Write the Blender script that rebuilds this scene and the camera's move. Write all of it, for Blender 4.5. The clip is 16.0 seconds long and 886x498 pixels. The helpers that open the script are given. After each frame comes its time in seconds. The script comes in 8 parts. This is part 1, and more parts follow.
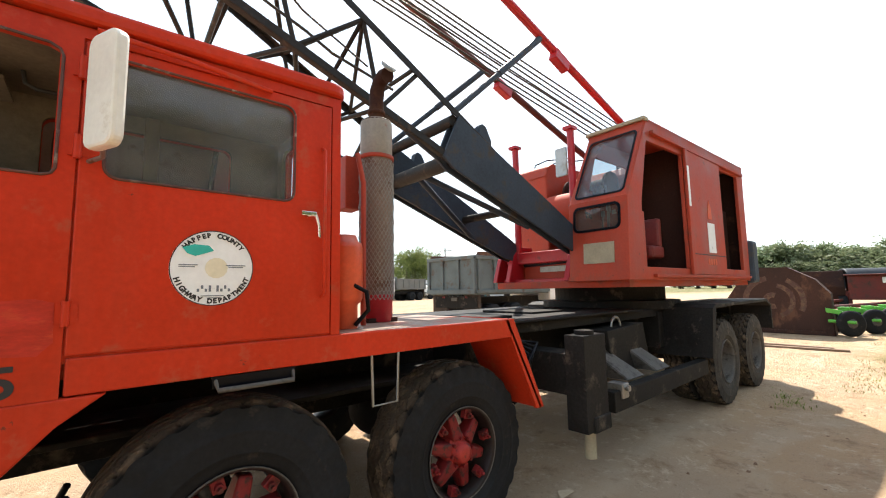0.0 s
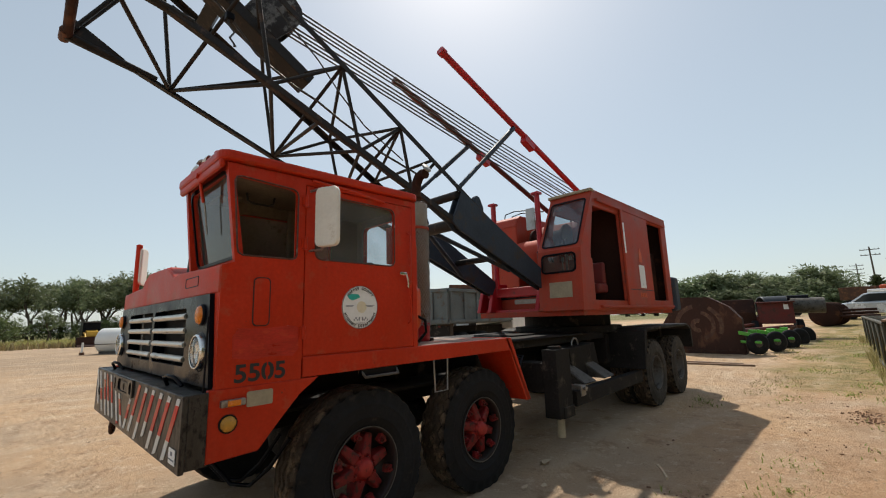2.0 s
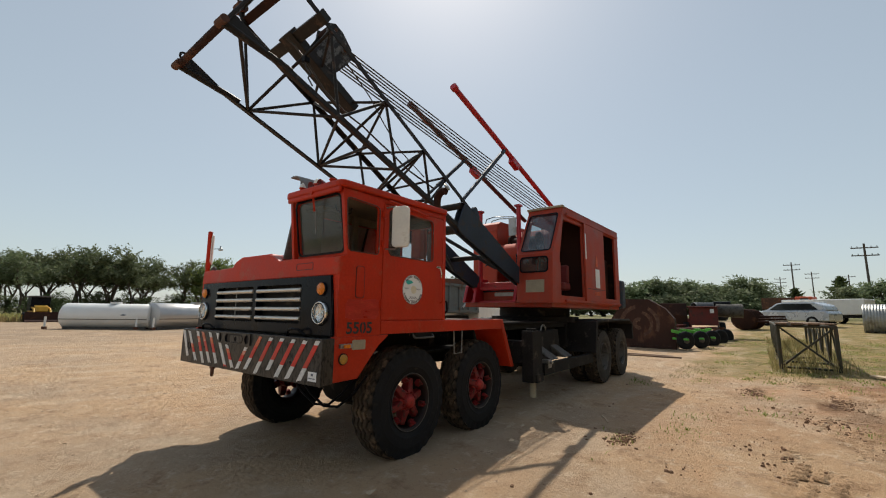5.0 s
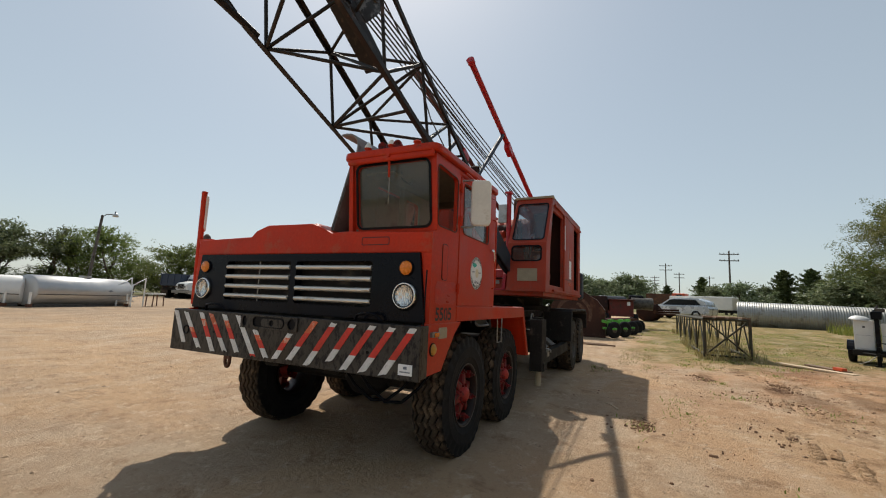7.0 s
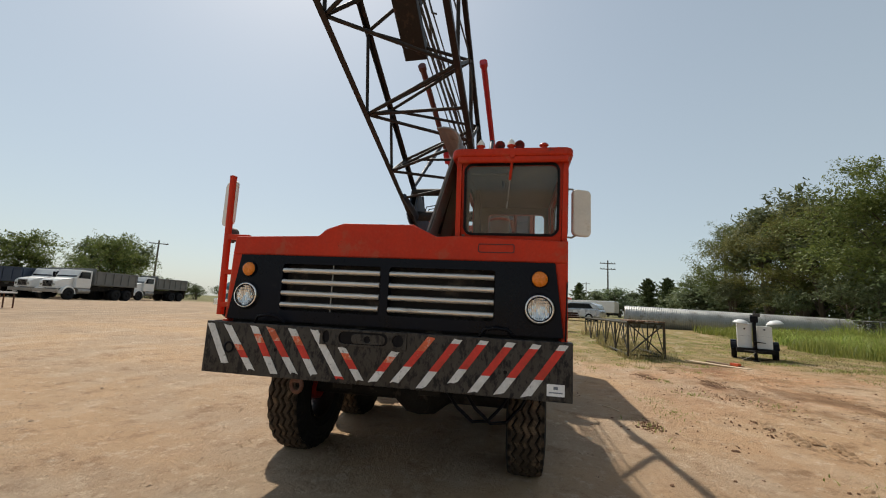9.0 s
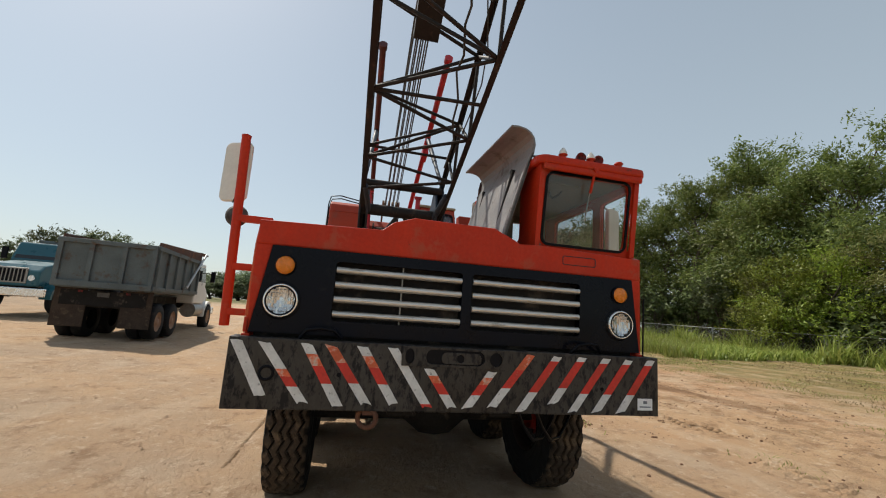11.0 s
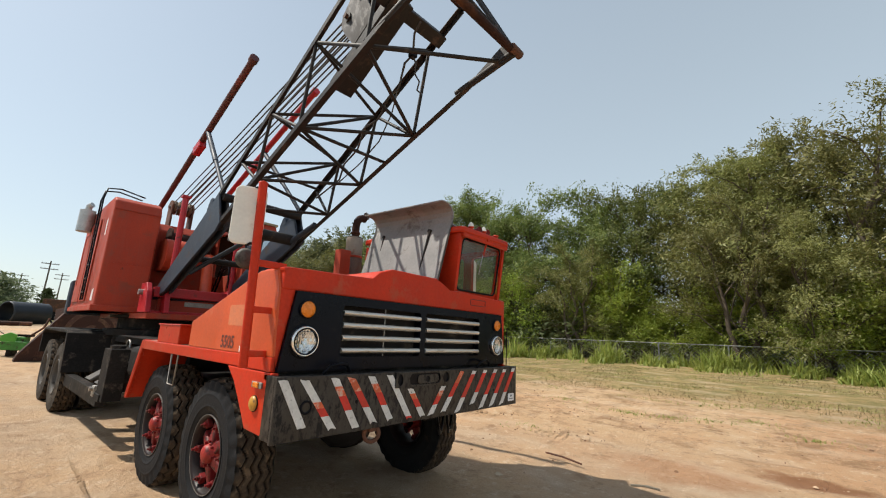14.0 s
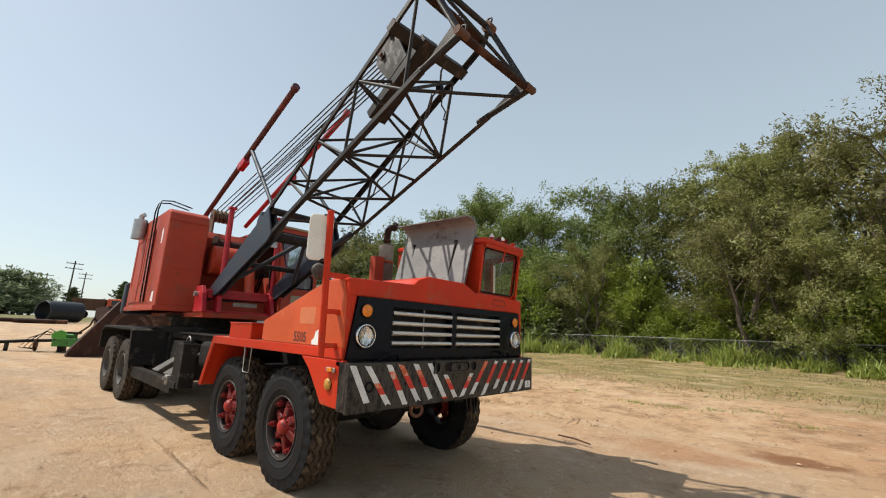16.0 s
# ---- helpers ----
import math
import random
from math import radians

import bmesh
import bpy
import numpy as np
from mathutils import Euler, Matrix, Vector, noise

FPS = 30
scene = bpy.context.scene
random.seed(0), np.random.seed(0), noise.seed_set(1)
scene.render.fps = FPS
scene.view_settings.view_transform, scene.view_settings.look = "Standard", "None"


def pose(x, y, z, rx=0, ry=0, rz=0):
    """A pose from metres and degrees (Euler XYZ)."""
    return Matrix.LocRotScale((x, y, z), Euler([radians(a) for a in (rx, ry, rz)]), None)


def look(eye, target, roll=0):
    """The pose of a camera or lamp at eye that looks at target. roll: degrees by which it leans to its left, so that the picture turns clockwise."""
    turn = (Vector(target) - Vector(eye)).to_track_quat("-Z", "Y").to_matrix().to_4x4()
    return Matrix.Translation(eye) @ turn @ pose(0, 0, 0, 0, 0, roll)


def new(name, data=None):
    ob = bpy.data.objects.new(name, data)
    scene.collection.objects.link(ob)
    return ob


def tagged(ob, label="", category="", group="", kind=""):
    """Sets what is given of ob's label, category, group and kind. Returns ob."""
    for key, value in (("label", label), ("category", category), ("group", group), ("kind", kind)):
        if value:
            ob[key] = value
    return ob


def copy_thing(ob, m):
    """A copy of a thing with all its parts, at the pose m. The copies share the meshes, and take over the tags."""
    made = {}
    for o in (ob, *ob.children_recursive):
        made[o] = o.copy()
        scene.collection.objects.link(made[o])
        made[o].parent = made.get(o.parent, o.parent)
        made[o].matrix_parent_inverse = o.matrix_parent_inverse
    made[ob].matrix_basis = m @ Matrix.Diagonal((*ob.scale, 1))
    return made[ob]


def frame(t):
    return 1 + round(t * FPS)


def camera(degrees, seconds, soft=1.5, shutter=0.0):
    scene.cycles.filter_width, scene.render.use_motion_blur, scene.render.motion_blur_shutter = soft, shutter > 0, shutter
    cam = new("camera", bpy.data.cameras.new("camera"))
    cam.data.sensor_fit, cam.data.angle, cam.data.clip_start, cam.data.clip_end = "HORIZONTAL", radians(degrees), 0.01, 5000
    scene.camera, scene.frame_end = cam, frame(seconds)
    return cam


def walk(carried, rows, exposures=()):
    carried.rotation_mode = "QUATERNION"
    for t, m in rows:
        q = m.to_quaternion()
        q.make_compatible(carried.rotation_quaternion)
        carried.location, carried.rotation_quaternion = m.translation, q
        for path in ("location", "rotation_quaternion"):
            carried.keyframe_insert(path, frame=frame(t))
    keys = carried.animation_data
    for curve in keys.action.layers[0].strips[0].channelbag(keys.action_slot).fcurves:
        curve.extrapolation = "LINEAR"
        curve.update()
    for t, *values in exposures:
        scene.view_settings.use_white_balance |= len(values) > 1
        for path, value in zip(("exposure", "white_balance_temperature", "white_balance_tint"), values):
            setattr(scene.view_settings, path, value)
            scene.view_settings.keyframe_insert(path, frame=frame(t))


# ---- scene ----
cam = camera(94.5, 16.0, soft=1.1)
PATH = [
    (0, (-0.733, 3.443, 1.66), (-2.029, 1.933, 1.861), -1.0),
    (0.5, (-0.256, 3.631, 1.67), (-1.598, 2.166, 1.898), -1.1),
    (1, (0.069, 3.779, 1.664), (-1.323, 2.365, 1.921), -1.3),
    (1.5, (0.371, 3.959, 1.655), (-1.052, 2.586, 1.959), -1.6),
    (2, (0.744, 4.079, 1.658), (-0.695, 2.732, 1.999), -1.8),
    (2.5, (1.071, 4.264, 1.646), (-0.382, 2.938, 2.007), -1.8),
    (3, (1.393, 4.407, 1.635), (-0.07, 3.093, 2.002), -1.6),
    (3.5, (1.665, 4.534, 1.625), (0.191, 3.231, 1.984), -1.1),
    (4, (1.893, 4.653, 1.619), (0.396, 3.372, 1.966), -0.5),
    (4.5, (2.143, 4.632, 1.578), (0.616, 3.381, 1.901), 0.2),
    (5, (2.27, 4.448, 1.53), (0.701, 3.247, 1.836), 0.7),
    (7.5, (2.834, 2.39, 1.48), (0.987, 1.665, 1.734), 2.7),
    (8, (2.915, 1.923, 1.472), (1.027, 1.32, 1.739), 2.7),
    (8.5, (3.051, 1.512, 1.487), (1.132, 1.021, 1.764), 2.7),
    (11, (2.66, -0.818, 1.503), (0.733, -0.383, 1.813), 4.1),
    (11.5, (2.369, -1.14, 1.485), (0.54, -0.404, 1.823), 3.9),
    (12, (2.156, -1.448, 1.524), (0.491, -0.396, 1.876), 3.7),
    (12.5, (2.148, -1.795, 1.557), (0.666, -0.504, 1.926), 3.5),
    (13, (2.285, -2.124, 1.589), (0.925, -0.71, 1.977), 3.0),
    (13.5, (2.369, -2.495, 1.6), (1.061, -1.038, 2.006), 2.7),
    (14, (2.567, -2.818, 1.589), (1.277, -1.347, 2.006), 2.6),
    (14.5, (2.676, -3.122, 1.583), (1.388, -1.651, 2.005), 2.5),
    (15, (2.767, -3.395, 1.593), (1.473, -1.93, 2.016), 2.5),
    (15.5, (2.909, -3.508, 1.569), (1.6, -2.054, 1.985), 2.5),
    (16, (2.941, -3.505, 1.575), (1.606, -2.07, 1.972), 2.4),
]
EXPOSURES = [(0.0, 1.4), (0.5, 1.0), (1.0, 0.58), (1.5, 0.28), (2.5, 0.08), (3.5, -0.04), (8.0, 0.0), (11.0, 0.08), (12.5, 0.32), (14.0, 0.42), (16.0, 0.38)]
walk(cam, [(t, look(eye, target, roll)) for t, eye, target, roll in PATH], EXPOSURES)

# ---- world, sun ----
SUN = Vector((-2.2, -1.7, 3.85)).normalized()
elev, azim = math.asin(SUN.z), math.atan2(SUN.x, SUN.y)
world = bpy.data.worlds.new("world")
scene.world = world
world.use_nodes = True
wn, wl = world.node_tree.nodes, world.node_tree.links
sky = wn.new("ShaderNodeTexSky")
sky.sky_type, sky.sun_disc = "NISHITA", False
sky.sun_elevation, sky.sun_rotation = elev, azim
sky.air_density, sky.dust_density, sky.ozone_density = 1.0, 1.2, 1.5
haze = wn.new("ShaderNodeMix")          # thin summer haze over the whole sky
haze.data_type = "RGBA"
tcw, sepw, mrw = wn.new("ShaderNodeTexCoord"), wn.new("ShaderNodeSeparateXYZ"), wn.new("ShaderNodeMapRange")
wl.new(tcw.outputs["Generated"], sepw.inputs[0])     # thickest at the horizon, thinner overhead
wl.new(sepw.outputs["Z"], mrw.inputs[0])
mrw.inputs[1].default_value, mrw.inputs[2].default_value, mrw.inputs[3].default_value, mrw.inputs[4].default_value = 0.0, 1.0, 0.60, 0.28
wl.new(mrw.outputs[0], haze.inputs[0])
haze.inputs[7].default_value = (6.3, 7.1, 7.0, 1)
wl.new(sky.outputs[0], haze.inputs[6])
wl.new(haze.outputs[2], wn["Background"].inputs[0])
wn["Background"].inputs[1].default_value = 0.10
lamp = bpy.data.lights.new("sun", "SUN")
lamp.energy, lamp.angle, lamp.color = 3.9, radians(0.6), (1.0, 0.93, 0.82)
sun = new("sun", lamp)
sun.matrix_world = look(SUN * 60, (0, 0, 0))

# ---- mesh building ----
class G:
    """Collects vertices and faces for one mesh."""
    def __init__(self):
        self.v, self.f, self.s = [], [], []

    def add(self, verts, faces, smooth=False):
        b = len(self.v)
        self.v += [tuple(p) for p in verts]
        self.f += [tuple(b + i for i in f) for f in faces]
        self.s += [smooth] * len(faces)
        return self

    def box(self, x0, x1, y0, y1, z0, z1, m=None):
        vs = [(x, y, z) for x in (x0, x1) for y in (y0, y1) for z in (z0, z1)]
        if m is not None:
            vs = [m @ Vector(p) for p in vs]
        return self.add(vs, [(0, 1, 3, 2), (4, 6, 7, 5), (0, 4, 5, 1), (2, 3, 7, 6), (0, 2, 6, 4), (1, 5, 7, 3)])

    def prism(self, pts, axis, a, b):
        """A polygon of (u, v) pairs, carried from a to b along the axis; u, v are the other two axes in order."""
        k = "xyz".index(axis)
        def put(p, d):
            q = [p[0], p[1]]
            q.insert(k, d)
            return q
        n = len(pts)
        vs = [put(p, a) for p in pts] + [put(p, b) for p in pts]
        fs = [tuple(range(n)), tuple(range(2 * n - 1, n - 1, -1))]
        fs += [(i, (i + 1) % n, n + (i + 1) % n, n + i) for i in range(n)]
        return self.add(vs, fs)

    def cyl(self, p, q, r, r2=None, n=10, caps=True):
        p, q = Vector(p), Vector(q)
        r2 = r if r2 is None else r2
        w = (q - p).normalized()
        u = w.orthogonal().normalized()
        t = w.cross(u)
        ring = [(math.cos(2 * math.pi * i / n), math.sin(2 * math.pi * i / n)) for i in range(n)]
        a = [p + r * (c * u + s * t) for c, s in ring]
        b = [q + r2 * (c * u + s * t) for c, s in ring]
        self.add(a + b, [(i, (i + 1) % n, n + (i + 1) % n, n + i) for i in range(n)], True)
        if caps:
            self.add(a, [tuple(range(n))[::-1]])
            self.add(b, [tuple(range(n))])
        return self

    def sweep(self, pts, r, n=8):
        pts = [Vector(p) for p in pts]
        rings = []
        u = None
        for i, p in enumerate(pts):
            w = (pts[min(i + 1, len(pts) - 1)] - pts[max(i - 1, 0)]).normalized()
            u = w.orthogonal().normalized() if u is None else (u - w * u.dot(w)).normalized()
            t = w.cross(u)
            rr = r[i] if isinstance(r, (list, tuple)) else r
            rings += [p + rr * (math.cos(2 * math.pi * k / n) * u + math.sin(2 * math.pi * k / n) * t) for k in range(n)]
        fs = [(i * n + k, i * n + (k + 1) % n, (i + 1) * n + (k + 1) % n, (i + 1) * n + k) for i in range(len(pts) - 1) for k in range(n)]
        self.add(rings, fs, True)
        self.add(rings[:n], [tuple(range(n))[::-1]])
        self.add(rings[-n:], [tuple(range(n))])
        return self

    def lathe(self, prof, centre, axis="y", n=32, smooth=True):
        """A profile of (radius, along) pairs turned round the axis."""
        vs = []
        for r, h in prof:
            for i in range(n):
                c, s = r * math.cos(2 * math.pi * i / n), r * math.sin(2 * math.pi * i / n)
                p = {"x": (h, c, s), "y": (c, h, s), "z": (c, s, h)}[axis]
                vs.append((p[0] + centre[0], p[1] + centre[1], p[2] + centre[2]))
        fs = [(j * n + i, j * n + (i + 1) % n, (j + 1) * n + (i + 1) % n, (j + 1) * n + i) for j in range(len(prof) - 1) for i in range(n)]
        return self.add(vs, fs, smooth)

    def plate(self, pts, thick):
        """A flat polygon in space with a thickness along its normal."""
        pts = [Vector(p) for p in pts]
        nrm = Vector((0, 0, 0))
        for i, p in enumerate(pts):
            nrm += p.cross(pts[(i + 1) % len(pts)])
        nrm = nrm.normalized() * thick / 2
        n = len(pts)
        fs = [tuple(range(n)), tuple(range(2 * n - 1, n - 1, -1))] + [(i, (i + 1) % n, n + (i + 1) % n, n + i) for i in range(n)]
        return self.add([p + nrm for p in pts] + [p - nrm for p in pts], fs)

    def panel(self, outer, holes, put, thick):
        """A sheet with openings that go through it. put(u, v, d) gives the place of a point at depth d."""
        bm = bmesh.new()
        edges = []
        for loop in [outer] + list(holes):
            vs = [bm.verts.new((u, v, 0)) for u, v in loop]
            edges += [bm.edges.new((vs[i], vs[(i + 1) % len(vs)])) for i in range(len(vs))]
        bmesh.ops.triangle_fill(bm, use_beauty=True, use_dissolve=False, edges=edges)
        bmesh.ops.dissolve_limit(bm, angle_limit=0.01, verts=bm.verts, edges=bm.edges, delimit=set())
        bm.verts.index_update()
        flat = [(p.co.x, p.co.y) for p in bm.verts]
        faces = [tuple(p.index for p in f.verts) for f in bm.faces]
        rim = [(e.verts[0].index, e.verts[1].index) for e in bm.edges if len(e.link_faces) == 1]
        bm.free()
        n = len(flat)
        vs = [put(u, v, 0) for u, v in flat] + [put(u, v, thick) for u, v in flat]
        fs = faces + [tuple(n + i for i in f[::-1]) for f in faces] + [(a, b, n + b, n + a) for a, b in rim]
        return self.add(vs, fs)

    def sheet(self, outline, put):
        """One thin pane, drawn as a single face."""
        return self.add([put(u, v, 0.003) for u, v in outline], [tuple(range(len(outline)))])

    def mesh(self, name, mat):
        me = bpy.data.meshes.new(name)
        me.from_pydata(self.v, [], self.f)
        me.polygons.foreach_set("use_smooth", self.s)
        me.materials.append(mat)
        bm = bmesh.new()
        bm.from_mesh(me)
        bmesh.ops.recalc_face_normals(bm, faces=bm.faces)
        bm.to_mesh(me)
        bm.free()
        me.update()
        return me


def part(name, g, mat, parent=None, label="", bevel=0.0, m=None):
    """Links the collected mesh as one object under its thing or part."""
    ob = new(name, g.mesh(name, mat))
    if parent is not None:
        ob.parent = parent
    if m is not None:
        ob.matrix_basis = m
    if bevel:
        mod = ob.modifiers.new("bevel", "BEVEL")
        mod.width, mod.segments, mod.limit_method, mod.angle_limit = bevel, 2, "ANGLE", radians(35)
    return tagged(ob, label) if label else ob


def thing(name, label, category, m=None, group="", kind=""):
    ob = new(name)
    ob.empty_display_size = 0.2
    if m is not None:
        ob.matrix_basis = m
    return tagged(ob, label, category, group, kind)


def rrect(u0, u1, v0, v1, r, n=5):
    """A rectangle with rounded corners."""
    out = []
    for cu, cv, a in ((u1 - r, v1 - r, 0), (u0 + r, v1 - r, 90), (u0 + r, v0 + r, 180), (u1 - r, v0 + r, 270)):
        out += [(cu + r * math.cos(radians(a + 90 * i / n)), cv + r * math.sin(radians(a + 90 * i / n))) for i in range(n + 1)]
    return out


def disc(cu, cv, r, n=24):
    return [(cu + r * math.cos(2 * math.pi * i / n), cv + r * math.sin(2 * math.pi * i / n)) for i in range(n)]


def letters(text, size, put, thick=0.003, bold=0.0):
    """Lettering as a mesh in G, laid out from u = 0 to the right; put(u, v, d) gives the place."""
    cu = bpy.data.curves.new("text", "FONT")
    cu.body, cu.size, cu.align_x, cu.offset = text, size, "CENTER", bold
    ob = new("text", cu)
    me = bpy.data.meshes.new_from_object(ob.evaluated_get(bpy.context.evaluated_depsgraph_get()))
    g = G()
    flat = [(v.co.x, v.co.y) for v in me.vertices]
    faces = [tuple(f.vertices) for f in me.polygons]
    bpy.data.objects.remove(ob)
    bpy.data.curves.remove(cu)
    bpy.data.meshes.remove(me)
    g.add([put(u, v, thick) for u, v in flat], faces)
    return g


# ---- materials ----
def material(name, base, rough=0.6, metal=0.0, vary=0.25, scale=3.0, second=None, amount=0.0, second_scale=2.0,
             grain=40.0, bump=0.15, bump_scale=60.0, rough_vary=0.15, stretch=(1, 1, 1), spec=0.5, seed=0.0, coat=0.0):
    """A painted, rusted or stony surface: two sizes of variation, spots of a second colour, fine relief."""
    mat = bpy.data.materials.new(name)
    mat.use_nodes = True
    n, l = mat.node_tree.nodes, mat.node_tree.links
    b = n["Principled BSDF"]
    b.inputs["Metallic"].default_value = metal
    b.inputs["Specular IOR Level"].default_value = spec
    b.inputs["Coat Weight"].default_value = coat
    tc = n.new("ShaderNodeTexCoord")
    mp = n.new("ShaderNodeMapping")
    mp.inputs["Scale"].default_value = stretch
    mp.inputs["Location"].default_value = (seed, seed * 1.7, seed * 0.6)
    l.new(tc.outputs["Object"], mp.inputs[0])

    def noise_tex(sc, detail=5, roughness=0.6):
        t = n.new("ShaderNodeTexNoise")
        t.inputs["Scale"].default_value, t.inputs["Detail"].default_value, t.inputs["Roughness"].default_value = sc, detail, roughness
        l.new(mp.outputs[0], t.inputs["Vector"])
        return t.outputs["Fac"]

    def remap(src, a, c, lo, hi):
        r = n.new("ShaderNodeMapRange")
        r.inputs[1].default_value, r.inputs[2].default_value, r.inputs[3].default_value, r.inputs[4].default_value = a, c, lo, hi
        l.new(src, r.inputs[0])
        return r.outputs[0]

    def mix(fac, a, c, kind="MIX"):
        x = n.new("ShaderNodeMix")
        x.data_type, x.blend_type = "RGBA", kind
        for sock, val in ((x.inputs[0], fac), (x.inputs[6], a), (x.inputs[7], c)):
            if isinstance(val, (tuple, float, int)):
                sock.default_value = val
            else:
                l.new(val, sock)
        return x.outputs[2]

    big, fine = noise_tex(scale), noise_tex(grain, 3)
    col = mix(remap(big, 0.3, 0.7, 0.0, 1.0), (*[c * (1 - vary) for c in base], 1), (*[min(1, c * (1 + vary)) for c in base], 1))
    v = n.new("ShaderNodeHueSaturation")
    l.new(col, v.inputs["Color"])
    l.new(remap(fine, 0.3, 0.7, 1 - vary * 0.5, 1 + vary * 0.5), v.inputs["Value"])
    col = v.outputs[0]
    if second:
        spots = noise_tex(second_scale, 8, 0.68)
        edge = 0.72 - 0.32 * amount
        col = mix(remap(spots, edge - 0.04, edge + 0.06, 0.0, 1.0), col, (*second, 1))
    l.new(col, b.inputs["Base Color"])
    l.new(remap(big, 0.3, 0.7, max(0.03, rough - rough_vary), min(1, rough + rough_vary)), b.inputs["Roughness"])
    bp = n.new("ShaderNodeBump")
    bp.inputs["Strength"].default_value, bp.inputs["Distance"].default_value = bump, 0.01
    l.new(noise_tex(bump_scale, 4), bp.inputs["Height"])
    l.new(bp.outputs[0], b.inputs["Normal"])
    return mat


def glass(name, tint, haze=0.0, haze_colour=(0.5, 0.5, 0.5)):
    """A thin pane: tinted, mirror-like at a slant, with a film of dust (in PANE_CAB, of painted sky sheen)."""
    mat = bpy.data.materials.new(name)
    mat.use_nodes = True
    n, l = mat.node_tree.nodes, mat.node_tree.links
    n.remove(n["Principled BSDF"])
    clear, gloss, dust = n.new("ShaderNodeBsdfTransparent"), n.new("ShaderNodeBsdfGlossy"), n.new("ShaderNodeBsdfDiffuse")
    clear.inputs[0].default_value = (*tint, 1)
    gloss.inputs["Roughness"].default_value = 0.03
    dust.inputs[0].default_value = (*haze_colour, 1)
    lw, pw, fr = n.new("ShaderNodeLayerWeight"), n.new("ShaderNodeMath"), n.new("ShaderNodeMath")
    lw.inputs[0].default_value = 0.5
    pw.operation, fr.operation = "POWER", "MULTIPLY_ADD"
    pw.inputs[1].default_value, fr.inputs[1].default_value, fr.inputs[2].default_value = 5.0, 0.92, 0.055
    l.new(lw.outputs["Facing"], pw.inputs[0])
    l.new(pw.outputs[0], fr.inputs[0])
    a, c = n.new("ShaderNodeMixShader"), n.new("ShaderNodeMixShader")
    t = n.new("ShaderNodeTexNoise")
    t.inputs["Scale"].default_value = 4.0
    tc = n.new("ShaderNodeTexCoord")
    l.new(tc.outputs["Object"], t.inputs["Vector"])
    r = n.new("ShaderNodeMapRange")
    r.inputs[1].default_value, r.inputs[2].default_value, r.inputs[3].default_value, r.inputs[4].default_value = 0.3, 0.7, haze * 0.6, haze * 1.4
    l.new(t.outputs["Fac"], r.inputs[0])
    l.new(r.outputs[0], a.inputs[0])
    l.new(clear.outputs[0], a.inputs[1])
    l.new(dust.outputs[0], a.inputs[2])
    l.new(fr.outputs[0], c.inputs[0])
    l.new(a.outputs[0], c.inputs[1])
    l.new(gloss.outputs[0], c.inputs[2])
    l.new(c.outputs[0], n["Material Output"].inputs[0])
    return mat


RED = material("red_paint", (0.48, 0.030, 0.0078), 0.42, spec=0.2, vary=0.17, scale=1.3, second=(0.40, 0.065, 0.03), amount=0.36, second_scale=5, bump=0.06, bump_scale=25, seed=2)
RED_OLD = material("weathered_red_paint", (0.38, 0.046, 0.020), 0.55, spec=0.3, vary=0.18, scale=1.6, second=(0.28, 0.06, 0.035), amount=0.4, second_scale=3, bump=0.1, bump_scale=30, seed=5)
CRIMSON = material("crimson_paint", (0.42, 0.012, 0.02), 0.4, vary=0.15, scale=3, second=(0.12, 0.02, 0.02), amount=0.3, second_scale=9, seed=1)
HUB_RED = material("hub_red_paint", (0.185, 0.013, 0.014), 0.5, spec=0.3, vary=0.25, scale=6, second=(0.045, 0.016, 0.013), amount=0.55, second_scale=14, seed=3)
BLACK = material("black_paint", (0.0035, 0.004, 0.0068), 0.34, vary=0.3, scale=3, second=(0.010, 0.010, 0.012), amount=0.25, second_scale=8, spec=0.13, bump=0.03, bump_scale=40)
BUMPER_BLACK = material("scuffed_black_paint", (0.043, 0.038, 0.033), 0.42, vary=0.3, scale=3, second=(0.003, 0.003, 0.005), amount=0.60, second_scale=24, stretch=(1, 1.1, 0.5), bump=0.08, bump_scale=50, spec=0.3)
FRAME = material("dusty_black_steel", (0.019, 0.0175, 0.0165), 0.65, vary=0.35, scale=2.5, second=(0.085, 0.070, 0.056), amount=0.36, second_scale=4, spec=0.10, bump=0.2, bump_scale=30)
NAVY = material("dark_blue_grey_paint", (0.036, 0.048, 0.068), 0.55, spec=0.2, vary=0.3, scale=2, second=(0.06, 0.05, 0.045), amount=0.42, second_scale=4)
LATTICE = material("weathered_dark_steel", (0.019, 0.017, 0.016), 0.55, vary=0.3, scale=3, second=(0.065, 0.043, 0.033), amount=0.38, second_scale=7, spec=0.25)
RUST = material("rust", (0.10, 0.042, 0.024), 0.85, vary=0.35, scale=2, second=(0.20, 0.085, 0.04), amount=0.45, second_scale=4, bump=0.3)
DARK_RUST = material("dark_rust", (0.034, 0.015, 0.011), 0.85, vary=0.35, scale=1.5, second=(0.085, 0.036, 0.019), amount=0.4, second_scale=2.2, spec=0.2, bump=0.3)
RUBBER = material("tyre_rubber", (0.017, 0.0175, 0.019), 0.7, vary=0.25, scale=4, second=(0.045, 0.039, 0.032), amount=0.28, second_scale=6, bump=0.2, spec=0.10)
RUBBER_DUSTY = material("dust_covered_rubber", (0.055, 0.050, 0.044), 0.85, vary=0.3, scale=4, second=(0.115, 0.096, 0.075), amount=0.42, second_scale=5, bump=0.2, spec=0.12)
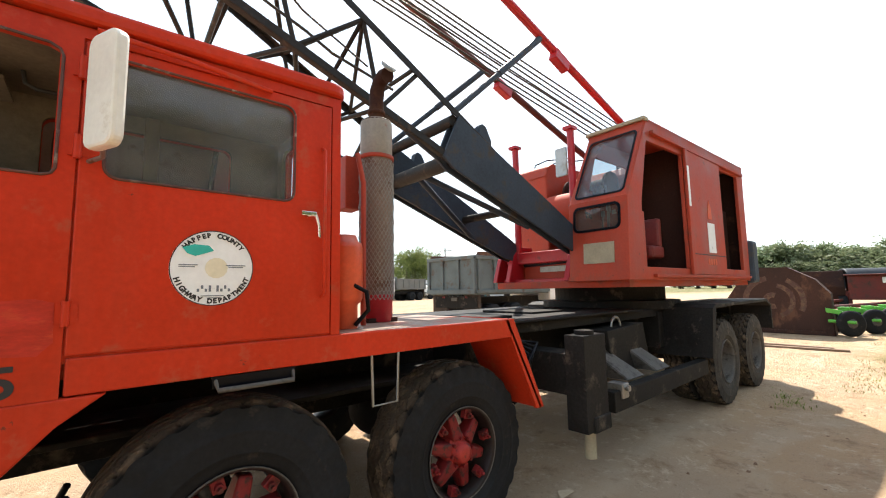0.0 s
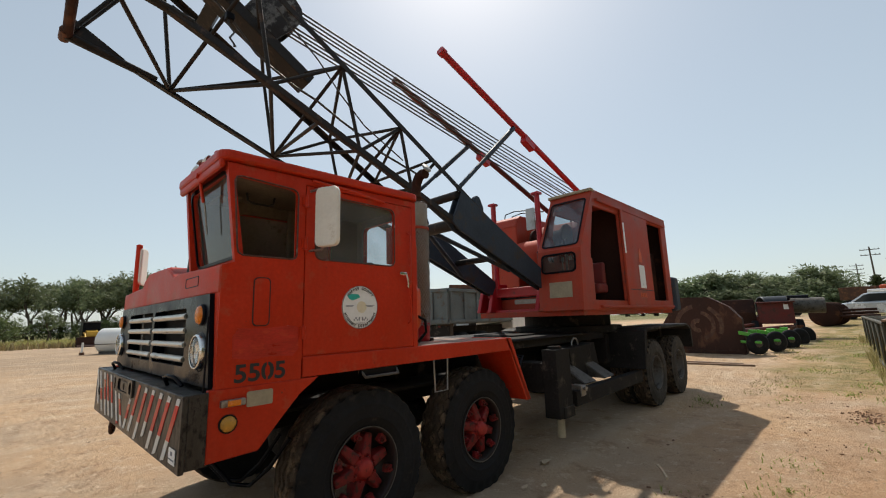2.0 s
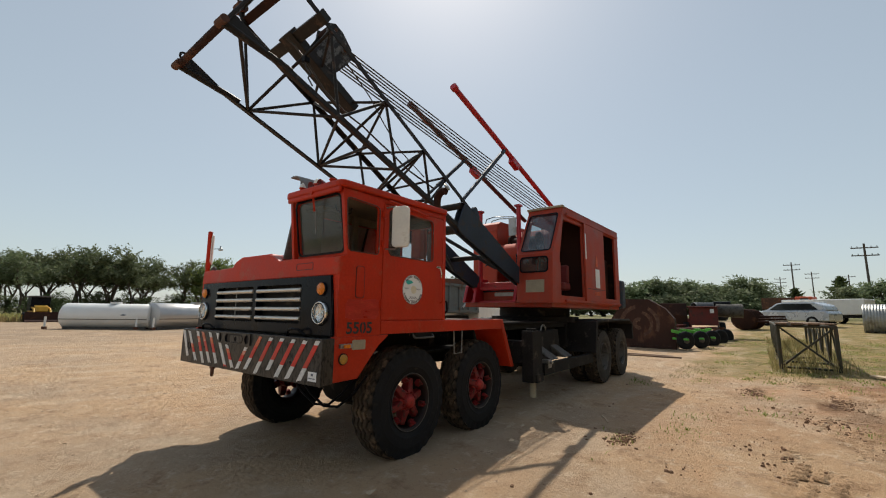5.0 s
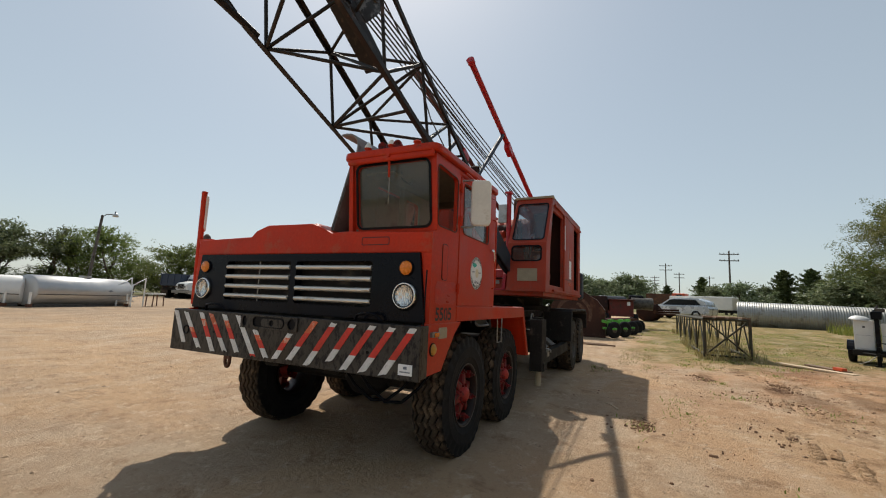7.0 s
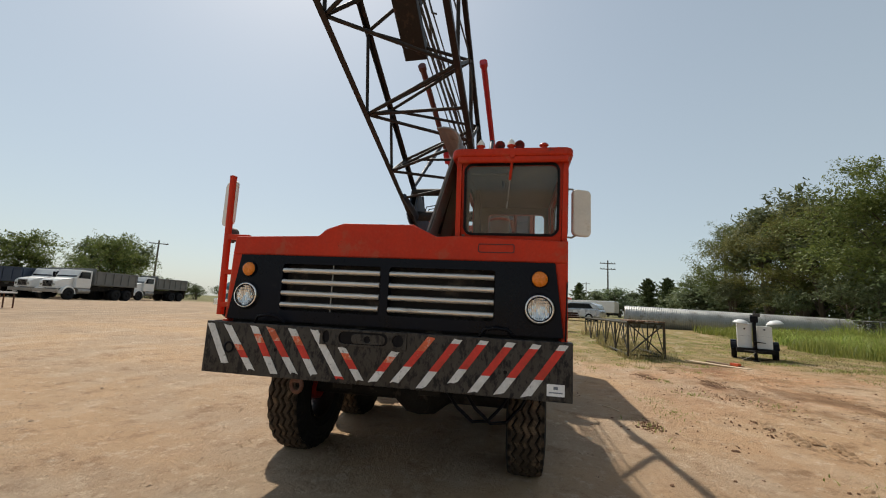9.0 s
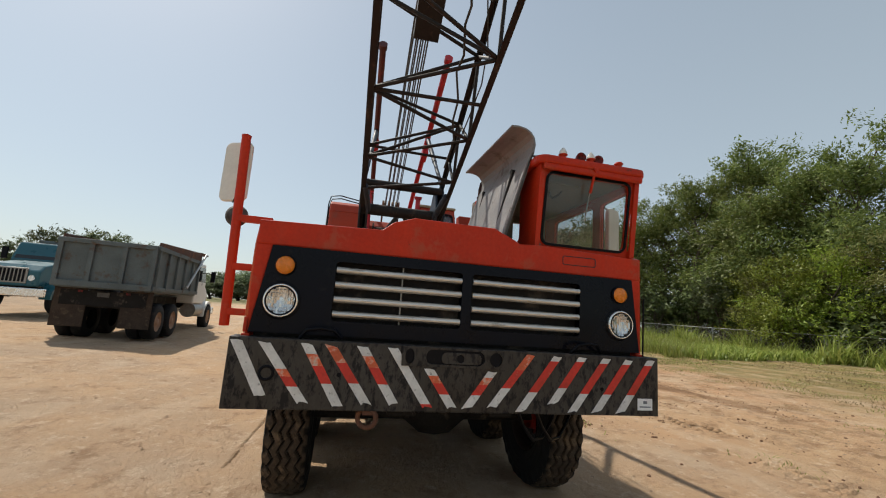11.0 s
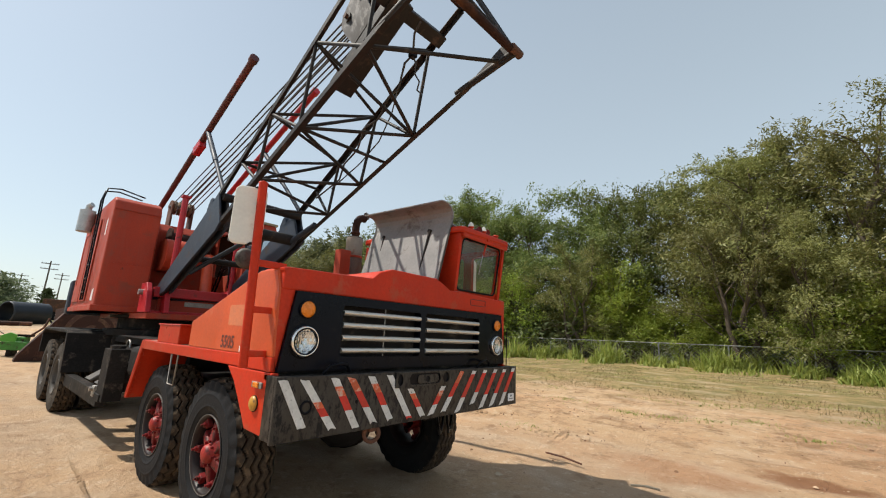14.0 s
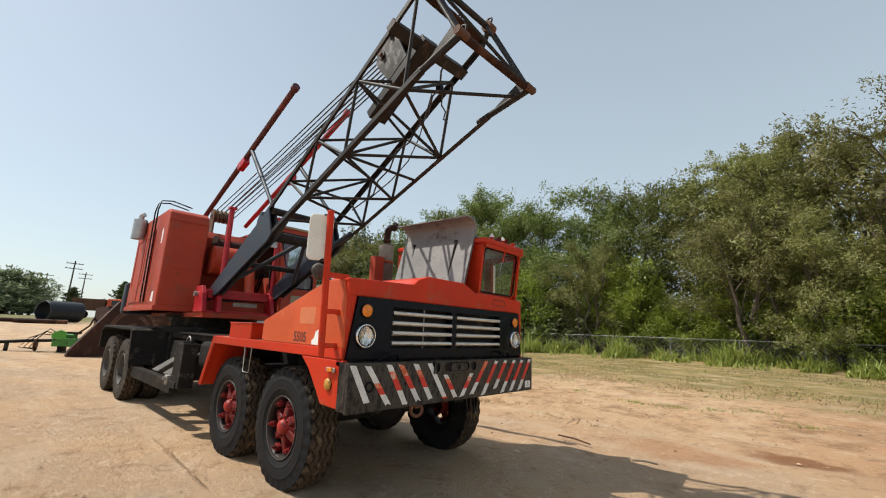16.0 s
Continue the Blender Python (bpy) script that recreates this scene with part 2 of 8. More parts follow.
TREAD = material("dusty_tread_rubber", (0.060, 0.044, 0.031), 0.9, vary=0.35, scale=5, second=(0.15, 0.105, 0.068), amount=0.5, second_scale=9, bump=0.3, spec=0.2)
RUBBER_R = 0.605
def dusty_ribs(mat):
    """Tan dust on the raised ribs, black rubber down in the grooves."""
    n, l = mat.node_tree.nodes, mat.node_tree.links
    bsdf = n["Principled BSDF"]
    old = bsdf.inputs["Base Color"].links[0].from_socket
    tc, flat, ln, mr, mx = n.new("ShaderNodeTexCoord"), n.new("ShaderNodeVectorMath"), n.new("ShaderNodeVectorMath"), n.new("ShaderNodeMapRange"), n.new("ShaderNodeMix")
    flat.operation, ln.operation, mx.data_type = "MULTIPLY", "LENGTH", "RGBA"
    flat.inputs[1].default_value = (1, 0, 1)
    l.new(tc.outputs["Object"], flat.inputs[0])
    l.new(flat.outputs[0], ln.inputs[0])
    l.new(ln.outputs["Value"], mr.inputs[0])
    mr.inputs[1].default_value, mr.inputs[2].default_value = RUBBER_R - 0.030, RUBBER_R - 0.014
    l.new(mr.outputs[0], mx.inputs[0])
    mx.inputs[6].default_value = (0.006, 0.006, 0.006, 1)
    l.new(old, mx.inputs[7])
    l.new(mx.outputs[2], bsdf.inputs["Base Color"])
CHROME = material("dull_chrome", (0.80, 0.79, 0.77), 0.24, metal=1.0, vary=0.12, scale=8, second=(0.42, 0.38, 0.33), amount=0.12, second_scale=18, bump=0.03)
STEEL = material("bare_steel", (0.32, 0.31, 0.29), 0.5, metal=0.8, vary=0.25, scale=6, second=(0.16, 0.10, 0.07), amount=0.35, second_scale=12)
WHITE = material("chalky_white_paint", (0.72, 0.70, 0.64), 0.55, vary=0.08, scale=3, second=(0.6, 0.56, 0.48), amount=0.15, second_scale=6, bump=0.05)
AMBER_DULL = material("dirty_amber_lens", (0.50, 0.26, 0.035), 0.4, vary=0.2, scale=25, second=(0.2, 0.1, 0.03), amount=0.4, second_scale=40)
DECAL = material("white_decal", (0.80, 0.81, 0.82), 0.4, vary=0.06, scale=7, bump=0.02)
TAPE_WHITE = material("white_reflective_tape", (0.62, 0.62, 0.61), 0.45, vary=0.14, scale=9, second=(0.2, 0.2, 0.2), amount=0.3, second_scale=30, bump=0.05)
TAPE_RED = material("red_reflective_tape", (0.56, 0.028, 0.016), 0.45, vary=0.2, scale=9, second=(0.50, 0.16, 0.09), amount=0.15, second_scale=25, bump=0.05)
TAPE_WORN = material("worn_orange_tape", (0.62, 0.115, 0.040), 0.5, vary=0.3, scale=7, second=(0.60, 0.42, 0.34), amount=0.5, second_scale=14, bump=0.05)
BAR_METAL = material("brushed_grille_metal", (0.66, 0.63, 0.58), 0.42, metal=0.85, vary=0.15, scale=5, second=(0.34, 0.29, 0.23), amount=0.3, second_scale=20, stretch=(1, 0.15, 1), bump=0.05)
AMBER = material("amber_lens", (0.72, 0.20, 0.012), 0.25, vary=0.1, scale=20, bump=0.1, bump_scale=120)
LENS = material("headlamp_lens", (0.74, 0.75, 0.76), 0.2, metal=0.95, vary=0.3, scale=26, bump=0.4, bump_scale=38, stretch=(1, 1.6, 0.25))
FADED = material("sun_faded_red_paint", (0.56, 0.092, 0.028), 0.5, vary=0.14, scale=1.5, second=(0.55, 0.16, 0.08), amount=0.3, second_scale=3, bump=0.05, spec=0.3)
TAN = material("tan_sheet", (0.34, 0.29, 0.20), 0.7, vary=0.15, scale=5)
def worn(mat, chip, chip_scale, dust, dust_amount, limit=0.66):
    """Add small chips of bare rust and faint upright streaks of dust to a painted material."""
    n, l = mat.node_tree.nodes, mat.node_tree.links
    b = n["Principled BSDF"]
    col = b.inputs["Base Color"].links[0].from_socket
    tc = n.new("ShaderNodeTexCoord")
    for sc, size, colour, lo, hi, most in (((1, 1, 1), chip_scale, chip, limit, limit + 0.03, 0.85), ((6, 6, 0.5), 1.6, dust, 0.45, 0.75, dust_amount)):
        mp, t, r, x = n.new("ShaderNodeMapping"), n.new("ShaderNodeTexNoise"), n.new("ShaderNodeMapRange"), n.new("ShaderNodeMix")
        mp.inputs["Scale"].default_value = sc
        t.inputs["Scale"].default_value, t.inputs["Detail"].default_value, t.inputs["Roughness"].default_value = size, 9, 0.72
        for i, v in enumerate((lo, hi, 0.0, most)):
            r.inputs[i + 1].default_value = v
        x.data_type = "RGBA"
        x.inputs[7].default_value = (*colour, 1)
        l.new(tc.outputs["Object"], mp.inputs[0])
        l.new(mp.outputs[0], t.inputs["Vector"])
        l.new(t.outputs["Fac"], r.inputs[0])
        l.new(r.outputs[0], x.inputs[0])
        l.new(col, x.inputs[6])
        col = x.outputs[2]
    l.new(col, b.inputs["Base Color"])
    return mat
worn(RED, (0.10, 0.030, 0.018), 6.0, (0.44, 0.085, 0.045), 0.18)
worn(RED_OLD, (0.09, 0.030, 0.018), 7.0, (0.30, 0.09, 0.06), 0.4, 0.64)
RIM_STEEL = material("dark_red_rim", (0.016, 0.008, 0.008), 0.5, vary=0.3, scale=7, second=(0.018, 0.014, 0.012), amount=0.55, second_scale=9, spec=0.3)
HUB_CAP_RED = material("bright_hub_red", (0.33, 0.026, 0.020), 0.45, vary=0.25, scale=7, second=(0.13, 0.02, 0.017), amount=0.5, second_scale=16, spec=0.35)
GRILLE_BLACK = material("blue_black_enamel", (0.0025, 0.0035, 0.008), 0.3, vary=0.3, scale=3, second=(0.012, 0.012, 0.013), amount=0.2, second_scale=9, spec=0.14, bump=0.05, bump_scale=12)
BLACK_INK = material("black_stencil_paint", (0.018, 0.018, 0.02), 0.6, vary=0.3, scale=12, bump=0.05)
TEAL_INK = material("teal_print", (0.03, 0.42, 0.36), 0.5, vary=0.1, bump=0.02)
GREY_INK = material("grey_print", (0.16, 0.18, 0.22), 0.5, vary=0.2, bump=0.02)
CREAM_INK = material("cream_print", (0.70, 0.64, 0.48), 0.5, vary=0.1, bump=0.02)
INSIDE = material("dusty_cab_lining", (0.14, 0.112, 0.082), 0.85, vary=0.3, scale=4)
SEAT = material("worn_black_vinyl", (0.025, 0.025, 0.027), 0.6, vary=0.3, scale=5)
DECK = material("worn_deck_plate", (0.30, 0.20, 0.15), 0.7, vary=0.25, scale=3, second=(0.34, 0.09, 0.05), amount=0.5, second_scale=4)
LID = material("grey_hood_underside", (0.20, 0.195, 0.19), 0.6, vary=0.2, scale=3, second=(0.09, 0.075, 0.065), amount=0.4, second_scale=4)
ORANGE = material("orange_red_drum_paint", (0.58, 0.085, 0.025), 0.45, vary=0.15, scale=4)
BROWN_STEEL = material("oily_brown_steel", (0.16, 0.10, 0.055), 0.55, metal=0.3, vary=0.25, scale=6, second=(0.06, 0.035, 0.02), amount=0.4, second_scale=10)
MUFFLER = material("perforated_guard_steel", (0.27, 0.20, 0.165), 0.7, metal=0.2, vary=0.2, scale=4, second=(0.17, 0.09, 0.06), amount=0.4, second_scale=6)
GALV = material("galvanised_steel", (0.46, 0.47, 0.47), 0.45, metal=0.55, vary=0.18, scale=3, second=(0.34, 0.31, 0.27), amount=0.35, second_scale=2, bump=0.05)
ROPE = material("wire_rope", (0.035, 0.032, 0.03), 0.6, vary=0.2, scale=20)
PANE = glass("dusty_window", (0.74, 0.79, 0.78), 0.075, (0.40, 0.43, 0.43))
LENS_GLASS = glass("lamp_glass", (0.93, 0.94, 0.94), 0.04, (0.5, 0.48, 0.45))
PANE_GREY = glass("grey_film_window", (0.80, 0.83, 0.84), 0.22, (0.30, 0.32, 0.34))
SEAL = material("worn_rubber_seal", (0.10, 0.04, 0.03), 0.7, vary=0.3, scale=6, second=(0.3, 0.25, 0.2), amount=0.35, second_scale=14)
PALE_TIN = material("faded_silencer_tin", (0.30, 0.26, 0.21), 0.6, metal=0.2, vary=0.2, scale=3, second=(0.22, 0.10, 0.06), amount=0.35, second_scale=5)
MAST_DARK = material("rusty_dark_red_pipe", (0.085, 0.018, 0.016), 0.6, vary=0.3, scale=2, second=(0.17, 0.022, 0.018), amount=0.4, second_scale=2.5)
SEAT_RED = material("dark_red_vinyl", (0.16, 0.02, 0.018), 0.6, vary=0.25, scale=5)
PANE_BLUE = glass("tinted_cab_window", (0.86, 0.90, 0.91), 0.08, (0.4, 0.43, 0.45))
# the blue-grey film paints the sky's reflection onto this pane
PANE_CAB = glass("sky_sheen_cab_window", (0.42, 0.48, 0.51), 0.20, (0.42, 0.48, 0.54))
DARK_GLAZING = material("dark_vehicle_glass", (0.018, 0.020, 0.022), 0.08, vary=0.2, scale=1, bump=0.0, rough_vary=0.03)
PANE_DARK = glass("dark_window", (0.35, 0.36, 0.36), 0.22, (0.28, 0.24, 0.20))
dusty_ribs(TREAD)
FADED_INK = material("faded_stencil_paint", (0.13, 0.03, 0.018), 0.6, vary=0.3, scale=14, bump=0.03)
FADED_PATCH = material("tan_faded_paint_patch", (0.58, 0.17, 0.07), 0.6, vary=0.15, scale=6, bump=0.03)
DUSTY_STEEL = material("dusty_grey_steel", (0.095, 0.088, 0.080), 0.65, vary=0.3, scale=4, second=(0.04, 0.034, 0.03), amount=0.5, second_scale=7, spec=0.3)
REPAINT = material("brushed_on_red_paint", (0.44, 0.026, 0.014), 0.38, vary=0.2, scale=5, second=(0.52, 0.05, 0.02), amount=0.4, second_scale=7, stretch=(1, 1, 2.5), spec=0.35, bump=0.05)

# ---- the truck crane; x points forward from the bumper's face, y to its left ----
crane = thing("truck_crane", "red eight-wheeled lattice-boom truck crane with black bumper, parked on dirt", "truck crane")
W = 1.42

def left(u, v, d):      # on the left flank, depth inwards
    return (u, W - d, v)

def right(u, v, d):
    return (u, -W + d, v)

def front(x):
    return lambda u, v, d: (x - d, u, v)

# carrier cab
cab = part("driver_cab", G().panel(
    [(-0.132, 1.30), (-0.132, 2.03), (-0.205, 2.055), (-0.13, 2.69), (-1.74, 2.725), (-1.74, 1.44), (-1.69, 1.44), (-1.69, 2.67), (-0.665, 2.655), (-0.665, 1.30)],
    [[(-0.61, 2.13), (-0.60, 2.11), (-0.575, 2.10), (-0.25, 2.10), (-0.222, 2.115), (-0.213, 2.15), (-0.180, 2.575), (-0.19, 2.605), (-0.22, 2.615), (-0.57, 2.60), (-0.60, 2.585), (-0.61, 2.56)]], left, 0.04)
    .box(-0.27, -1.72, 0.58, 1.38, 1.36, 1.42)
    .panel([(-0.2, 2.0), (-0.13, 2.70), (-1.74, 2.70), (-1.74, 1.44), (-1.2, 1.44)], [rrect(-1.38, -0.5, 2.14, 2.58, 0.05)], lambda u, v, d: (u, 0.54 + d, v), 0.04)
    .panel([(0.58, 1.44), (1.378, 1.44), (1.378, 2.70), (0.58, 2.70)], [rrect(0.69, 1.33, 2.17, 2.60, 0.05)], front(-1.70), 0.04)
    .panel([(0.582, 2.03), (1.378, 2.03), (1.378, 2.70), (0.582, 2.70)], [rrect(0.615, 1.345, 2.10, 2.65, 0.06)],
           lambda u, v, d: (-0.245 + (v - 2.03) * 0.145 - d, u, v), 0.035), RED, crane, "red steel cab with flat windshield", 0.006)
part("roof", G().panel(rrect(0.50, 1.455, -1.77, -0.075, 0.08), [], lambda u, v, d: (v, u, 2.698 - (v + 0.13) * 0.02 + d), 0.07)
     .box(-0.085, -0.12, 0.55, 1.42, 2.65, 2.712), RED, cab, bevel=0.025)
part("drip_rail", G().sweep([(-0.70, 1.45, 2.685), (-1.0, 1.455, 2.675), (-1.36, 1.445, 2.645)], 0.012), RED, cab)
part("windshield", G().sheet(rrect(0.61, 1.35, 2.095, 2.655, 0.06), lambda u, v, d: (-0.262 + (v - 2.03) * 0.145 - d, u, v)), PANE, cab, "flat dusty windshield")
part("windshield_seal", G().panel(rrect(0.600, 1.36, 2.085, 2.665, 0.07), [rrect(0.62, 1.34, 2.105, 2.645, 0.05)],
     lambda u, v, d: (-0.236 + (v - 2.03) * 0.145 - d, u, v), 0.012), BLACK, cab, "black rubber seal")
wip = part("wiper", G().sweep([(-0.085, 0.985, 2.70), (-0.10, 0.985, 2.66), (-0.135, 0.97, 2.52)], 0.011, 6).cyl((-0.115, 0.985, 2.70), (-0.07, 0.985, 2.70), 0.02, n=10), RED, cab, "red wiper arm")
part("blade", G().cyl((-0.14, 0.972, 2.53), (-0.178, 0.95, 2.30), 0.005, n=6), STEEL, wip, "thin worn wiper blade")
SIDE_ = [(-0.61, 2.13), (-0.60, 2.11), (-0.575, 2.10), (-0.25, 2.10), (-0.222, 2.115), (-0.213, 2.15), (-0.180, 2.575), (-0.19, 2.605), (-0.22, 2.615), (-0.57, 2.60), (-0.60, 2.585), (-0.61, 2.56)]
part("front_side_seal", G().sweep([(u, W + 0.001, v) for u, v in SIDE_ + SIDE_[:1]], 0.006, 6), SEAL, cab, "thin worn rubber seal")
part("rear_window", G().sheet(rrect(0.68, 1.34, 2.16, 2.61, 0.05), front(-1.715)), PANE_BLUE, cab)
part("door_inset", G().panel(rrect(-0.435, -0.325, 1.655, 1.965, 0.03), [rrect(-0.43, -0.33, 1.66, 1.96, 0.028)], lambda u, v, d: (u, W + 0.004 - d, v), 0.006), BLACK_INK, cab)
part("repainted_patch", G().panel([(-0.22, 1.47), (-0.215, 1.60), (-0.25, 1.645), (-0.40, 1.64), (-0.58, 1.655), (-0.635, 1.64), (-0.64, 1.50), (-0.60, 1.455), (-0.45, 1.465), (-0.33, 1.45)], [], lambda u, v, d: (u, W + 0.0015 - d, v), 0.0015), REPAINT, cab, "patch of brushed-on red paint")
part("inset_panel", G().panel(rrect(-0.428, -0.332, 1.662, 1.958, 0.026), [], lambda u, v, d: (u, W + 0.005 - d, v), 0.006), RED, cab)
door = part("cab_door", G().panel([(-0.672, 1.45), (-0.672, 2.645), (-1.683, 2.66), (-1.683, 1.45)], [rrect(-1.485, -0.745, 2.115, 2.605, 0.05)],
            lambda u, v, d: (u, W + 0.006 - d, v), 0.035), RED, cab, "red door with a round county decal", 0.006)
part("door_jamb", G().panel([(-0.60, 1.42), (-0.60, 2.68), (-1.72, 2.70), (-1.72, 1.42)], [[(-0.72, 1.50), (-0.72, 2.615), (-1.63, 2.63), (-1.63, 1.50)]], lambda u, v, d: (u, W - 0.012 - d, v), 0.012), RED, cab)
part("door_glass", G().sheet(rrect(-1.49, -0.74, 2.11, 2.61, 0.05), lambda u, v, d: (u, W - 0.014 - d, v)), PANE_GREY, door, "dusty grey window glass")
part("window_seal", G().sweep([(u, W + 0.007, v) for u, v in rrect(-1.485, -0.745, 2.115, 2.605, 0.05) + [(-0.745, 2.55)]], 0.006, 6), SEAL, door)
part("door_handle", G().cyl((-1.55, W, 2.055), (-1.55, W + 0.045, 2.055), 0.014).box(-1.51, -1.585, W + 0.035, W + 0.05, 2.045, 2.068)
     .sweep([(-1.585, W + 0.042, 2.055), (-1.60, W + 0.045, 2.0), (-1.605, W + 0.042, 1.94)], 0.008), CHROME, door, "chrome handle", 0.003)
for z in (1.60, 2.22, 2.53):
    part("hinge", G().cyl((-0.667, W + 0.012, z - 0.045), (-0.667, W + 0.012, z + 0.045), 0.013).box(-0.64, -0.70, W - 0.002, W + 0.011, z - 0.035, z + 0.035), RED, door)
part("grab_rail", G().sweep([(-1.63, W + 0.01, 2.42), (-1.63, W + 0.045, 2.40), (-1.63, W + 0.045, 1.66), (-1.63, W + 0.01, 1.64)], 0.009), RED, cab)

# round decal on the door
DX, DZ, DR = -1.135, 1.775, 0.164
decal = part("county_decal", G().panel(disc(DX, DZ, DR, 48), [], lambda u, v, d: (u, W + 0.009 - d, v), 0.003), DECAL, door, "round white county highway decal")
part("decal_edge", G().panel(disc(DX, DZ, DR, 48), [disc(DX, DZ, DR - 0.004, 48)], lambda u, v, d: (u, W + 0.0105 - d, v), 0.001), BLACK_INK, decal)
for word, base, span, inward in (("HARPER COUNTY", 90, 100, False), ("HIGHWAY DEPARTMENT", 270, 138, True)):
    gl = G()
    for i, ch in enumerate(word):
        if ch == " ":
            continue
        f = i / (len(word) - 1) - 0.5
        a = radians(base + f * span) if inward else radians(base - f * span)
        rad = DR - (0.011 if inward else 0.031)
        # seen from outside, the viewer's right is towards negative x
        ca, sa = math.cos(a), math.sin(a)
        up = (-ca, -sa) if inward else (ca, sa)
        rt = (up[1], -up[0])
        one = letters(ch, 0.028, lambda u, v, d: (DX - (rad * ca + u * rt[0] + v * up[0]), W + 0.011, DZ + rad * sa + u * rt[1] + v * up[1]), 0.003, 0.0016)
        gl.add(one.v, one.f)
    part("lettering", gl, BLACK_INK, decal)
part("emblem", G().panel([(DX + 0.12, 1.86), (DX + 0.075, 1.875), (DX + 0.02, 1.872), (DX + 0.0, 1.85), (DX + 0.04, 1.835), (DX + 0.07, 1.825), (DX + 0.1, 1.835)], [], lambda u, v, d: (u, W + 0.0115 - d, v), 0.002), TEAL_INK, decal)
part("emblem_map", G().panel(disc(DX - 0.012, DZ, 0.045, 14), [], lambda u, v, d: (u, W + 0.0105 - d, v), 0.001), CREAM_INK, decal)
for u0, u1, z0 in ((0.13, 0.06, 1.785), (0.13, 0.07, 1.777), (-0.05, -0.13, 1.785), (-0.06, -0.12, 1.777), (0.045, -0.045, 1.652), (0.02, -0.03, 1.643)):
    part("small_print", G().box(DX + u0, DX + u1, W + 0.009, W + 0.011, z0, z0 + 0.004), GREY_INK, decal)
for k in range(9):
    part("small_print", G().box(DX + 0.06 - 0.015 * k, DX + 0.051 - 0.015 * k, W + 0.009, W + 0.011, 1.672 + 0.012 * (k % 3 == 1), 1.685 + 0.014 * (k % 2)), GREY_INK, decal)

# fleet number on both flanks
def stencil(put, parent, ink):
    g = letters("5505", 0.155, put, 0.003, 0.0035)
    number = part("fleet_number", g, ink, parent, "stencilled fleet number")
    a, b = put(0.5 * 0.071 - 0.004, -0.004, 0.003), put(0.5 * 0.071 + 0.004, 0.115, 0.003)      # bridge of the stencilled nought
    out = 0.0015 if a[1] > 0 else -0.0015
    part("bridge", G().add([(a[0], a[1] + out, a[2]), (b[0], a[1] + out, a[2]), (b[0], a[1] + out, b[2]), (a[0], a[1] + out, b[2])], [(0, 1, 2, 3)]), RED if ink is BLACK_INK else FADED, number)
    return number
stencil(lambda u, v, d: (-0.395 - u * 1.06, W + 0.003, 1.326 + v * 0.95), cab, BLACK_INK)

# cab interior
part("seat", G().box(-0.95, -1.45, 0.78, 1.24, 1.5, 1.86), SEAT, cab, "black vinyl driver seat", 0.05)
part("seat_back", G().box(-1.38, -1.50, 0.84, 1.20, 1.86, 2.18), SEAT, cab, bevel=0.05)
part("dashboard", G().prism([(-0.22, 1.6), (-0.22, 2.05), (-0.42, 2.03), (-0.5, 1.85), (-0.5, 1.6)], "y", 0.62, 1.36), SEAT, cab, bevel=0.02)
ring = [(0.21 * math.cos(2 * math.pi * i / 24), 0.21 * math.sin(2 * math.pi * i / 24)) for i in range(25)]
part("steering_wheel", G().sweep([(-0.62 + 0.09 * b / 0.21, 1.02 + a, 2.06 + 0.19 * b / 0.21 * 0.5) for a, b in ring], 0.014)
     .cyl((-0.45, 1.02, 1.85), (-0.62, 1.02, 2.06), 0.02).cyl((-0.62, 0.82, 2.06), (-0.62, 1.22, 2.06), 0.011), SEAT, cab)
part("cab_lining", G().box(-0.2, -1.69, 0.6, 1.375, 2.675, 2.695)
     .panel([(0.585, 1.45), (1.372, 1.45), (1.372, 2.674), (0.585, 2.674)], [rrect(0.69, 1.33, 2.17, 2.60, 0.05)], front(-1.672), 0.022)
     .panel([(-0.26, 1.7), (-0.20, 2.674), (-1.67, 2.674), (-1.67, 1.45), (-0.6, 1.45)], [rrect(-1.38, -0.5, 2.14, 2.58, 0.05)], lambda u, v, d: (u, 0.612 - d, v), 0.024)
     .panel([(-0.675, 1.47), (-0.675, 2.10), (-1.67, 2.10), (-1.67, 1.47)], [], lambda u, v, d: (u, 1.375 - d, v), 0.02), INSIDE, cab, "dusty brown cab lining")
part("centre_post", G().box(-0.92, -0.99, 0.60, 0.66, 1.5, 2.67), INSIDE, cab, bevel=0.01)
part("grab_loop", G().sweep([(-0.45, 0.9, 2.675), (-0.46, 0.9, 2.62), (-0.50, 0.9, 2.60), (-0.62, 0.9, 2.60), (-0.66, 0.9, 2.62), (-0.67, 0.9, 2.675)], 0.009), SEAT, cab)
part("sun_visor", G().box(-0.25, -0.4, 0.65, 0.95, 2.60, 2.615), INSIDE, cab)
for y, tall in ((0.73, 1), (0.975, 1), (1.23, 0)):
    base = part("marker_lamp", G().lathe([(0.044, 2.757), (0.044, 2.768), (0.026, 2.776), (0.024, 2.792), (0.036, 2.80), (0.036, 2.806), (0.0, 2.808)], (-0.14, y, 0), "z", 16), RED, cab, "small roof lamp on a red base")
    part("lens", G().lathe([(0.034, 2.806), (0.032, 2.822), (0.020, 2.845), (0.008, 2.862), (0.0, 2.866)] if tall else [(0.032, 2.806), (0.028, 2.816), (0.0, 2.822)], (-0.14, y, 0), "z", 16), WHITE if tall else RED, base, "white cone lens" if tall else "low red lens")
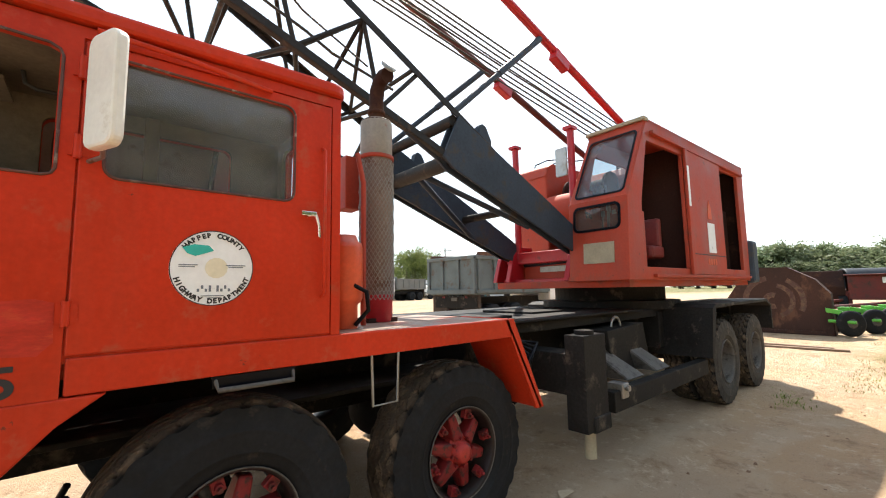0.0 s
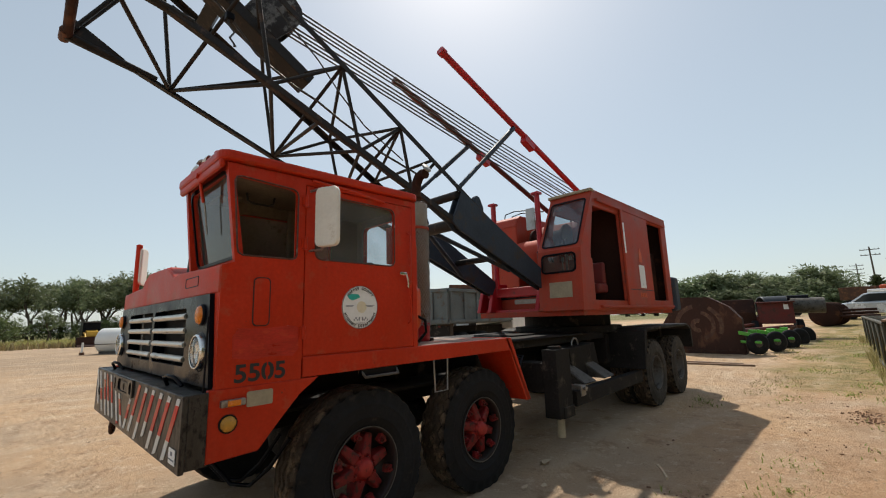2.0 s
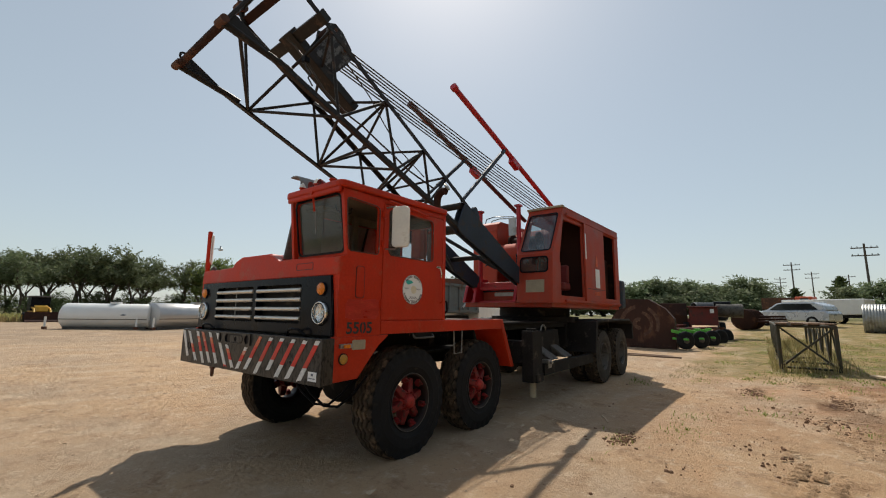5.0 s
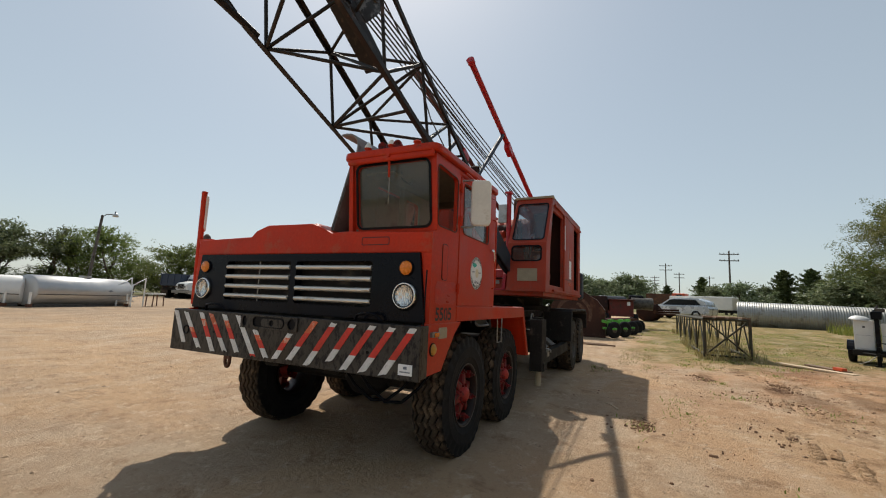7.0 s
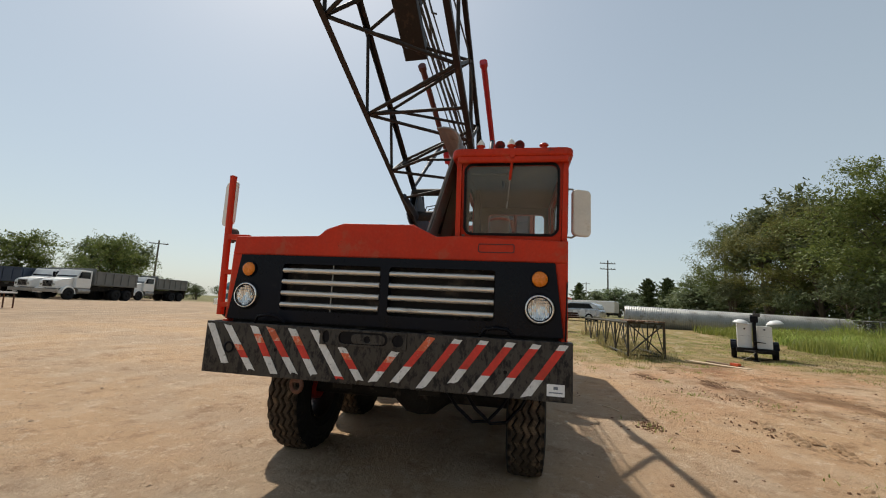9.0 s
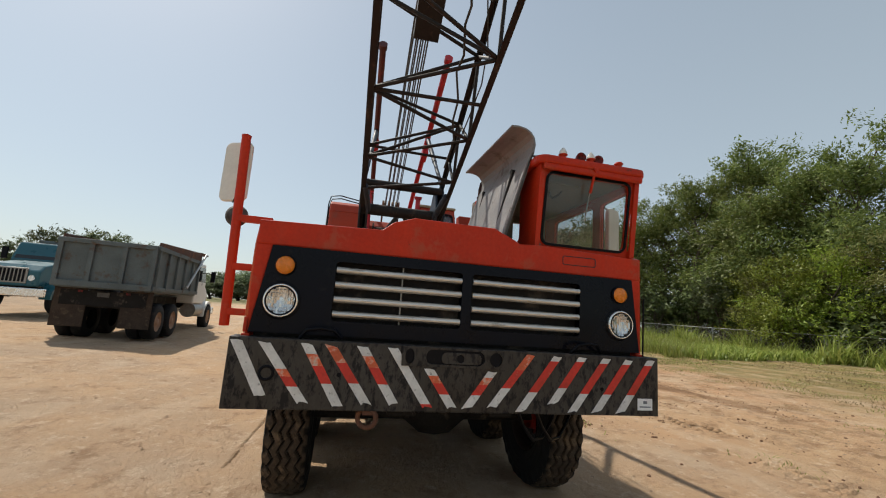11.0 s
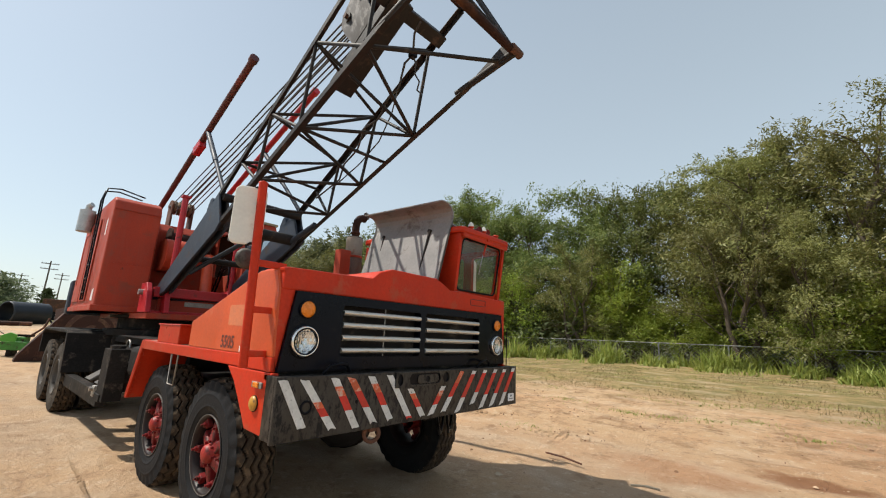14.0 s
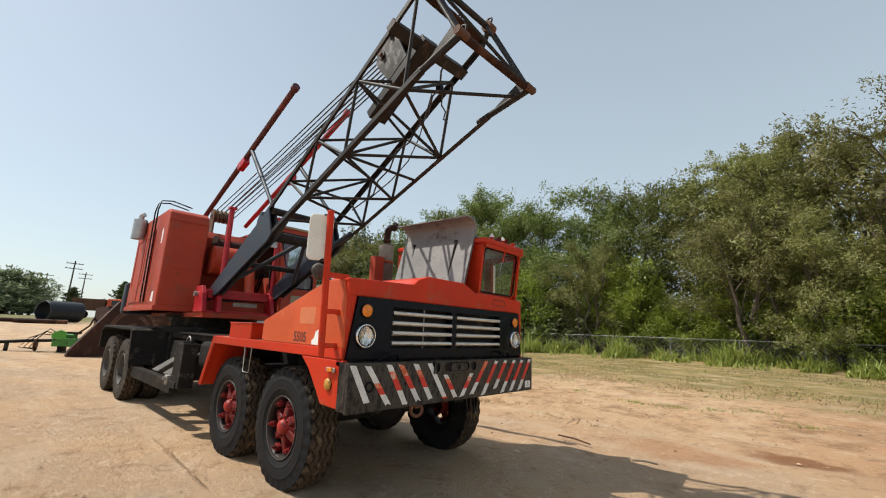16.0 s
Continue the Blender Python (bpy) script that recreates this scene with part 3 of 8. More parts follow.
for y in (0.885, 1.04):
    horn = part("horn", G().lathe([(0.0, -0.03), (0.030, -0.02), (0.038, 0.0), (0.041, -0.010), (0.036, -0.03), (0.022, -0.07), (0.016, -0.13), (0.015, -0.26)], (-0.12, y, 2.805), "x", 18), HUB_RED, cab, "dull red trumpet horn")
    part("bracket", G().box(-0.24, -0.26, y - 0.012, y + 0.012, 2.757, 2.80), HUB_RED, horn)
part("horn_vane", G().plate([(-0.22, 0.63, 2.775), (-0.30, 0.60, 2.84), (-0.34, 0.55, 2.85), (-0.30, 0.62, 2.765)], 0.006), STEEL, cab)

# mirror on the left door
mm = Matrix.Translation((-0.735, 1.60, 2.395)) @ Matrix.Rotation(radians(-65), 4, "Z")
mirror = part("left_mirror", G().panel(rrect(-0.092, 0.092, -0.215, 0.215, 0.045), [], lambda u, v, d: (u, 0.02 - d, v), 0.045), WHITE, cab, "tall white mirror housing", 0.012, mm)
for pts in ([(-0.70, W, 2.61), (-0.74, W + 0.10, 2.62), (-0.74, W + 0.16, 2.58)], [(-0.70, W, 2.17), (-0.74, W + 0.10, 2.17), (-0.74, W + 0.16, 2.21)]):
    part("mirror_arm", G().sweep(pts, 0.009), STEEL, cab)

# nose: header, grille board, grille bars, lamps
nose = part("nose_header", G().panel([(-1.41, 1.86), (1.414, 1.86), (1.414, 2.03), (0.56, 2.06), (0.40, 2.05), (0.30, 2.10), (0.18, 2.145), (-0.4, 2.15), (-0.55, 2.10), (-0.62, 2.04), (-1.40, 2.02)], [], front(-0.125), 0.10)
            .box(-0.13, -0.42, -1.41, 0.5, 1.985, 2.02)
            .prism([(-0.55, 2.02), (-0.48, 2.12), (-0.38, 2.15), (0.2, 2.15), (0.32, 2.09), (0.40, 2.02)], "x", -0.14, -1.25)
            .panel([(-1.41, 1.30), (-1.41, 1.87), (-1.30, 1.87), (-1.385, 1.30)], [], front(-0.13), 0.1)
            .panel([(1.414, 1.30), (1.414, 1.87), (1.32, 1.87), (1.39, 1.30)], [], front(-0.13), 0.028), RED, crane, "red sheet-metal nose above the grille", 0.012)
part("name_recess", G().panel(rrect(0.74, 1.02, 1.93, 2.0, 0.015), [rrect(0.746, 1.014, 1.936, 1.994, 0.012)], front(-0.122), 0.004), BLACK_INK, nose)
grille = part("grille_board", G().panel([(-1.385, 1.31), (1.39, 1.31), (1.325, 1.86), (-1.305, 1.86)],
              [rrect(-0.90, -0.035, 1.405, 1.79, 0.025), rrect(0.035, 0.88, 1.405, 1.79, 0.025)], front(-0.105), 0.03)
              .box(-0.22, -0.23, -0.95, 0.95, 1.36, 1.82), GRILLE_BLACK, crane, "blue-black grille board", 0.006)
# black plates added behind the openings, in place of the shade inside the nose
for y0, y1 in ((-0.945, -0.925), (-0.03, 0.03), (0.91, 0.93)):
    part("shroud", G().box(-0.138, -0.218, y0, y1, 1.38, 1.81), GRILLE_BLACK, grille)
part("radiator_core", G().box(-0.19, -0.21, -0.9, 0.9, 1.4, 1.8), FRAME, grille)
for k in range(4):
    z = 1.735 - 0.095 * k
    for y0, y1 in ((-0.895, -0.04), (0.04, 0.875)):
        part("grille_bar", G().prism([(-0.118 + 0.028 * math.sin(math.pi * i / 8), z - 0.022 * math.cos(math.pi * i / 8)) for i in range(9)], "y", y0, y1), BAR_METAL, grille, "dull brushed metal bar", 0.002)
part("grille_stay", G().cyl((-0.126, -0.456, 1.40), (-0.126, -0.456, 1.79), 0.006, n=8), STEEL, grille, "thin upright steel rod")
def lamp_cells(y, z, r0, seed):
    """Small tilted mirror cells that fill a round lamp."""
    rr = random.Random(seed)
    g = G()
    cols, rows_ = 11, 8
    for i in range(cols):
        for j in range(rows_):
            y0, y1 = ((2 * k / cols - 1) * r0 for k in (i, i + 1))
            z0, z1 = ((2 * k / rows_ - 1) * r0 for k in (j, j + 1))
            if max(math.hypot(p, q) for p in (y0, y1) for q in (z0, z1)) > r0 * 1.16:
                continue
            ty, tz = rr.uniform(-0.30, 0.30), rr.uniform(-0.25, 0.35)
            c = 0.5 * ((y0 + y1) / r0 * 0.4 + ty), 0.5 * ((z0 + z1) / r0 * 0.4 + tz)
            vs = []
            for p, q in ((y0, z0), (y1, z0), (y1, z1), (y0, z1)):
                k = min(1.0, r0 / max(1e-6, math.hypot(p, q)))
                p, q = p * k, q * k
                vs.append((-0.094 + c[0] * (p - (y0 + y1) / 2) + c[1] * (q - (z0 + z1) / 2), y + p, z + q))
            g.add(vs, [(0, 1, 2, 3)])
    return g
for s in (1, -1):
    y = 1.213 * s
    hl = part("headlamp", G().lathe([(0.104, -0.11), (0.107, -0.085), (0.099, -0.07), (0.091, -0.076), (0.088, -0.09)], (0, y, 1.512), "x", 32), CHROME, crane, "round headlamp with chrome ring")
    part("reflector", lamp_cells(y, 1.512, 0.087, 9 + s), LENS, hl, "silvered reflector behind a fluted lens")
    part("lens", G().lathe([(0.090, -0.080), (0.078, -0.071), (0.050, -0.064), (0.0, -0.061)], (0, y, 1.512), "x", 32), LENS_GLASS, hl, "clear glass lens")
    part("inner_ring", G().lathe([(0.093, -0.073), (0.089, -0.077), (0.084, -0.074)], (0, y, 1.512), "x", 32), BLACK, hl)
    part("lamp_ring", G().lathe([(0.108, -0.104), (0.120, -0.103), (0.120, -0.108)], (0, y, 1.512), "x", 32), BLACK, hl)
    am = part("turn_lamp", G().lathe([(0.066, -0.105), (0.066, -0.092), (0.058, -0.088)], (0, y, 1.735), "x", 24), BLACK, crane)
    part("amber_lens", G().lathe([(0.058, -0.09), (0.05, -0.076), (0.03, -0.07), (0.0, -0.068)], (0, y, 1.735), "x", 24), AMBER, am, "orange lens")

# bumper with reflective stripes
bumper = part("bumper", G().box(0.0, 0.03, -1.45, 1.44, 0.885, 1.29), BUMPER_BLACK, crane, "scuffed black steel bumper", 0.006)
for ends in ((-0.11, 0.0, -1.45, -1.42, 0.90, 1.29), (-0.10, 0.0, 1.41, 1.44, 0.90, 1.29)):
    part("bumper_end", G().box(*ends), BUMPER_BLACK, bumper, "", 0.004)
part("bumper_top", G().box(-0.20, 0.0, -1.42, 1.41, 1.255, 1.285), BUMPER_BLACK, bumper, "dusty top plate")
part("bumper_flange", G().box(-0.12, 0.0, -1.42, 1.41, 0.89, 0.91), BUMPER_BLACK, bumper)
oval = lambda cy, cz, ry, rz: [(cy + ry * math.cos(2 * math.pi * i / 14), cz + rz * math.sin(2 * math.pi * i / 14)) for i in range(14)]
part("tow_plate", G().panel([(-0.44, 1.165), (0.25, 1.165), (0.25, 1.285), (-0.44, 1.285)], [oval(-0.39, 1.225, 0.030, 0.048), rrect(-0.285, 0.105, 1.180, 1.272, 0.04), oval(0.185, 1.225, 0.045, 0.046)], front(0.046), 0.014), BUMPER_BLACK, bumper, "scuffed tow plate with holes")
# black sheet on the bumper face paints the dark depth of the tow holes
part("tow_slot", G().box(0.0305, 0.0335, -0.43, 0.24, 1.17, 1.28), BLACK, bumper)
part("tow_eye", G().panel(rrect(-0.185, 0.085, 1.184, 1.258, 0.035), [oval(-0.056, 1.22, 0.024, 0.027)], front(0.042), 0.006), BUMPER_BLACK, bumper, "worn plate with a pin hole", 0.003)
part("scuff_ring", G().lathe([(0.046, 0.031), (0.046, 0.036), (0.030, 0.036), (0.030, 0.031)], (0, -1.225, 1.09), "x", 20), BLACK, bumper, "black rubber ring")
# bolt holes are not cut: black discs give their darkness
for y, z in ((-0.812, 1.093), (0.98, 1.06)):
    part("bolt_hole", G().cyl((0.0305, y, z), (0.033, y, z), 0.014, n=12), BLACK, bumper)
# tape strips lean towards the middle: each is cut where its colour changes, and torn at both ends
STRIPES = [(-1.41, -1.24, 0.96, "w"), (-1.26, -1.0, 0.92, "worw"), (-1.02, -0.80, 0.91, "worw"), (-0.88, -0.63, 0.92, "orw"), (-0.69, -0.46, 0.92, "worw"), (-0.50, -0.25, 0.91, "wwwr"), (-0.26, -0.09, 0.91, "worw"),
           (0.17, 0.0, 0.91, "worw"), (0.44, 0.17, 0.92, "orw"), (0.64, 0.37, 0.90, "wrw"), (0.83, 0.60, 0.95, "wrw"), (1.02, 0.75, 0.90, "wrw"), (1.20, 0.93, 0.90, "wrw"), (1.38, 1.12, 0.90, "wrw")]
CUTS = {"w": (0, 1), "worw": (0, 0.17, 0.36, 0.64, 1), "orw": (0, 0.30, 0.64, 1), "wwwr": (0, 0.4, 0.6, 0.93, 1), "wrw": (0, 0.10, 0.66, 1)}
TAPES = {"w": (TAPE_WHITE, "white reflective tape"), "r": (TAPE_RED, "red reflective tape"), "o": (TAPE_WORN, "worn orange-red tape")}
torn = random.Random(4)
for k, (ya, yb, zb, cols) in enumerate(STRIPES):
    za = 1.15 if k in (6, 7) else 1.27
    cuts = (0, 0.44, 0.56, 0.72, 1) if k == 1 else CUTS[cols]
    for i, c in enumerate(cols):
        f0, f1 = cuts[i], cuts[i + 1]
        at_ = lambda f, o: (ya + (yb - ya) * f + o, za + (zb - za) * f)
        q = [at_(f0, -0.032), at_(f1, -0.032)]
        if i == len(cols) - 1:
            q += [at_(f1 - torn.uniform(0.0, 0.05), o) for o in (-0.012, 0.010)]
        q += [at_(f1 - (torn.uniform(0, 0.06) if i == len(cols) - 1 else 0), 0.032), at_(f0 + (torn.uniform(0, 0.05) if i == 0 else 0), 0.032)]
        if i == 0:
            q += [at_(f0 + torn.uniform(-0.01, 0.03), 0.008)]
        part("stripe", G().panel(q, [], front(0.0335), 0.003), TAPES[c][0], bumper, TAPES[c][1])
part("asset_tag", G().panel([(1.265, 0.925), (1.385, 0.925), (1.385, 1.005), (1.265, 1.005)], [], front(0.0355), 0.003), DECAL, bumper, "small white paper tag")
part("tag_print", G().box(0.036, 0.0375, 1.28, 1.37, 0.945, 0.953).box(0.036, 0.0375, 1.31, 1.34, 0.97, 0.99), GREY_INK, bumper)
for y in (0.9, -0.95):
    part("bumper_hose", G().sweep([(-0.05, y - 0.12, 1.29), (-0.02, y - 0.08, 1.345), (-0.02, y, 1.36), (-0.04, y + 0.08, 1.35), (-0.07, y + 0.13, 1.30)], 0.012), BLACK, bumper)
part("bumper_apron", G().box(-0.165, -0.18, -1.36, 1.36, 1.285, 1.345), FRAME, bumper, "dusty black apron above the bumper")
part("curb_feeler", G().cyl((-0.08, 1.40, 1.29), (-0.08, 1.41, 1.72), 0.006), BLACK, bumper)
part("tow_ring", G().sweep([(0.0 + 0.02 * math.cos(a), -0.62 + 0.055 * math.cos(a), 0.84 + 0.055 * math.sin(a)) for a in [i * math.pi / 8 for i in range(17)]], 0.016).box(-0.02, 0.02, -0.65, -0.59, 0.86, 0.9), RUST, bumper)
for s in (0, 1):
    pts = [(-0.25, 0.62 - 0.15 * s, 0.9)] + [(-0.3 - 0.08 * i, 0.62 - 0.15 * s + 0.12 * i, 0.9 - 0.34 * math.sin(i * 0.62)) for i in range(6)]
    part("hanging_hose", G().sweep(pts, 0.014), BLACK, crane)

# front fender panels below the cab and the hood, deck skirts, slanted ends
def fender(side):
    put = left if side > 0 else right
    f = part("front_fender", G().panel([(-0.102, 0.90), (-0.102, 1.30), (-0.80, 1.30), (-0.66, 1.20), (-0.52, 1.05), (-0.40, 0.91)], [], put, 0.05), RED, crane, "red front fender panel", 0.008)
    zt = 1.44 if side > 0 else 1.40
    x0 = -0.675 if side > 0 else -0.13
    part("deck_skirt", G().panel([(x0, 1.305), (x0, zt), (-3.10, zt), (-3.14, 1.305)], [], put, 0.035), RED, crane, "red deck edge", 0.008)
    y0, y1 = (0.92, W) if side > 0 else (-W, -0.92)
    part("fender_leg", G().plate([(-3.08, y0, zt), (-3.08, y1, zt), (-3.45, y1, 0.74), (-3.45, y0, 0.74)], 0.03)
         .panel([(-3.06, zt), (-3.16, zt), (-3.49, 0.74), (-3.40, 0.74)], [], put, 0.03), RED, crane, "slanted red fender end", 0.005)
    s = side
    part("side_marker", G().lathe([(0.044, 0.0), (0.044, 0.014), (0.032, 0.025), (0.0, 0.03)], (-0.215, 0, 1.10), "y", 16) if s > 0 else G().lathe([(0.05, 0.0), (0.05, -0.014), (0.035, -0.025), (0.0, -0.03)], (-0.29, 0, 1.09), "y", 16), AMBER_DULL, f, "round dull amber side lamp", m=Matrix.Translation((0, s * W, 0)))
    part("lamp_base", G().cyl((-0.215 if s > 0 else -0.29, s * W, 1.10 if s > 0 else 1.09), (-0.215 if s > 0 else -0.29, s * (W + 0.008), 1.10 if s > 0 else 1.09), 0.053, n=20), FRAME, f)
    xa = -0.235 if s > 0 else -0.25
    part("amber_marker", G().box(xa + 0.07, xa - 0.07, s * W - 0.01, s * (W + 0.025), 1.195, 1.235), STEEL, f, bevel=0.005)
    part("marker_lens", G().box(xa + 0.035, xa - 0.04, s * W - 0.01, s * (W + 0.034), 1.198, 1.232), AMBER, f, "amber marker lens", 0.006)
    if s > 0:
        part("blank_plate", G().panel(rrect(-0.475, -0.315, 1.175, 1.265, 0.012), [], lambda u, v, d: (u, W + 0.006 - d, v), 0.006), TAN, f, "blank tan plate")
    return f
fender(1), fender(-1)
part("deck_plate", G().box(-1.75, -3.08, 0.30, W - 0.01, 1.425, 1.438), DECK, crane, "worn red deck plate")
part("deck_plate", G().box(-1.72, -3.08, -W + 0.01, -0.3, 1.385, 1.398), DECK, crane, "worn red deck plate")
for x0, x1 in ((-1.16, -1.50),):
    part("step", G().sweep([(x0, W - 0.02, 1.30), (x0 - 0.01, W + 0.03, 1.25), (x1 + 0.01, W + 0.03, 1.25), (x1, W - 0.02, 1.30)], 0.012).box(x0, x1, W - 0.05, W - 0.03, 1.275, 1.30), DUSTY_STEEL, crane)
    # solid black box in place of a shaded recess behind the step
    part("step_recess", G().box(x0 + 0.01, x1 - 0.01, W - 0.028, W + 0.002, 1.255, 1.303), BLACK, crane)
for s in (1, -1):
    part("stirrup_step", G().sweep([(-1.94, s * (W - 0.01), 1.31), (-1.95, s * (W - 0.01), 1.03), (-2.11, s * (W - 0.01), 1.03), (-2.12, s * (W - 0.01), 1.31)], 0.008), STEEL, crane)

# engine side: low right fender box with sloping top, tool box
side = part("engine_side_panel", G().panel([(-0.13, 1.40), (-0.14, 1.86), (-0.20, 2.01), (-0.46, 2.01), (-1.70, 1.62), (-1.70, 1.40)], [], right, 0.04)
            .plate([(-0.2, -1.41, 2.0), (-0.2, -1.05, 2.0), (-0.46, -1.05, 2.0), (-0.46, -1.41, 2.0)], 0.02)
            .plate([(-0.46, -1.40, 2.0), (-0.46, -1.05, 2.0), (-1.70, -1.05, 1.61), (-1.70, -1.40, 1.61)], 0.02)
            .box(-1.67, -1.70, -1.41, -1.0, 1.40, 1.61), FADED, crane, "orange-red engine side panel with faded patches", 0.01)
stencil(lambda u, v, d: (-0.865 + u * 0.80, -W - 0.003, 1.43 + v * 0.85), side, FADED_INK)
part("faded_patch", G().panel(rrect(-0.90, -0.62, 1.60, 1.76, 0.02), [], lambda u, v, d: (u, -W - 0.0015 + d, v), 0.0015), FADED_PATCH, side, "tan faded paint patch")
part("worn_patch", G().panel([(-0.50, 1.41), (-0.50, 1.52), (-0.535, 1.50), (-0.53, 1.55), (-0.58, 1.53), (-0.60, 1.47), (-0.64, 1.45), (-0.64, 1.41)], [], lambda u, v, d: (u, -W - 0.002 + d, v), 0.002), DECAL, side, "patch of old white paint")
part("tool_box", G().box(-2.02, -2.66, -1.41, -1.05, 1.40, 1.58).box(-2.0, -2.68, -1.42, -1.04, 1.575, 1.592), RED, crane, "small red lidded tool box", 0.01)
part("engine", G().box(-0.5, -1.6, -0.75, 0.35, 1.3, 1.9).cyl((-0.6, -0.9, 1.75), (-1.4, -0.9, 1.6), 0.1).cyl((-1.8, -0.55, 1.45), (-1.8, -0.55, 2.02), 0.16, n=16), FRAME, crane, "dark engine block", 0.03)
part("air_filter", G().lathe([(0.0, 2.12), (0.11, 2.11), (0.13, 2.07), (0.13, 1.92), (0.10, 1.90)], (-0.95, -0.98, 0), "z", 16), BLACK, crane)
# raised hood lid beside the cab
def bent_sheet(prof, x0, x1, thick, lift=0.0):
    """A sheet bent along a (y, z) profile and carried from x0 to x1; its far end may sit higher."""
    g = G()
    n = len(prof)
    nrm = []
    for i in range(n):
        (ya, za), (yb, zb) = prof[max(i - 1, 0)], prof[min(i + 1, n - 1)]
        d = math.hypot(yb - ya, zb - za)
        nrm.append(((zb - za) / d * thick / 2, -(yb - ya) / d * thick / 2))
    vs = []
    for x, up in ((x0, 0.0), (x1, lift)):
        for sgn in (1, -1):
            vs += [(x, p[0] + sgn * q[0], p[1] + sgn * q[1] + up) for p, q in zip(prof, nrm)]
    fs = []
    for i in range(n - 1):
        fs += [(i, i + 1, 2 * n + i + 1, 2 * n + i), (n + i, n + i + 1, 3 * n + i + 1, 3 * n + i), (i, i + 1, n + i + 1, n + i), (2 * n + i, 2 * n + i + 1, 3 * n + i + 1, 3 * n + i)]
    fs += [(0, n, 3 * n, 2 * n), (n - 1, 2 * n - 1, 4 * n - 1, 3 * n - 1)]
    return g.add(vs, fs)
LID_PROFILE = [(0.29, 2.04), (0.49, 2.74), (0.525, 2.83), (0.535, 2.90), (0.525, 2.955), (0.495, 2.995), (0.45, 3.02), (0.39, 3.03), (0.33, 3.025)]
lid = part("hood_lid", bent_sheet(LID_PROFILE, -0.24, -1.56, 0.016, 0.04), LID, crane, "grey hood lid propped open against the cab", 0.003)
part("lid_rib", bent_sheet([(y - 0.006, z) for y, z in LID_PROFILE[:3]], -0.24, -0.275, 0.03), LID, lid)
for (xa, ya, za), (xb, yb, zb) in (((-0.55, 0.345, 2.15), (-0.53, 0.485, 2.75)), ((-1.30, 0.375, 2.22), (-1.33, 0.50, 2.78))):
    part("lid_prop", G().cyl((xa, ya - 0.012, za), (xb, yb - 0.012, zb), 0.016, n=8).cyl((xb, yb - 0.03, zb), (xb, yb + 0.005, zb), 0.024, n=8), FRAME, lid, "dark prop rod")

# post with the right-hand mirrors
post = part("mirror_post", G().cyl((-0.24, -1.555, 1.33), (-0.24, -1.59, 2.59), 0.030, n=14).lathe([(0.030, 2.59), (0.033, 2.605), (0.0, 2.62)], (-0.24, -1.59, 0), "z", 14), RED, crane, "red pipe post")
for z, y in ((1.42, -1.40), (1.71, -1.40), (2.03, -1.35)):
    part("bracket", G().box(-0.215, -0.265, -1.56, y, z - 0.022, z + 0.022), RED, post, bevel=0.004)
mp_ = Matrix.Translation((-0.30, -1.635, 2.36)) @ Matrix.Rotation(radians(-116), 4, "Z")
part("right_mirror", G().panel(rrect(-0.105, 0.105, -0.21, 0.21, 0.045), [], lambda u, v, d: (u, 0.015 - d, v), 0.03), WHITE, post, "white mirror housing", 0.01, mp_)
for z in (2.15, 2.56):
    part("mirror_arm", G().sweep([(-0.24, -1.58, z), (-0.27, -1.61, z + 0.01), (-0.30, -1.63, z)], 0.009, 6), BLACK, post)
part("round_mirror", G().lathe([(0.0, 0.018), (0.052, 0.011), (0.074, -0.005), (0.064, -0.02), (0.0, -0.03)], (-0.325, -1.60, 2.06), "x", 24), DUSTY_STEEL, post, "round convex mirror")

# exhaust stack, heat guard, air drum on the deck
SX, SY = -2.35, 0.79
stack = part("exhaust_pipe", G().lathe([(0.10, 2.55), (0.118, 2.56), (0.118, 2.96), (0.10, 2.975), (0.055, 2.98)], (SX, SY, 0), "z", 24)
             .sweep([(SX, SY, 2.95), (SX, SY, 3.14), (SX, SY + 0.015, 3.22), (SX, SY + 0.055, 3.275), (SX, SY + 0.11, 3.295), (SX, SY + 0.16, 3.285)], 0.056, 14)
             .lathe([(0.056, 3.02), (0.068, 3.025), (0.068, 3.05), (0.056, 3.055)], (SX, SY, 0), "z", 20)
             .cyl((SX, SY, 1.44), (SX, SY, 2.56), 0.085, n=18).box(SX - 0.12, SX + 0.12, SY - 0.1, SY + 0.1, 1.44, 1.47), DARK_RUST, crane, "upright rusty exhaust pipe with a bent top")
part("silencer_top", G().lathe([(0.12, 2.68), (0.122, 2.69), (0.122, 2.94), (0.115, 2.965), (0.09, 2.978)], (SX, SY, 0), "z", 28), PALE_TIN, stack, "faded pale silencer top")
part("band", G().lathe([(0.127, 2.655), (0.133, 2.658), (0.133, 2.685), (0.122, 2.688)], (SX, SY, 0), "z", 24), RED_OLD, stack)
part("silencer_skirt", G().lathe([(0.11, 1.44), (0.118, 1.45), (0.118, 1.60), (0.126, 1.61), (0.126, 1.635), (0.118, 1.64)], (SX, SY, 0), "z", 24), CRIMSON, stack, "dark red silencer foot")
part("silencer_body", G().lathe([(0.112, 1.62), (0.121, 1.63), (0.121, 2.66)], (SX, SY, 0), "z", 28), MUFFLER, stack, "brown silencer body")
gm = G()
for k in range(26):
    for d in (1, -1):
        gm.sweep([(SX + 0.132 * math.cos(d * (2 * math.pi * k / 26 + 0.55 * j)), SY + 0.132 * math.sin(d * (2 * math.pi * k / 26 + 0.55 * j)), 1.6 + 1.04 * j / 9) for j in range(10)], 0.003, 3)
part("mesh_guard", gm, STEEL, stack, "expanded-metal heat guard")
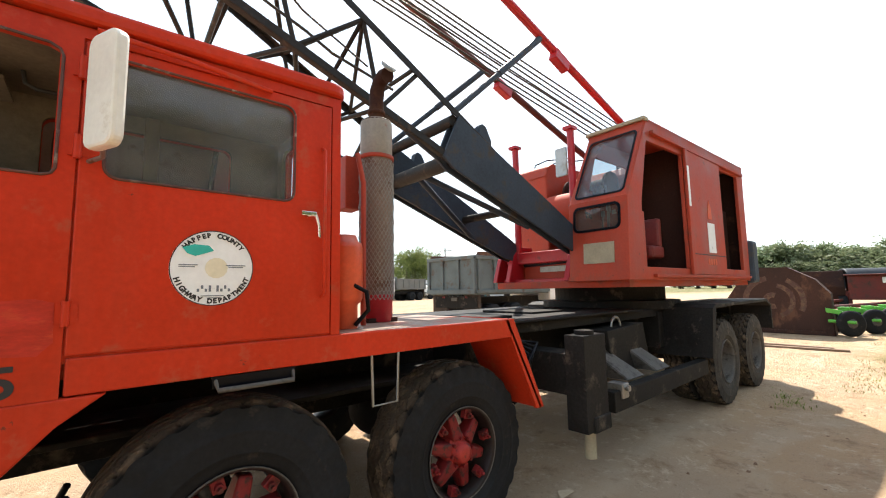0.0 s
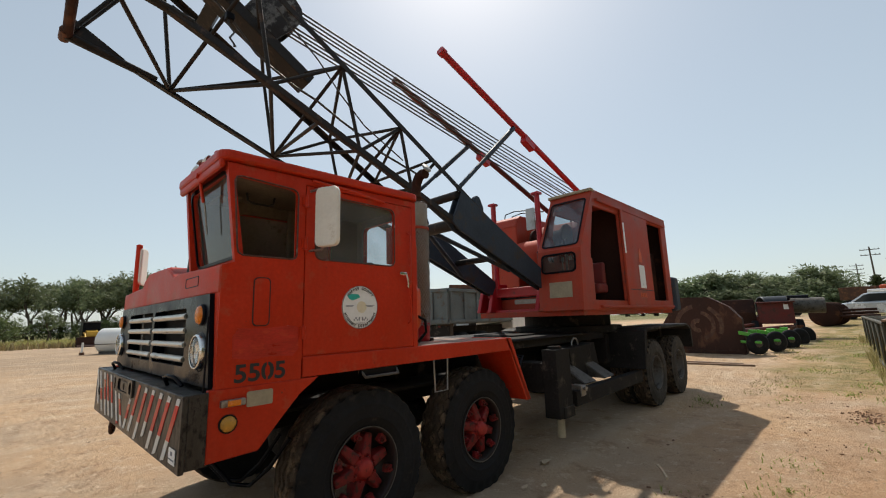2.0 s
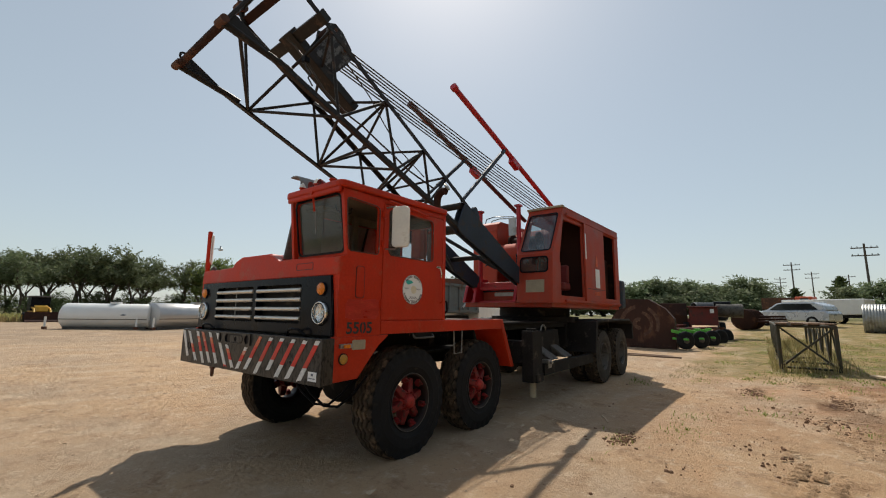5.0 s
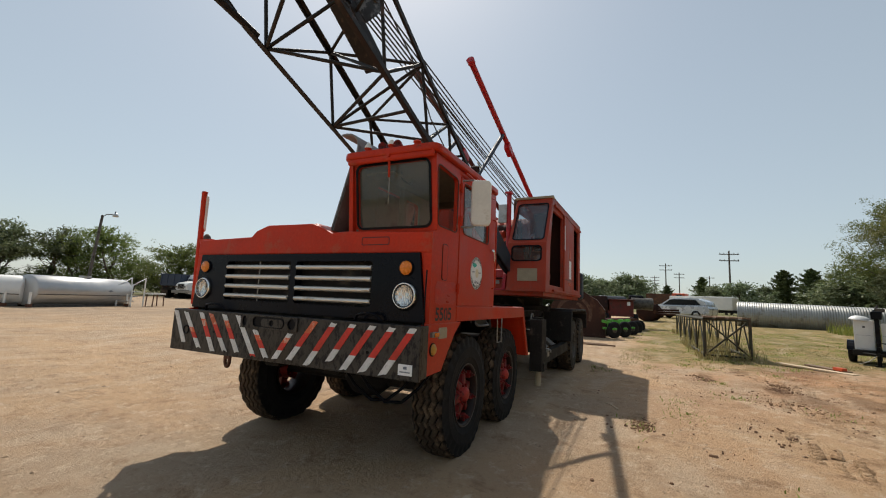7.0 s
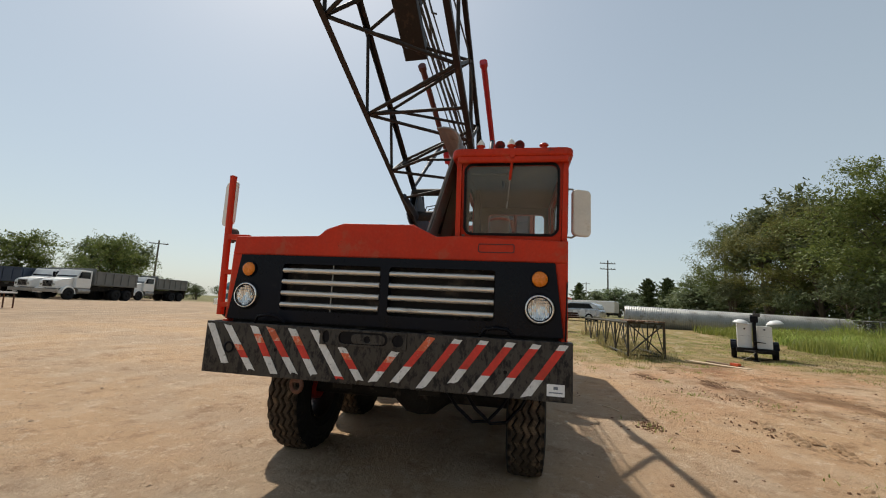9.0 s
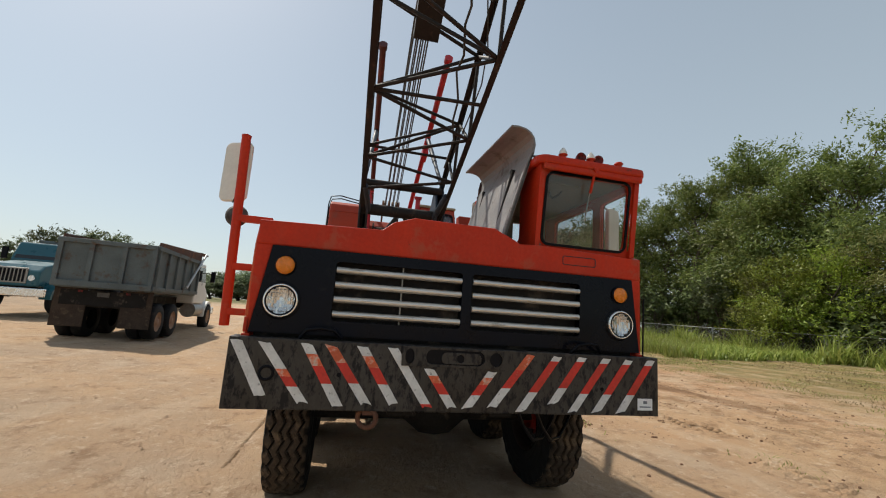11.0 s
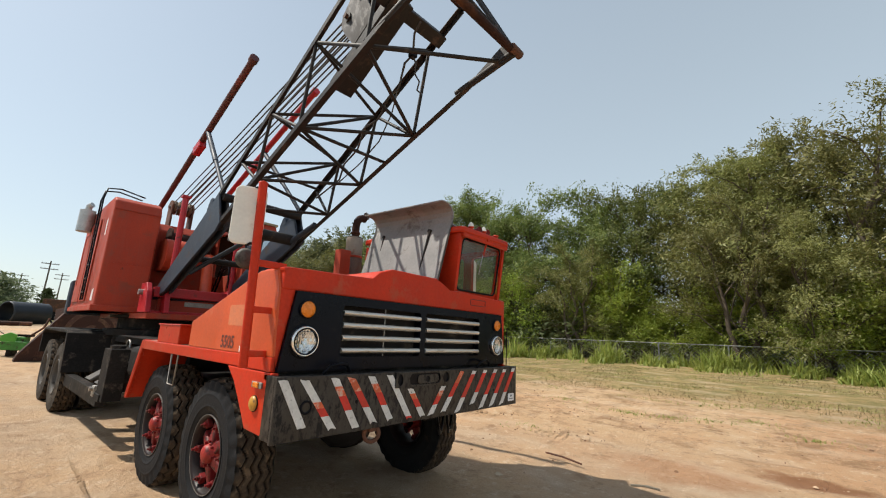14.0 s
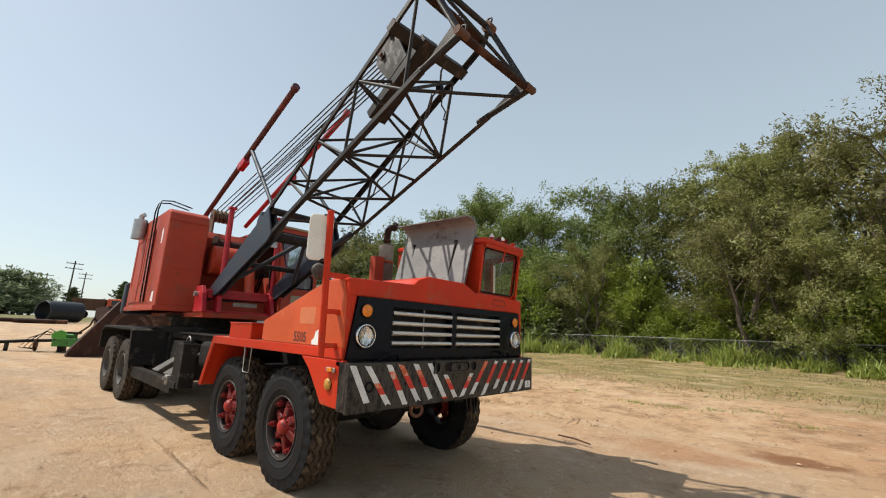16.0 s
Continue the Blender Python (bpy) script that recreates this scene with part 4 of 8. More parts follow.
part("rain_cap", G().lathe([(0.06, 0.0), (0.062, 0.008), (0.0, 0.012)], (0, 0, 0), "z", 14), STEEL, stack, m=Matrix.Translation((SX, SY + 0.175, 3.345)) @ Matrix.Rotation(radians(-62), 4, "X"))
part("louvred_box", G().box(-2.18, -2.32, 0.45, 0.62, 2.30, 2.72), RED_OLD, crane, "small red louvred box", 0.008)
drum = part("air_drum", G().lathe([(0.0, 2.02), (0.07, 2.01), (0.085, 1.97), (0.105, 1.96), (0.11, 1.93), (0.11, 1.62), (0.10, 1.6), (0.08, 1.58), (0.08, 1.44)], (-1.92, 1.12, 0), "z", 24), ORANGE, crane, "orange-red air cleaner drum")
part("pipe", G().sweep([(-2.12, 1.0, 1.44), (-2.12, 1.0, 2.4), (-2.1, 0.95, 2.62)], 0.018), RED_OLD, crane)
part("pipe", G().sweep([(-1.85, 1.0, 1.44), (-1.85, 1.0, 2.62), (-1.85, 0.96, 2.72), (-1.85, 0.8, 2.74)], 0.018), RED_OLD, crane)
part("hose", G().sweep([(-1.95, 1.2, 1.46), (-2.02, 1.24, 1.55), (-2.0, 1.25, 1.66), (-1.93, 1.22, 1.7)], 0.014), BLACK, crane)

# chassis
chassis = part("chassis_frame", G().box(-0.3, -10.3, 0.28, 0.46, 0.78, 1.28).box(-0.3, -10.3, -0.46, -0.28, 0.78, 1.28).box(-3.2, -10.2, -0.92, 0.92, 1.24, 1.34)
               .box(-3.15, -3.45, -0.9, 0.9, 0.9, 1.3).box(-6.9, -7.05, -0.95, 0.95, 0.8, 1.3).box(-10.15, -10.3, -0.95, 0.95, 0.85, 1.3)
               .box(-0.32, -3.2, -0.95, 0.95, 1.0, 1.03), FRAME, crane, "dusty black chassis", 0.01)
for x in (-1.31, -2.76, -7.74, -9.27):
    part("axle", G().cyl((x, -1.15, 0.6), (x, 1.15, 0.6), 0.085, n=12).lathe([(0.09, -0.28), (0.2, -0.14), (0.22, 0.0), (0.2, 0.14), (0.09, 0.28)], (x, 0.1, 0.6), "y", 16), FRAME, crane)
part("deck_cover", G().box(-3.25, -6.3, -1.0, 1.0, 1.345, 1.37).box(-3.6, -4.0, 0.2, 0.7, 1.37, 1.40).box(-4.6, -5.2, -0.3, 0.5, 1.37, 1.395), FRAME, crane, "dusty deck cover plate", 0.008)
for s in (1, -1):
    rf = part("rear_fender", G().prism([(-7.15, 1.36), (-7.3, 1.41), (-10.1, 1.41), (-10.42, 1.30), (-10.42, 1.26), (-10.1, 1.36), (-7.3, 1.36), (-7.08, 0.7), (-7.0, 0.7)], "y", s * 0.72, s * 1.56), FRAME, crane, "black rear wheel fender", 0.008)
    part("mud_flap_bracket", G().box(-10.38, -10.46, s * 0.8, s * 1.55, 0.86, 1.30), FRAME, rf, bevel=0.006)
    part("side_beam", G().box(-4.5, -7.06, s * 1.36, s * 1.48, 0.49, 0.68), FRAME, crane, "dusty steel side beam", 0.008)
    part("beam_cap", G().box(-4.62, -4.75, s * 1.34, s * 1.50, 0.60, 0.74).cyl((-4.68, s * 1.48, 0.70), (-4.68, s * 1.54, 0.70), 0.03), STEEL, crane, bevel=0.01)
    x0 = -3.93 if s > 0 else -3.95
    org = part("outrigger_box", G().box(x0, x0 - 0.36, s * 1.335, s * 1.53, 0.44 if s > 0 else 0.62, 1.25).box(x0 - 0.10, x0 - 0.37, s * 1.50, s * 1.545, 0.43 if s > 0 else 0.61, 0.56 if s > 0 else 0.70), FRAME, crane, "dusty black outrigger jack box", 0.008)
    if s > 0:
        part("jack_foot", G().cyl((x0 - 0.17, s * 1.44, 0.20), (x0 - 0.17, s * 1.44, 0.46), 0.05, n=16), TAN, org, "pale jack foot", 0.006)
    part("jack_cap", G().cyl((x0 - 0.17, s * 1.43, 1.25), (x0 - 0.17, s * 1.43, 1.285), 0.085, n=16), FRAME, org)
    part("outrigger_beam", G().box(x0 - 0.04, x0 - 0.32, -s * 0.1, s * 1.34, 0.72, 1.08), FRAME, org, bevel=0.01)
    for xg in (-4.85, -5.55):
        part("gusset", G().plate([(xg, s * 0.94, 1.06), (xg - 0.24, s * 0.94, 1.06), (xg - 0.52, s * 1.37, 0.70), (xg - 0.16, s * 1.37, 0.70)], 0.02)
             .plate([(xg, s * 0.94, 1.06), (xg - 0.16, s * 1.37, 0.70), (xg - 0.16, s * 0.94, 0.70)], 0.02), DUSTY_STEEL, crane, "dusty sloping steel gusset", 0.004)
    part("battery_box", G().prism([(-5.2, 0.68), (-5.1, 1.18), (-6.0, 1.22), (-6.15, 0.68)], "y", s * 0.72, s * 1.12), FRAME, crane, "grey dusty battery box", 0.01)
    part("lift_ring", G().sweep([(-5.5 + 0.11 * math.cos(a), s * 1.02, 1.2 + 0.11 * math.sin(a)) for a in [i * math.pi / 8 for i in range(9)]], 0.014), STEEL, crane)
part("fuel_tank", G().box(-3.3, -3.78, -1.38, -0.7, 0.95, 1.30), FRAME, crane, "black fuel tank", 0.06)
part("fuel_cap", G().cyl((-3.5, -1.1, 1.30), (-3.5, -1.1, 1.34), 0.05, n=14), BLACK, crane)
gh = G()
for k in range(7):
    gh.sweep([(-3.45 - 0.03 * k, 1.05 + 0.03 * (k % 3), 1.2), (-3.55 - 0.04 * k, 1.15, 1.0 + 0.03 * k), (-3.6, 1.2, 0.8 + 0.04 * k), (-3.5, 1.1, 0.7)], 0.016)
part("hose_bundle", gh, BLACK, crane)

# wheels
R = 0.605
def tyre_mesh(width, n=168, k=25, depth=0.026):
    """A tyre with five zigzag ribs in its tread, centred on the y axis."""
    vs, fs = [], []
    hw = width / 2
    for i in range(n):
        a = 2 * math.pi * i / n
        zig = 0.017 * (2 / math.pi) * math.asin(math.sin(28 * a))
        lug = min(1.0, max(0.0, 0.4 + 1.8 * math.sin(28 * a)))
        for j in range(k):
            u = (j / (k - 1) * 2 - 1) * hw * 0.93
            r = R - 0.028 * (abs(u) / hw) ** 4
            if any(abs(u - c - zig) < 0.0085 for c in (-0.098, -0.034, 0.034, 0.098)):
                r -= depth
            if abs(u) > hw * 0.76:
                r -= 0.014 * lug
            vs.append((r * math.cos(a), u, r * math.sin(a)))
    fs = [(i * k + j, i * k + j + 1, ((i + 1) % n) * k + j + 1, ((i + 1) % n) * k + j) for i in range(n) for j in range(k - 1)]
    return vs, fs
def tyre(width, n=168, k=25):
    vs, fs = tyre_mesh(width, n, k)
    return G().add(vs, fs)
def sidewall(width, s, n=168):
    hw = width / 2
    prof = [(R - 0.022, 0.93), (R - 0.05, 0.985), (R - 0.10, 1.0), (0.478, 1.035), (0.474, 1.048), (0.466, 1.048), (0.462, 1.04), (0.45, 1.045), (0.40, 1.045),
            (0.383, 1.03), (0.379, 1.04), (0.371, 1.04), (0.367, 1.01), (0.345, 0.98), (0.322, 0.93), (0.298, 0.84)]
    # the outer rings dip at each notch of the shoulder
    vs = []
    for i in range(n):
        a = 2 * math.pi * i / n
        dip = min(1.0, max(0.0, 0.4 + 1.8 * math.sin(28 * a)))
        for j, (r, h) in enumerate(prof):
            if j < 3:
                r, h = r - dip * (0.014, 0.012, 0.003)[j], h - dip * (0.0, 0.05, 0.02)[j]
            vs.append((r * math.cos(a), s * hw * h, r * math.sin(a)))
    k = len(prof)
    return G().add(vs, [(i * k + j, i * k + j + 1, ((i + 1) % n) * k + j + 1, ((i + 1) % n) * k + j) for i in range(n) for j in range(k - 1)], True)

def front_wheel():
    w = part("wheel", G().lathe([(0.296, 0.12), (0.308, 0.15), (0.300, 0.158), (0.284, 0.14), (0.276, 0.10), (0.266, 0.02), (0.258, -0.13), (0.296, -0.15)], (0, 0, 0), "y", 48), RIM_STEEL, None, "wheel with red six-spoke hub and zigzag tread")
    part("tread", tyre(0.33, 224, 37), TREAD, w, "dusty zigzag tread")
    for s in (1, -1):
        part("tyre_wall", sidewall(0.33, s, 224), RUBBER, w, "black tyre side wall")
    g = G().lathe([(0.0, 0.182), (0.03, 0.180), (0.058, 0.168), (0.072, 0.145), (0.078, 0.115), (0.115, 0.10), (0.12, 0.04), (0.10, -0.1)], (0, 0, 0), "y", 24)
    part("rim_edge", G().lathe([(0.300, 0.150), (0.308, 0.156), (0.308, 0.161), (0.301, 0.160), (0.296, 0.150)], (0, 0, 0), "y", 48), DUSTY_STEEL, w, "worn bare rim edge")
    hub = part("hub", g, HUB_CAP_RED, w, "red cast spoke hub", 0.006)
    for i in range(6):
        part("spoke", G().add([(0.09, 0.0, -0.055), (0.09, 0.13, -0.045), (0.09, 0.13, 0.045), (0.09, 0.0, 0.055), (0.250, 0.03, -0.044), (0.250, 0.10, -0.032), (0.250, 0.10, 0.032), (0.250, 0.03, 0.044)],
              [(0, 1, 2, 3), (4, 7, 6, 5), (0, 4, 5, 1), (1, 5, 6, 2), (2, 6, 7, 3), (3, 7, 4, 0)]), HUB_RED, hub, bevel=0.014, m=Matrix.Rotation(2 * math.pi * i / 6 + 0.26, 4, "Y"))
    for i in range(6):
        a = 2 * math.pi * i / 6 + 0.26
        c, s = math.cos(a), math.sin(a)
        part("rim_clamp", G().box(-0.035, 0.035, 0.08, 0.125, -0.03, 0.03, Matrix.Rotation(-a, 4, "Y") @ Matrix.Translation((0.252, 0, 0))).cyl((0.242 * c, 0.12, 0.242 * s), (0.242 * c, 0.150, 0.242 * s), 0.022, n=6).cyl((0.242 * c, 0.15, 0.242 * s), (0.242 * c, 0.172, 0.242 * s), 0.011, n=8), HUB_RED, w, bevel=0.006)
    for i in range(8):
        a = 2 * math.pi * (i + 0.5) / 8
        part("hub_nut", G().cyl((0.095 * math.cos(a), 0.12, 0.095 * math.sin(a)), (0.095 * math.cos(a), 0.145, 0.095 * math.sin(a)), 0.011, n=6), HUB_RED, w)
    return w

def rear_wheel():
    w = part("wheel", G().lathe([(0.296, 0.12), (0.308, 0.15), (0.300, 0.158), (0.285, 0.12), (0.28, -0.02), (0.20, -0.05), (0.17, 0.0), (0.15, 0.03), (0.0, 0.035)], (0, 0, 0), "y", 48), DUSTY_STEEL, None, "dusty dark dual rear wheel")
    for y in (0.0, -0.36):
        m = Matrix.Translation((0, y, 0))
        part("tread", tyre(0.31), TREAD, w, "dusty zigzag tread", m=m)
        for s in (1, -1):
            part("tyre_wall", sidewall(0.31, s), RUBBER_DUSTY, w, "dust-covered tyre side wall", m=m)
    part("rim", G().lathe([(0.318, -0.22), (0.27, -0.3), (0.27, -0.45), (0.318, -0.5)], (0, 0, 0), "y", 40), FRAME, w)
    for i in range(10):
        a = 2 * math.pi * i / 10
        part("wheel_nut", G().cyl((0.24 * math.cos(a), -0.03, 0.24 * math.sin(a)), (0.24 * math.cos(a), 0.0, 0.24 * math.sin(a)), 0.016, n=6), FRAME, w)
    return w

def put_wheels(proto, places, z):
    for k, (x, y, a, spin) in enumerate(places):
        m = Matrix.Translation((x, y, z)) @ Matrix.Rotation(radians(a), 4, "Z") @ Matrix.Rotation(spin, 4, "Y")
        w = proto if k == 0 else copy_thing(proto, m)
        w.matrix_basis = m
        w.parent = crane
put_wheels(front_wheel(), [(-1.285, 1.15, 0, 0.0), (-2.73, 1.15, 0, 0.5), (-1.285, -1.14, 180, 0.3), (-2.73, -1.14, 180, 0.9)], R - 0.055)
put_wheels(rear_wheel(), [(-7.74, 1.375, 0, 0.0), (-9.27, 1.375, 0, 0.4), (-7.74, -1.375, 180, 0.2), (-9.27, -1.375, 180, 0.7)], R - 0.03)

# ---- upper works, turned slightly to the right about the slewing centre ----
SLEW = Matrix.Translation((-7.3, 0, 0)) @ Matrix.Rotation(radians(-1.9), 4, "Z")
def upper(name, g, mat, label="", bevel=0.0):
    return part(name, g, mat, crane, label, bevel, SLEW)

part("turntable", G().lathe([(0.0, 1.33), (1.05, 1.34), (1.05, 1.46), (0.85, 1.47), (0.85, 1.66), (0.98, 1.67), (0.98, 1.72), (0.0, 1.72)], (-7.3, 0, 0), "z", 48, False), FRAME, crane, "black slewing ring")
upper("revolving_frame", G().box(1.8, -2.5, -0.8, 1.3, 1.66, 1.755).box(1.55, -2.6, -0.62, -0.5, 1.7, 2.05).box(1.55, -2.6, 0.5, 0.62, 1.7, 2.05), RED_OLD, "red revolving frame", 0.01)
upper("counterweight", G().box(-2.46, -2.80, -1.42, 1.42, 1.70, 2.47), NAVY, "dark rear counterweight", 0.06)

def opl(u, v, d):
    return (u, 1.37 - d, v)
ocab = upper("operator_cab", G().panel([(1.93, 1.74), (1.87, 2.72), (1.27, 3.78), (-2.45, 3.78), (-2.4, 1.74)],
             [[(1.30, 3.50), (0.24, 3.52), (0.22, 1.90), (1.56, 1.90), (1.52, 2.70)], [(-1.15, 3.56), (-2.12, 3.58), (-2.1, 1.92), (-1.13, 1.92)]], opl, 0.05)
             .box(1.27, -2.45, 0.55, 1.37, 3.75, 3.805)
             .box(1.9, -2.4, 0.55, 1.34, 1.74, 1.80)
             .box(-2.38, -2.44, 0.55, 1.34, 1.78, 3.77)
             .panel([(0.60, 1.74), (1.36, 1.74), (1.36, 2.74), (0.60, 2.74)], [rrect(0.67, 1.27, 2.36, 2.66, 0.07)], lambda u, v, d: (1.93 - (v - 1.74) * 0.06 - d, u, v), 0.05)
             .panel([(0.60, 2.72), (1.36, 2.72), (1.36, 3.78), (0.60, 3.78)], [rrect(0.66, 1.30, 2.80, 3.64, 0.06)], lambda u, v, d: (1.87 - (v - 2.72) * 0.54 - d, u, v), 0.045)
             .panel([(1.9, 1.74), (1.85, 2.72), (1.25, 3.78), (-2.42, 3.78), (-2.4, 1.74)], [[(1.2, 3.5), (0.3, 3.5), (0.3, 2.6), (1.55, 2.6)]], lambda u, v, d: (u, 0.57 + d, v), 0.04), RED_OLD, "red operator cab with open sliding door", 0.008)
part("roof_edge", G().box(1.345, 1.22, 0.56, 1.385, 3.765, 3.815), TAN, ocab, "pale worn visor strip", 0.01)
part("front_glass", G().sheet(rrect(0.655, 1.305, 2.795, 3.645, 0.06), lambda u, v, d: (1.85 - (v - 2.72) * 0.54 - d, u, v)), PANE_CAB, ocab, "slanted tinted front glass with sky sheen in its colour")
part("lower_glass", G().sheet(rrect(0.665, 1.275, 2.355, 2.665, 0.07), lambda u, v, d: (1.905 - (v - 1.74) * 0.06 - d, u, v)), PANE_DARK, ocab, "small dark lower window")
part("glass_seal", G().panel(rrect(0.655, 1.285, 2.345, 2.675, 0.08), [rrect(0.685, 1.255, 2.375, 2.645, 0.06)], lambda u, v, d: (1.938 - (v - 1.74) * 0.06 - d, u, v), 0.012), BLACK, ocab)
part("front_seal", G().panel(rrect(0.645, 1.315, 2.785, 3.655, 0.07), [rrect(0.67, 1.29, 2.81, 3.63, 0.05)], lambda u, v, d: (1.878 - (v - 2.72) * 0.54 - d, u, v), 0.012), BLACK, ocab)
part("load_plate", G().panel([(0.80, 1.95), (1.20, 1.95), (1.20, 2.20), (0.80, 2.20)], [], lambda u, v, d: (1.942 - (v - 1.74) * 0.06 - d, u, v), 0.008), TAN, ocab, "blank tan load plate")
sl = part("sliding_door", G().panel([(0.20, 1.82), (0.20, 3.60), (-1.14, 3.62), (-1.14, 1.82)], [], lambda u, v, d: (u, 1.405 - d, v), 0.03).box(0.23, 0.14, 1.38, 1.42, 1.80, 3.62), RED_OLD, ocab, "red sliding door with stuck-on white sheet", 0.008)
part("white_sheet", G().panel([(-0.43, 2.15), (-0.71, 2.15), (-0.71, 2.60), (-0.43, 2.60)], [], lambda u, v, d: (u, 1.412 - d, v), 0.006), DECAL, sl, "white paper sheet")
part("white_patch", G().panel([(-0.47, 2.66), (-0.63, 2.66), (-0.61, 2.82), (-0.55, 2.95), (-0.49, 2.84)], [], lambda u, v, d: (u, 1.412 - d, v), 0.006), FADED, sl, "pale worn patch")
for k in range(4):
    part("faded_print", G().box(-0.37 - 0.09 * k, -0.43 - 0.09 * k, 1.40, 1.409, 1.97, 2.06), FADED, sl)
part("door_rail", G().box(1.35, -2.3, 1.37, 1.42, 1.775, 1.815).box(1.2, -2.3, 1.37, 1.42, 3.60, 3.65), RED_OLD, ocab, bevel=0.005)
part("operator_seat", G().box(0.85, 0.45, 0.78, 1.15, 2.05, 2.22).box(0.55, 0.45, 0.80, 1.13, 2.2, 2.62), SEAT_RED, ocab, "dark red operator seat", 0.04)
gl = G()
for k in range(6):
    gl.cyl((1.5 - 0.07 * k, 0.8 + 0.05 * (k % 2), 1.8), (1.42 - 0.07 * k, 0.8 + 0.05 * (k % 2), 2.6 + 0.05 * (k % 3)), 0.013).cyl((1.42 - 0.07 * k, 0.8 + 0.05 * (k % 2), 2.6 + 0.05 * (k % 3)), (1.415 - 0.07 * k, 0.8 + 0.05 * (k % 2), 2.67 + 0.05 * (k % 3)), 0.024)
part("control_levers", gl, STEEL, ocab, "worn steel control levers")
part("console", G().box(1.50, 1.34, 0.95, 1.31, 1.80, 2.60), RED_OLD, ocab, "red control console", 0.02)
part("door_strip", G().box(0.212, 0.150, 1.42, 1.424, 2.78, 3.36), DECAL, sl, "worn white strip along the door edge")
part("door_seam", G().box(0.13, -1.12, 1.4055, 1.409, 2.105, 2.118), BLACK_INK, sl)
# dark sheets added over the red inner walls stand in for shade in the cab
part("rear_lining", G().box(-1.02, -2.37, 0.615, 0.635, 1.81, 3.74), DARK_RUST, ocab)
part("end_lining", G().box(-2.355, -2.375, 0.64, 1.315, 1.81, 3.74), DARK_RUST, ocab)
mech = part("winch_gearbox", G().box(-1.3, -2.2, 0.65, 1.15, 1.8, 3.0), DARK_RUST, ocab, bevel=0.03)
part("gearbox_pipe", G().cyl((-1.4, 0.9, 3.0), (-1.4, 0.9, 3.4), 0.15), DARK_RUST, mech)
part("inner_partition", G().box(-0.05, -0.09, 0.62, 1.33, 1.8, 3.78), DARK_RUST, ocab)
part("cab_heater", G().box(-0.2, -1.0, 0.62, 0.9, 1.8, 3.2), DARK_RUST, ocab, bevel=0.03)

# machinery house on the right
hs = upper("machinery_house", G().prism([(0.70, 1.76), (0.70, 3.60), (0.64, 3.78), (0.5, 3.86), (-2.3, 3.90), (-2.42, 3.8), (-2.45, 1.76)], "y", -1.36, -0.62)
           .prism([(0.15, 1.76), (0.15, 3.45), (0.0, 3.62), (-2.3, 3.66), (-2.42, 1.76)], "y", -0.62, 0.52), RED_OLD, "red machinery house with rounded roof edge", 0.03)
part("seam", G().box(0.702, 0.708, -1.34, -0.64, 2.62, 2.635), RED_OLD, hs)
part("seam", G().box(0.70, 0.72, -1.36, -0.62, 3.60, 3.612), RED_OLD, hs)
part("base_ledge", G().box(0.74, -2.4, -1.40, -0.60, 1.76, 1.86), RED_OLD, hs, bevel=0.01)
for x0, x1 in ((-0.35, -1.15), (-1.25, -2.2)):
    part("side_door", G().panel([(x0, 1.95), (x0, 3.55), (x1, 3.55), (x1, 1.95)], [rrect(x1 + 0.12, x0 - 0.12, 2.3, 3.4, 0.03)], lambda u, v, d: (u, -1.385 + d, v), 0.02).box(x0, x1, -1.372, -1.362, 2.2, 3.5), RED_OLD, hs, "red side door", 0.005)
part("drum_guard", G().cyl((0.72, -0.5, 2.9), (0.72, 0.12, 2.9), 0.30, n=24).box(0.3, 0.72, -0.5, 0.12, 2.6, 3.2), RED_OLD, hs, "rounded red winch guard", 0.01)
gl = G()
for x in (-0.02, -0.30):
    gl.sweep([(x, -1.44, 1.95), (x, -1.46, 3.9), (x - 0.02, -1.42, 4.12), (x - 0.1, -1.2, 4.18), (x - 0.4, -0.75, 4.18)], 0.014)
for k in range(7):
    gl.cyl((-0.02, -1.445, 2.1 + 0.26 * k), (-0.30, -1.445, 2.1 + 0.26 * k), 0.011)
part("ladder", gl, BLACK, hs, "black ladder with hand rails")
part("side_muffler", G().cyl((-1.6, -1.5, 3.45), (-1.6, -1.5, 3.92), 0.14, n=20).sweep([(-1.6, -1.5, 3.9), (-1.6, -1.5, 4.02), (-1.55, -1.45, 4.06)], 0.06), GALV, hs, "pale perforated muffler")
part("white_patch", G().panel([(0.25, 3.15), (0.35, 3.15), (0.36, 3.4), (0.30, 3.48), (0.24, 3.4)], [], lambda u, v, d: (u, -1.364 + d, v), 0.003).panel([(0.2, 1.95), (0.42, 1.93), (0.4, 2.15), (0.25, 2.13)], [], lambda u, v, d: (u, -1.364 + d, v), 0.003), DECAL, hs)
upper("winch_drum", G().cyl((0.34, -0.35, 3.24), (0.34, 0.35, 3.24), 0.17, n=20).cyl((0.34, -0.38, 3.24), (0.34, -0.34, 3.24), 0.26, n=24).cyl((0.34, 0.34, 3.24), (0.34, 0.38, 3.24), 0.26, n=24), DARK_RUST, "rope-wound winch drum")
gs = upper("gantry_sheave", G().prism([(-0.84, 3.66), (-0.82, 4.30), (-0.90, 4.40), (-1.04, 4.42), (-1.14, 4.34), (-1.18, 3.66)], "y", -0.16, -0.12).prism([(-0.84, 3.66), (-0.82, 4.30), (-0.90, 4.40), (-1.04, 4.42), (-1.14, 4.34), (-1.18, 3.66)], "y", 0.26, 0.30), RUST, "rusty gantry sheave block", 0.008)
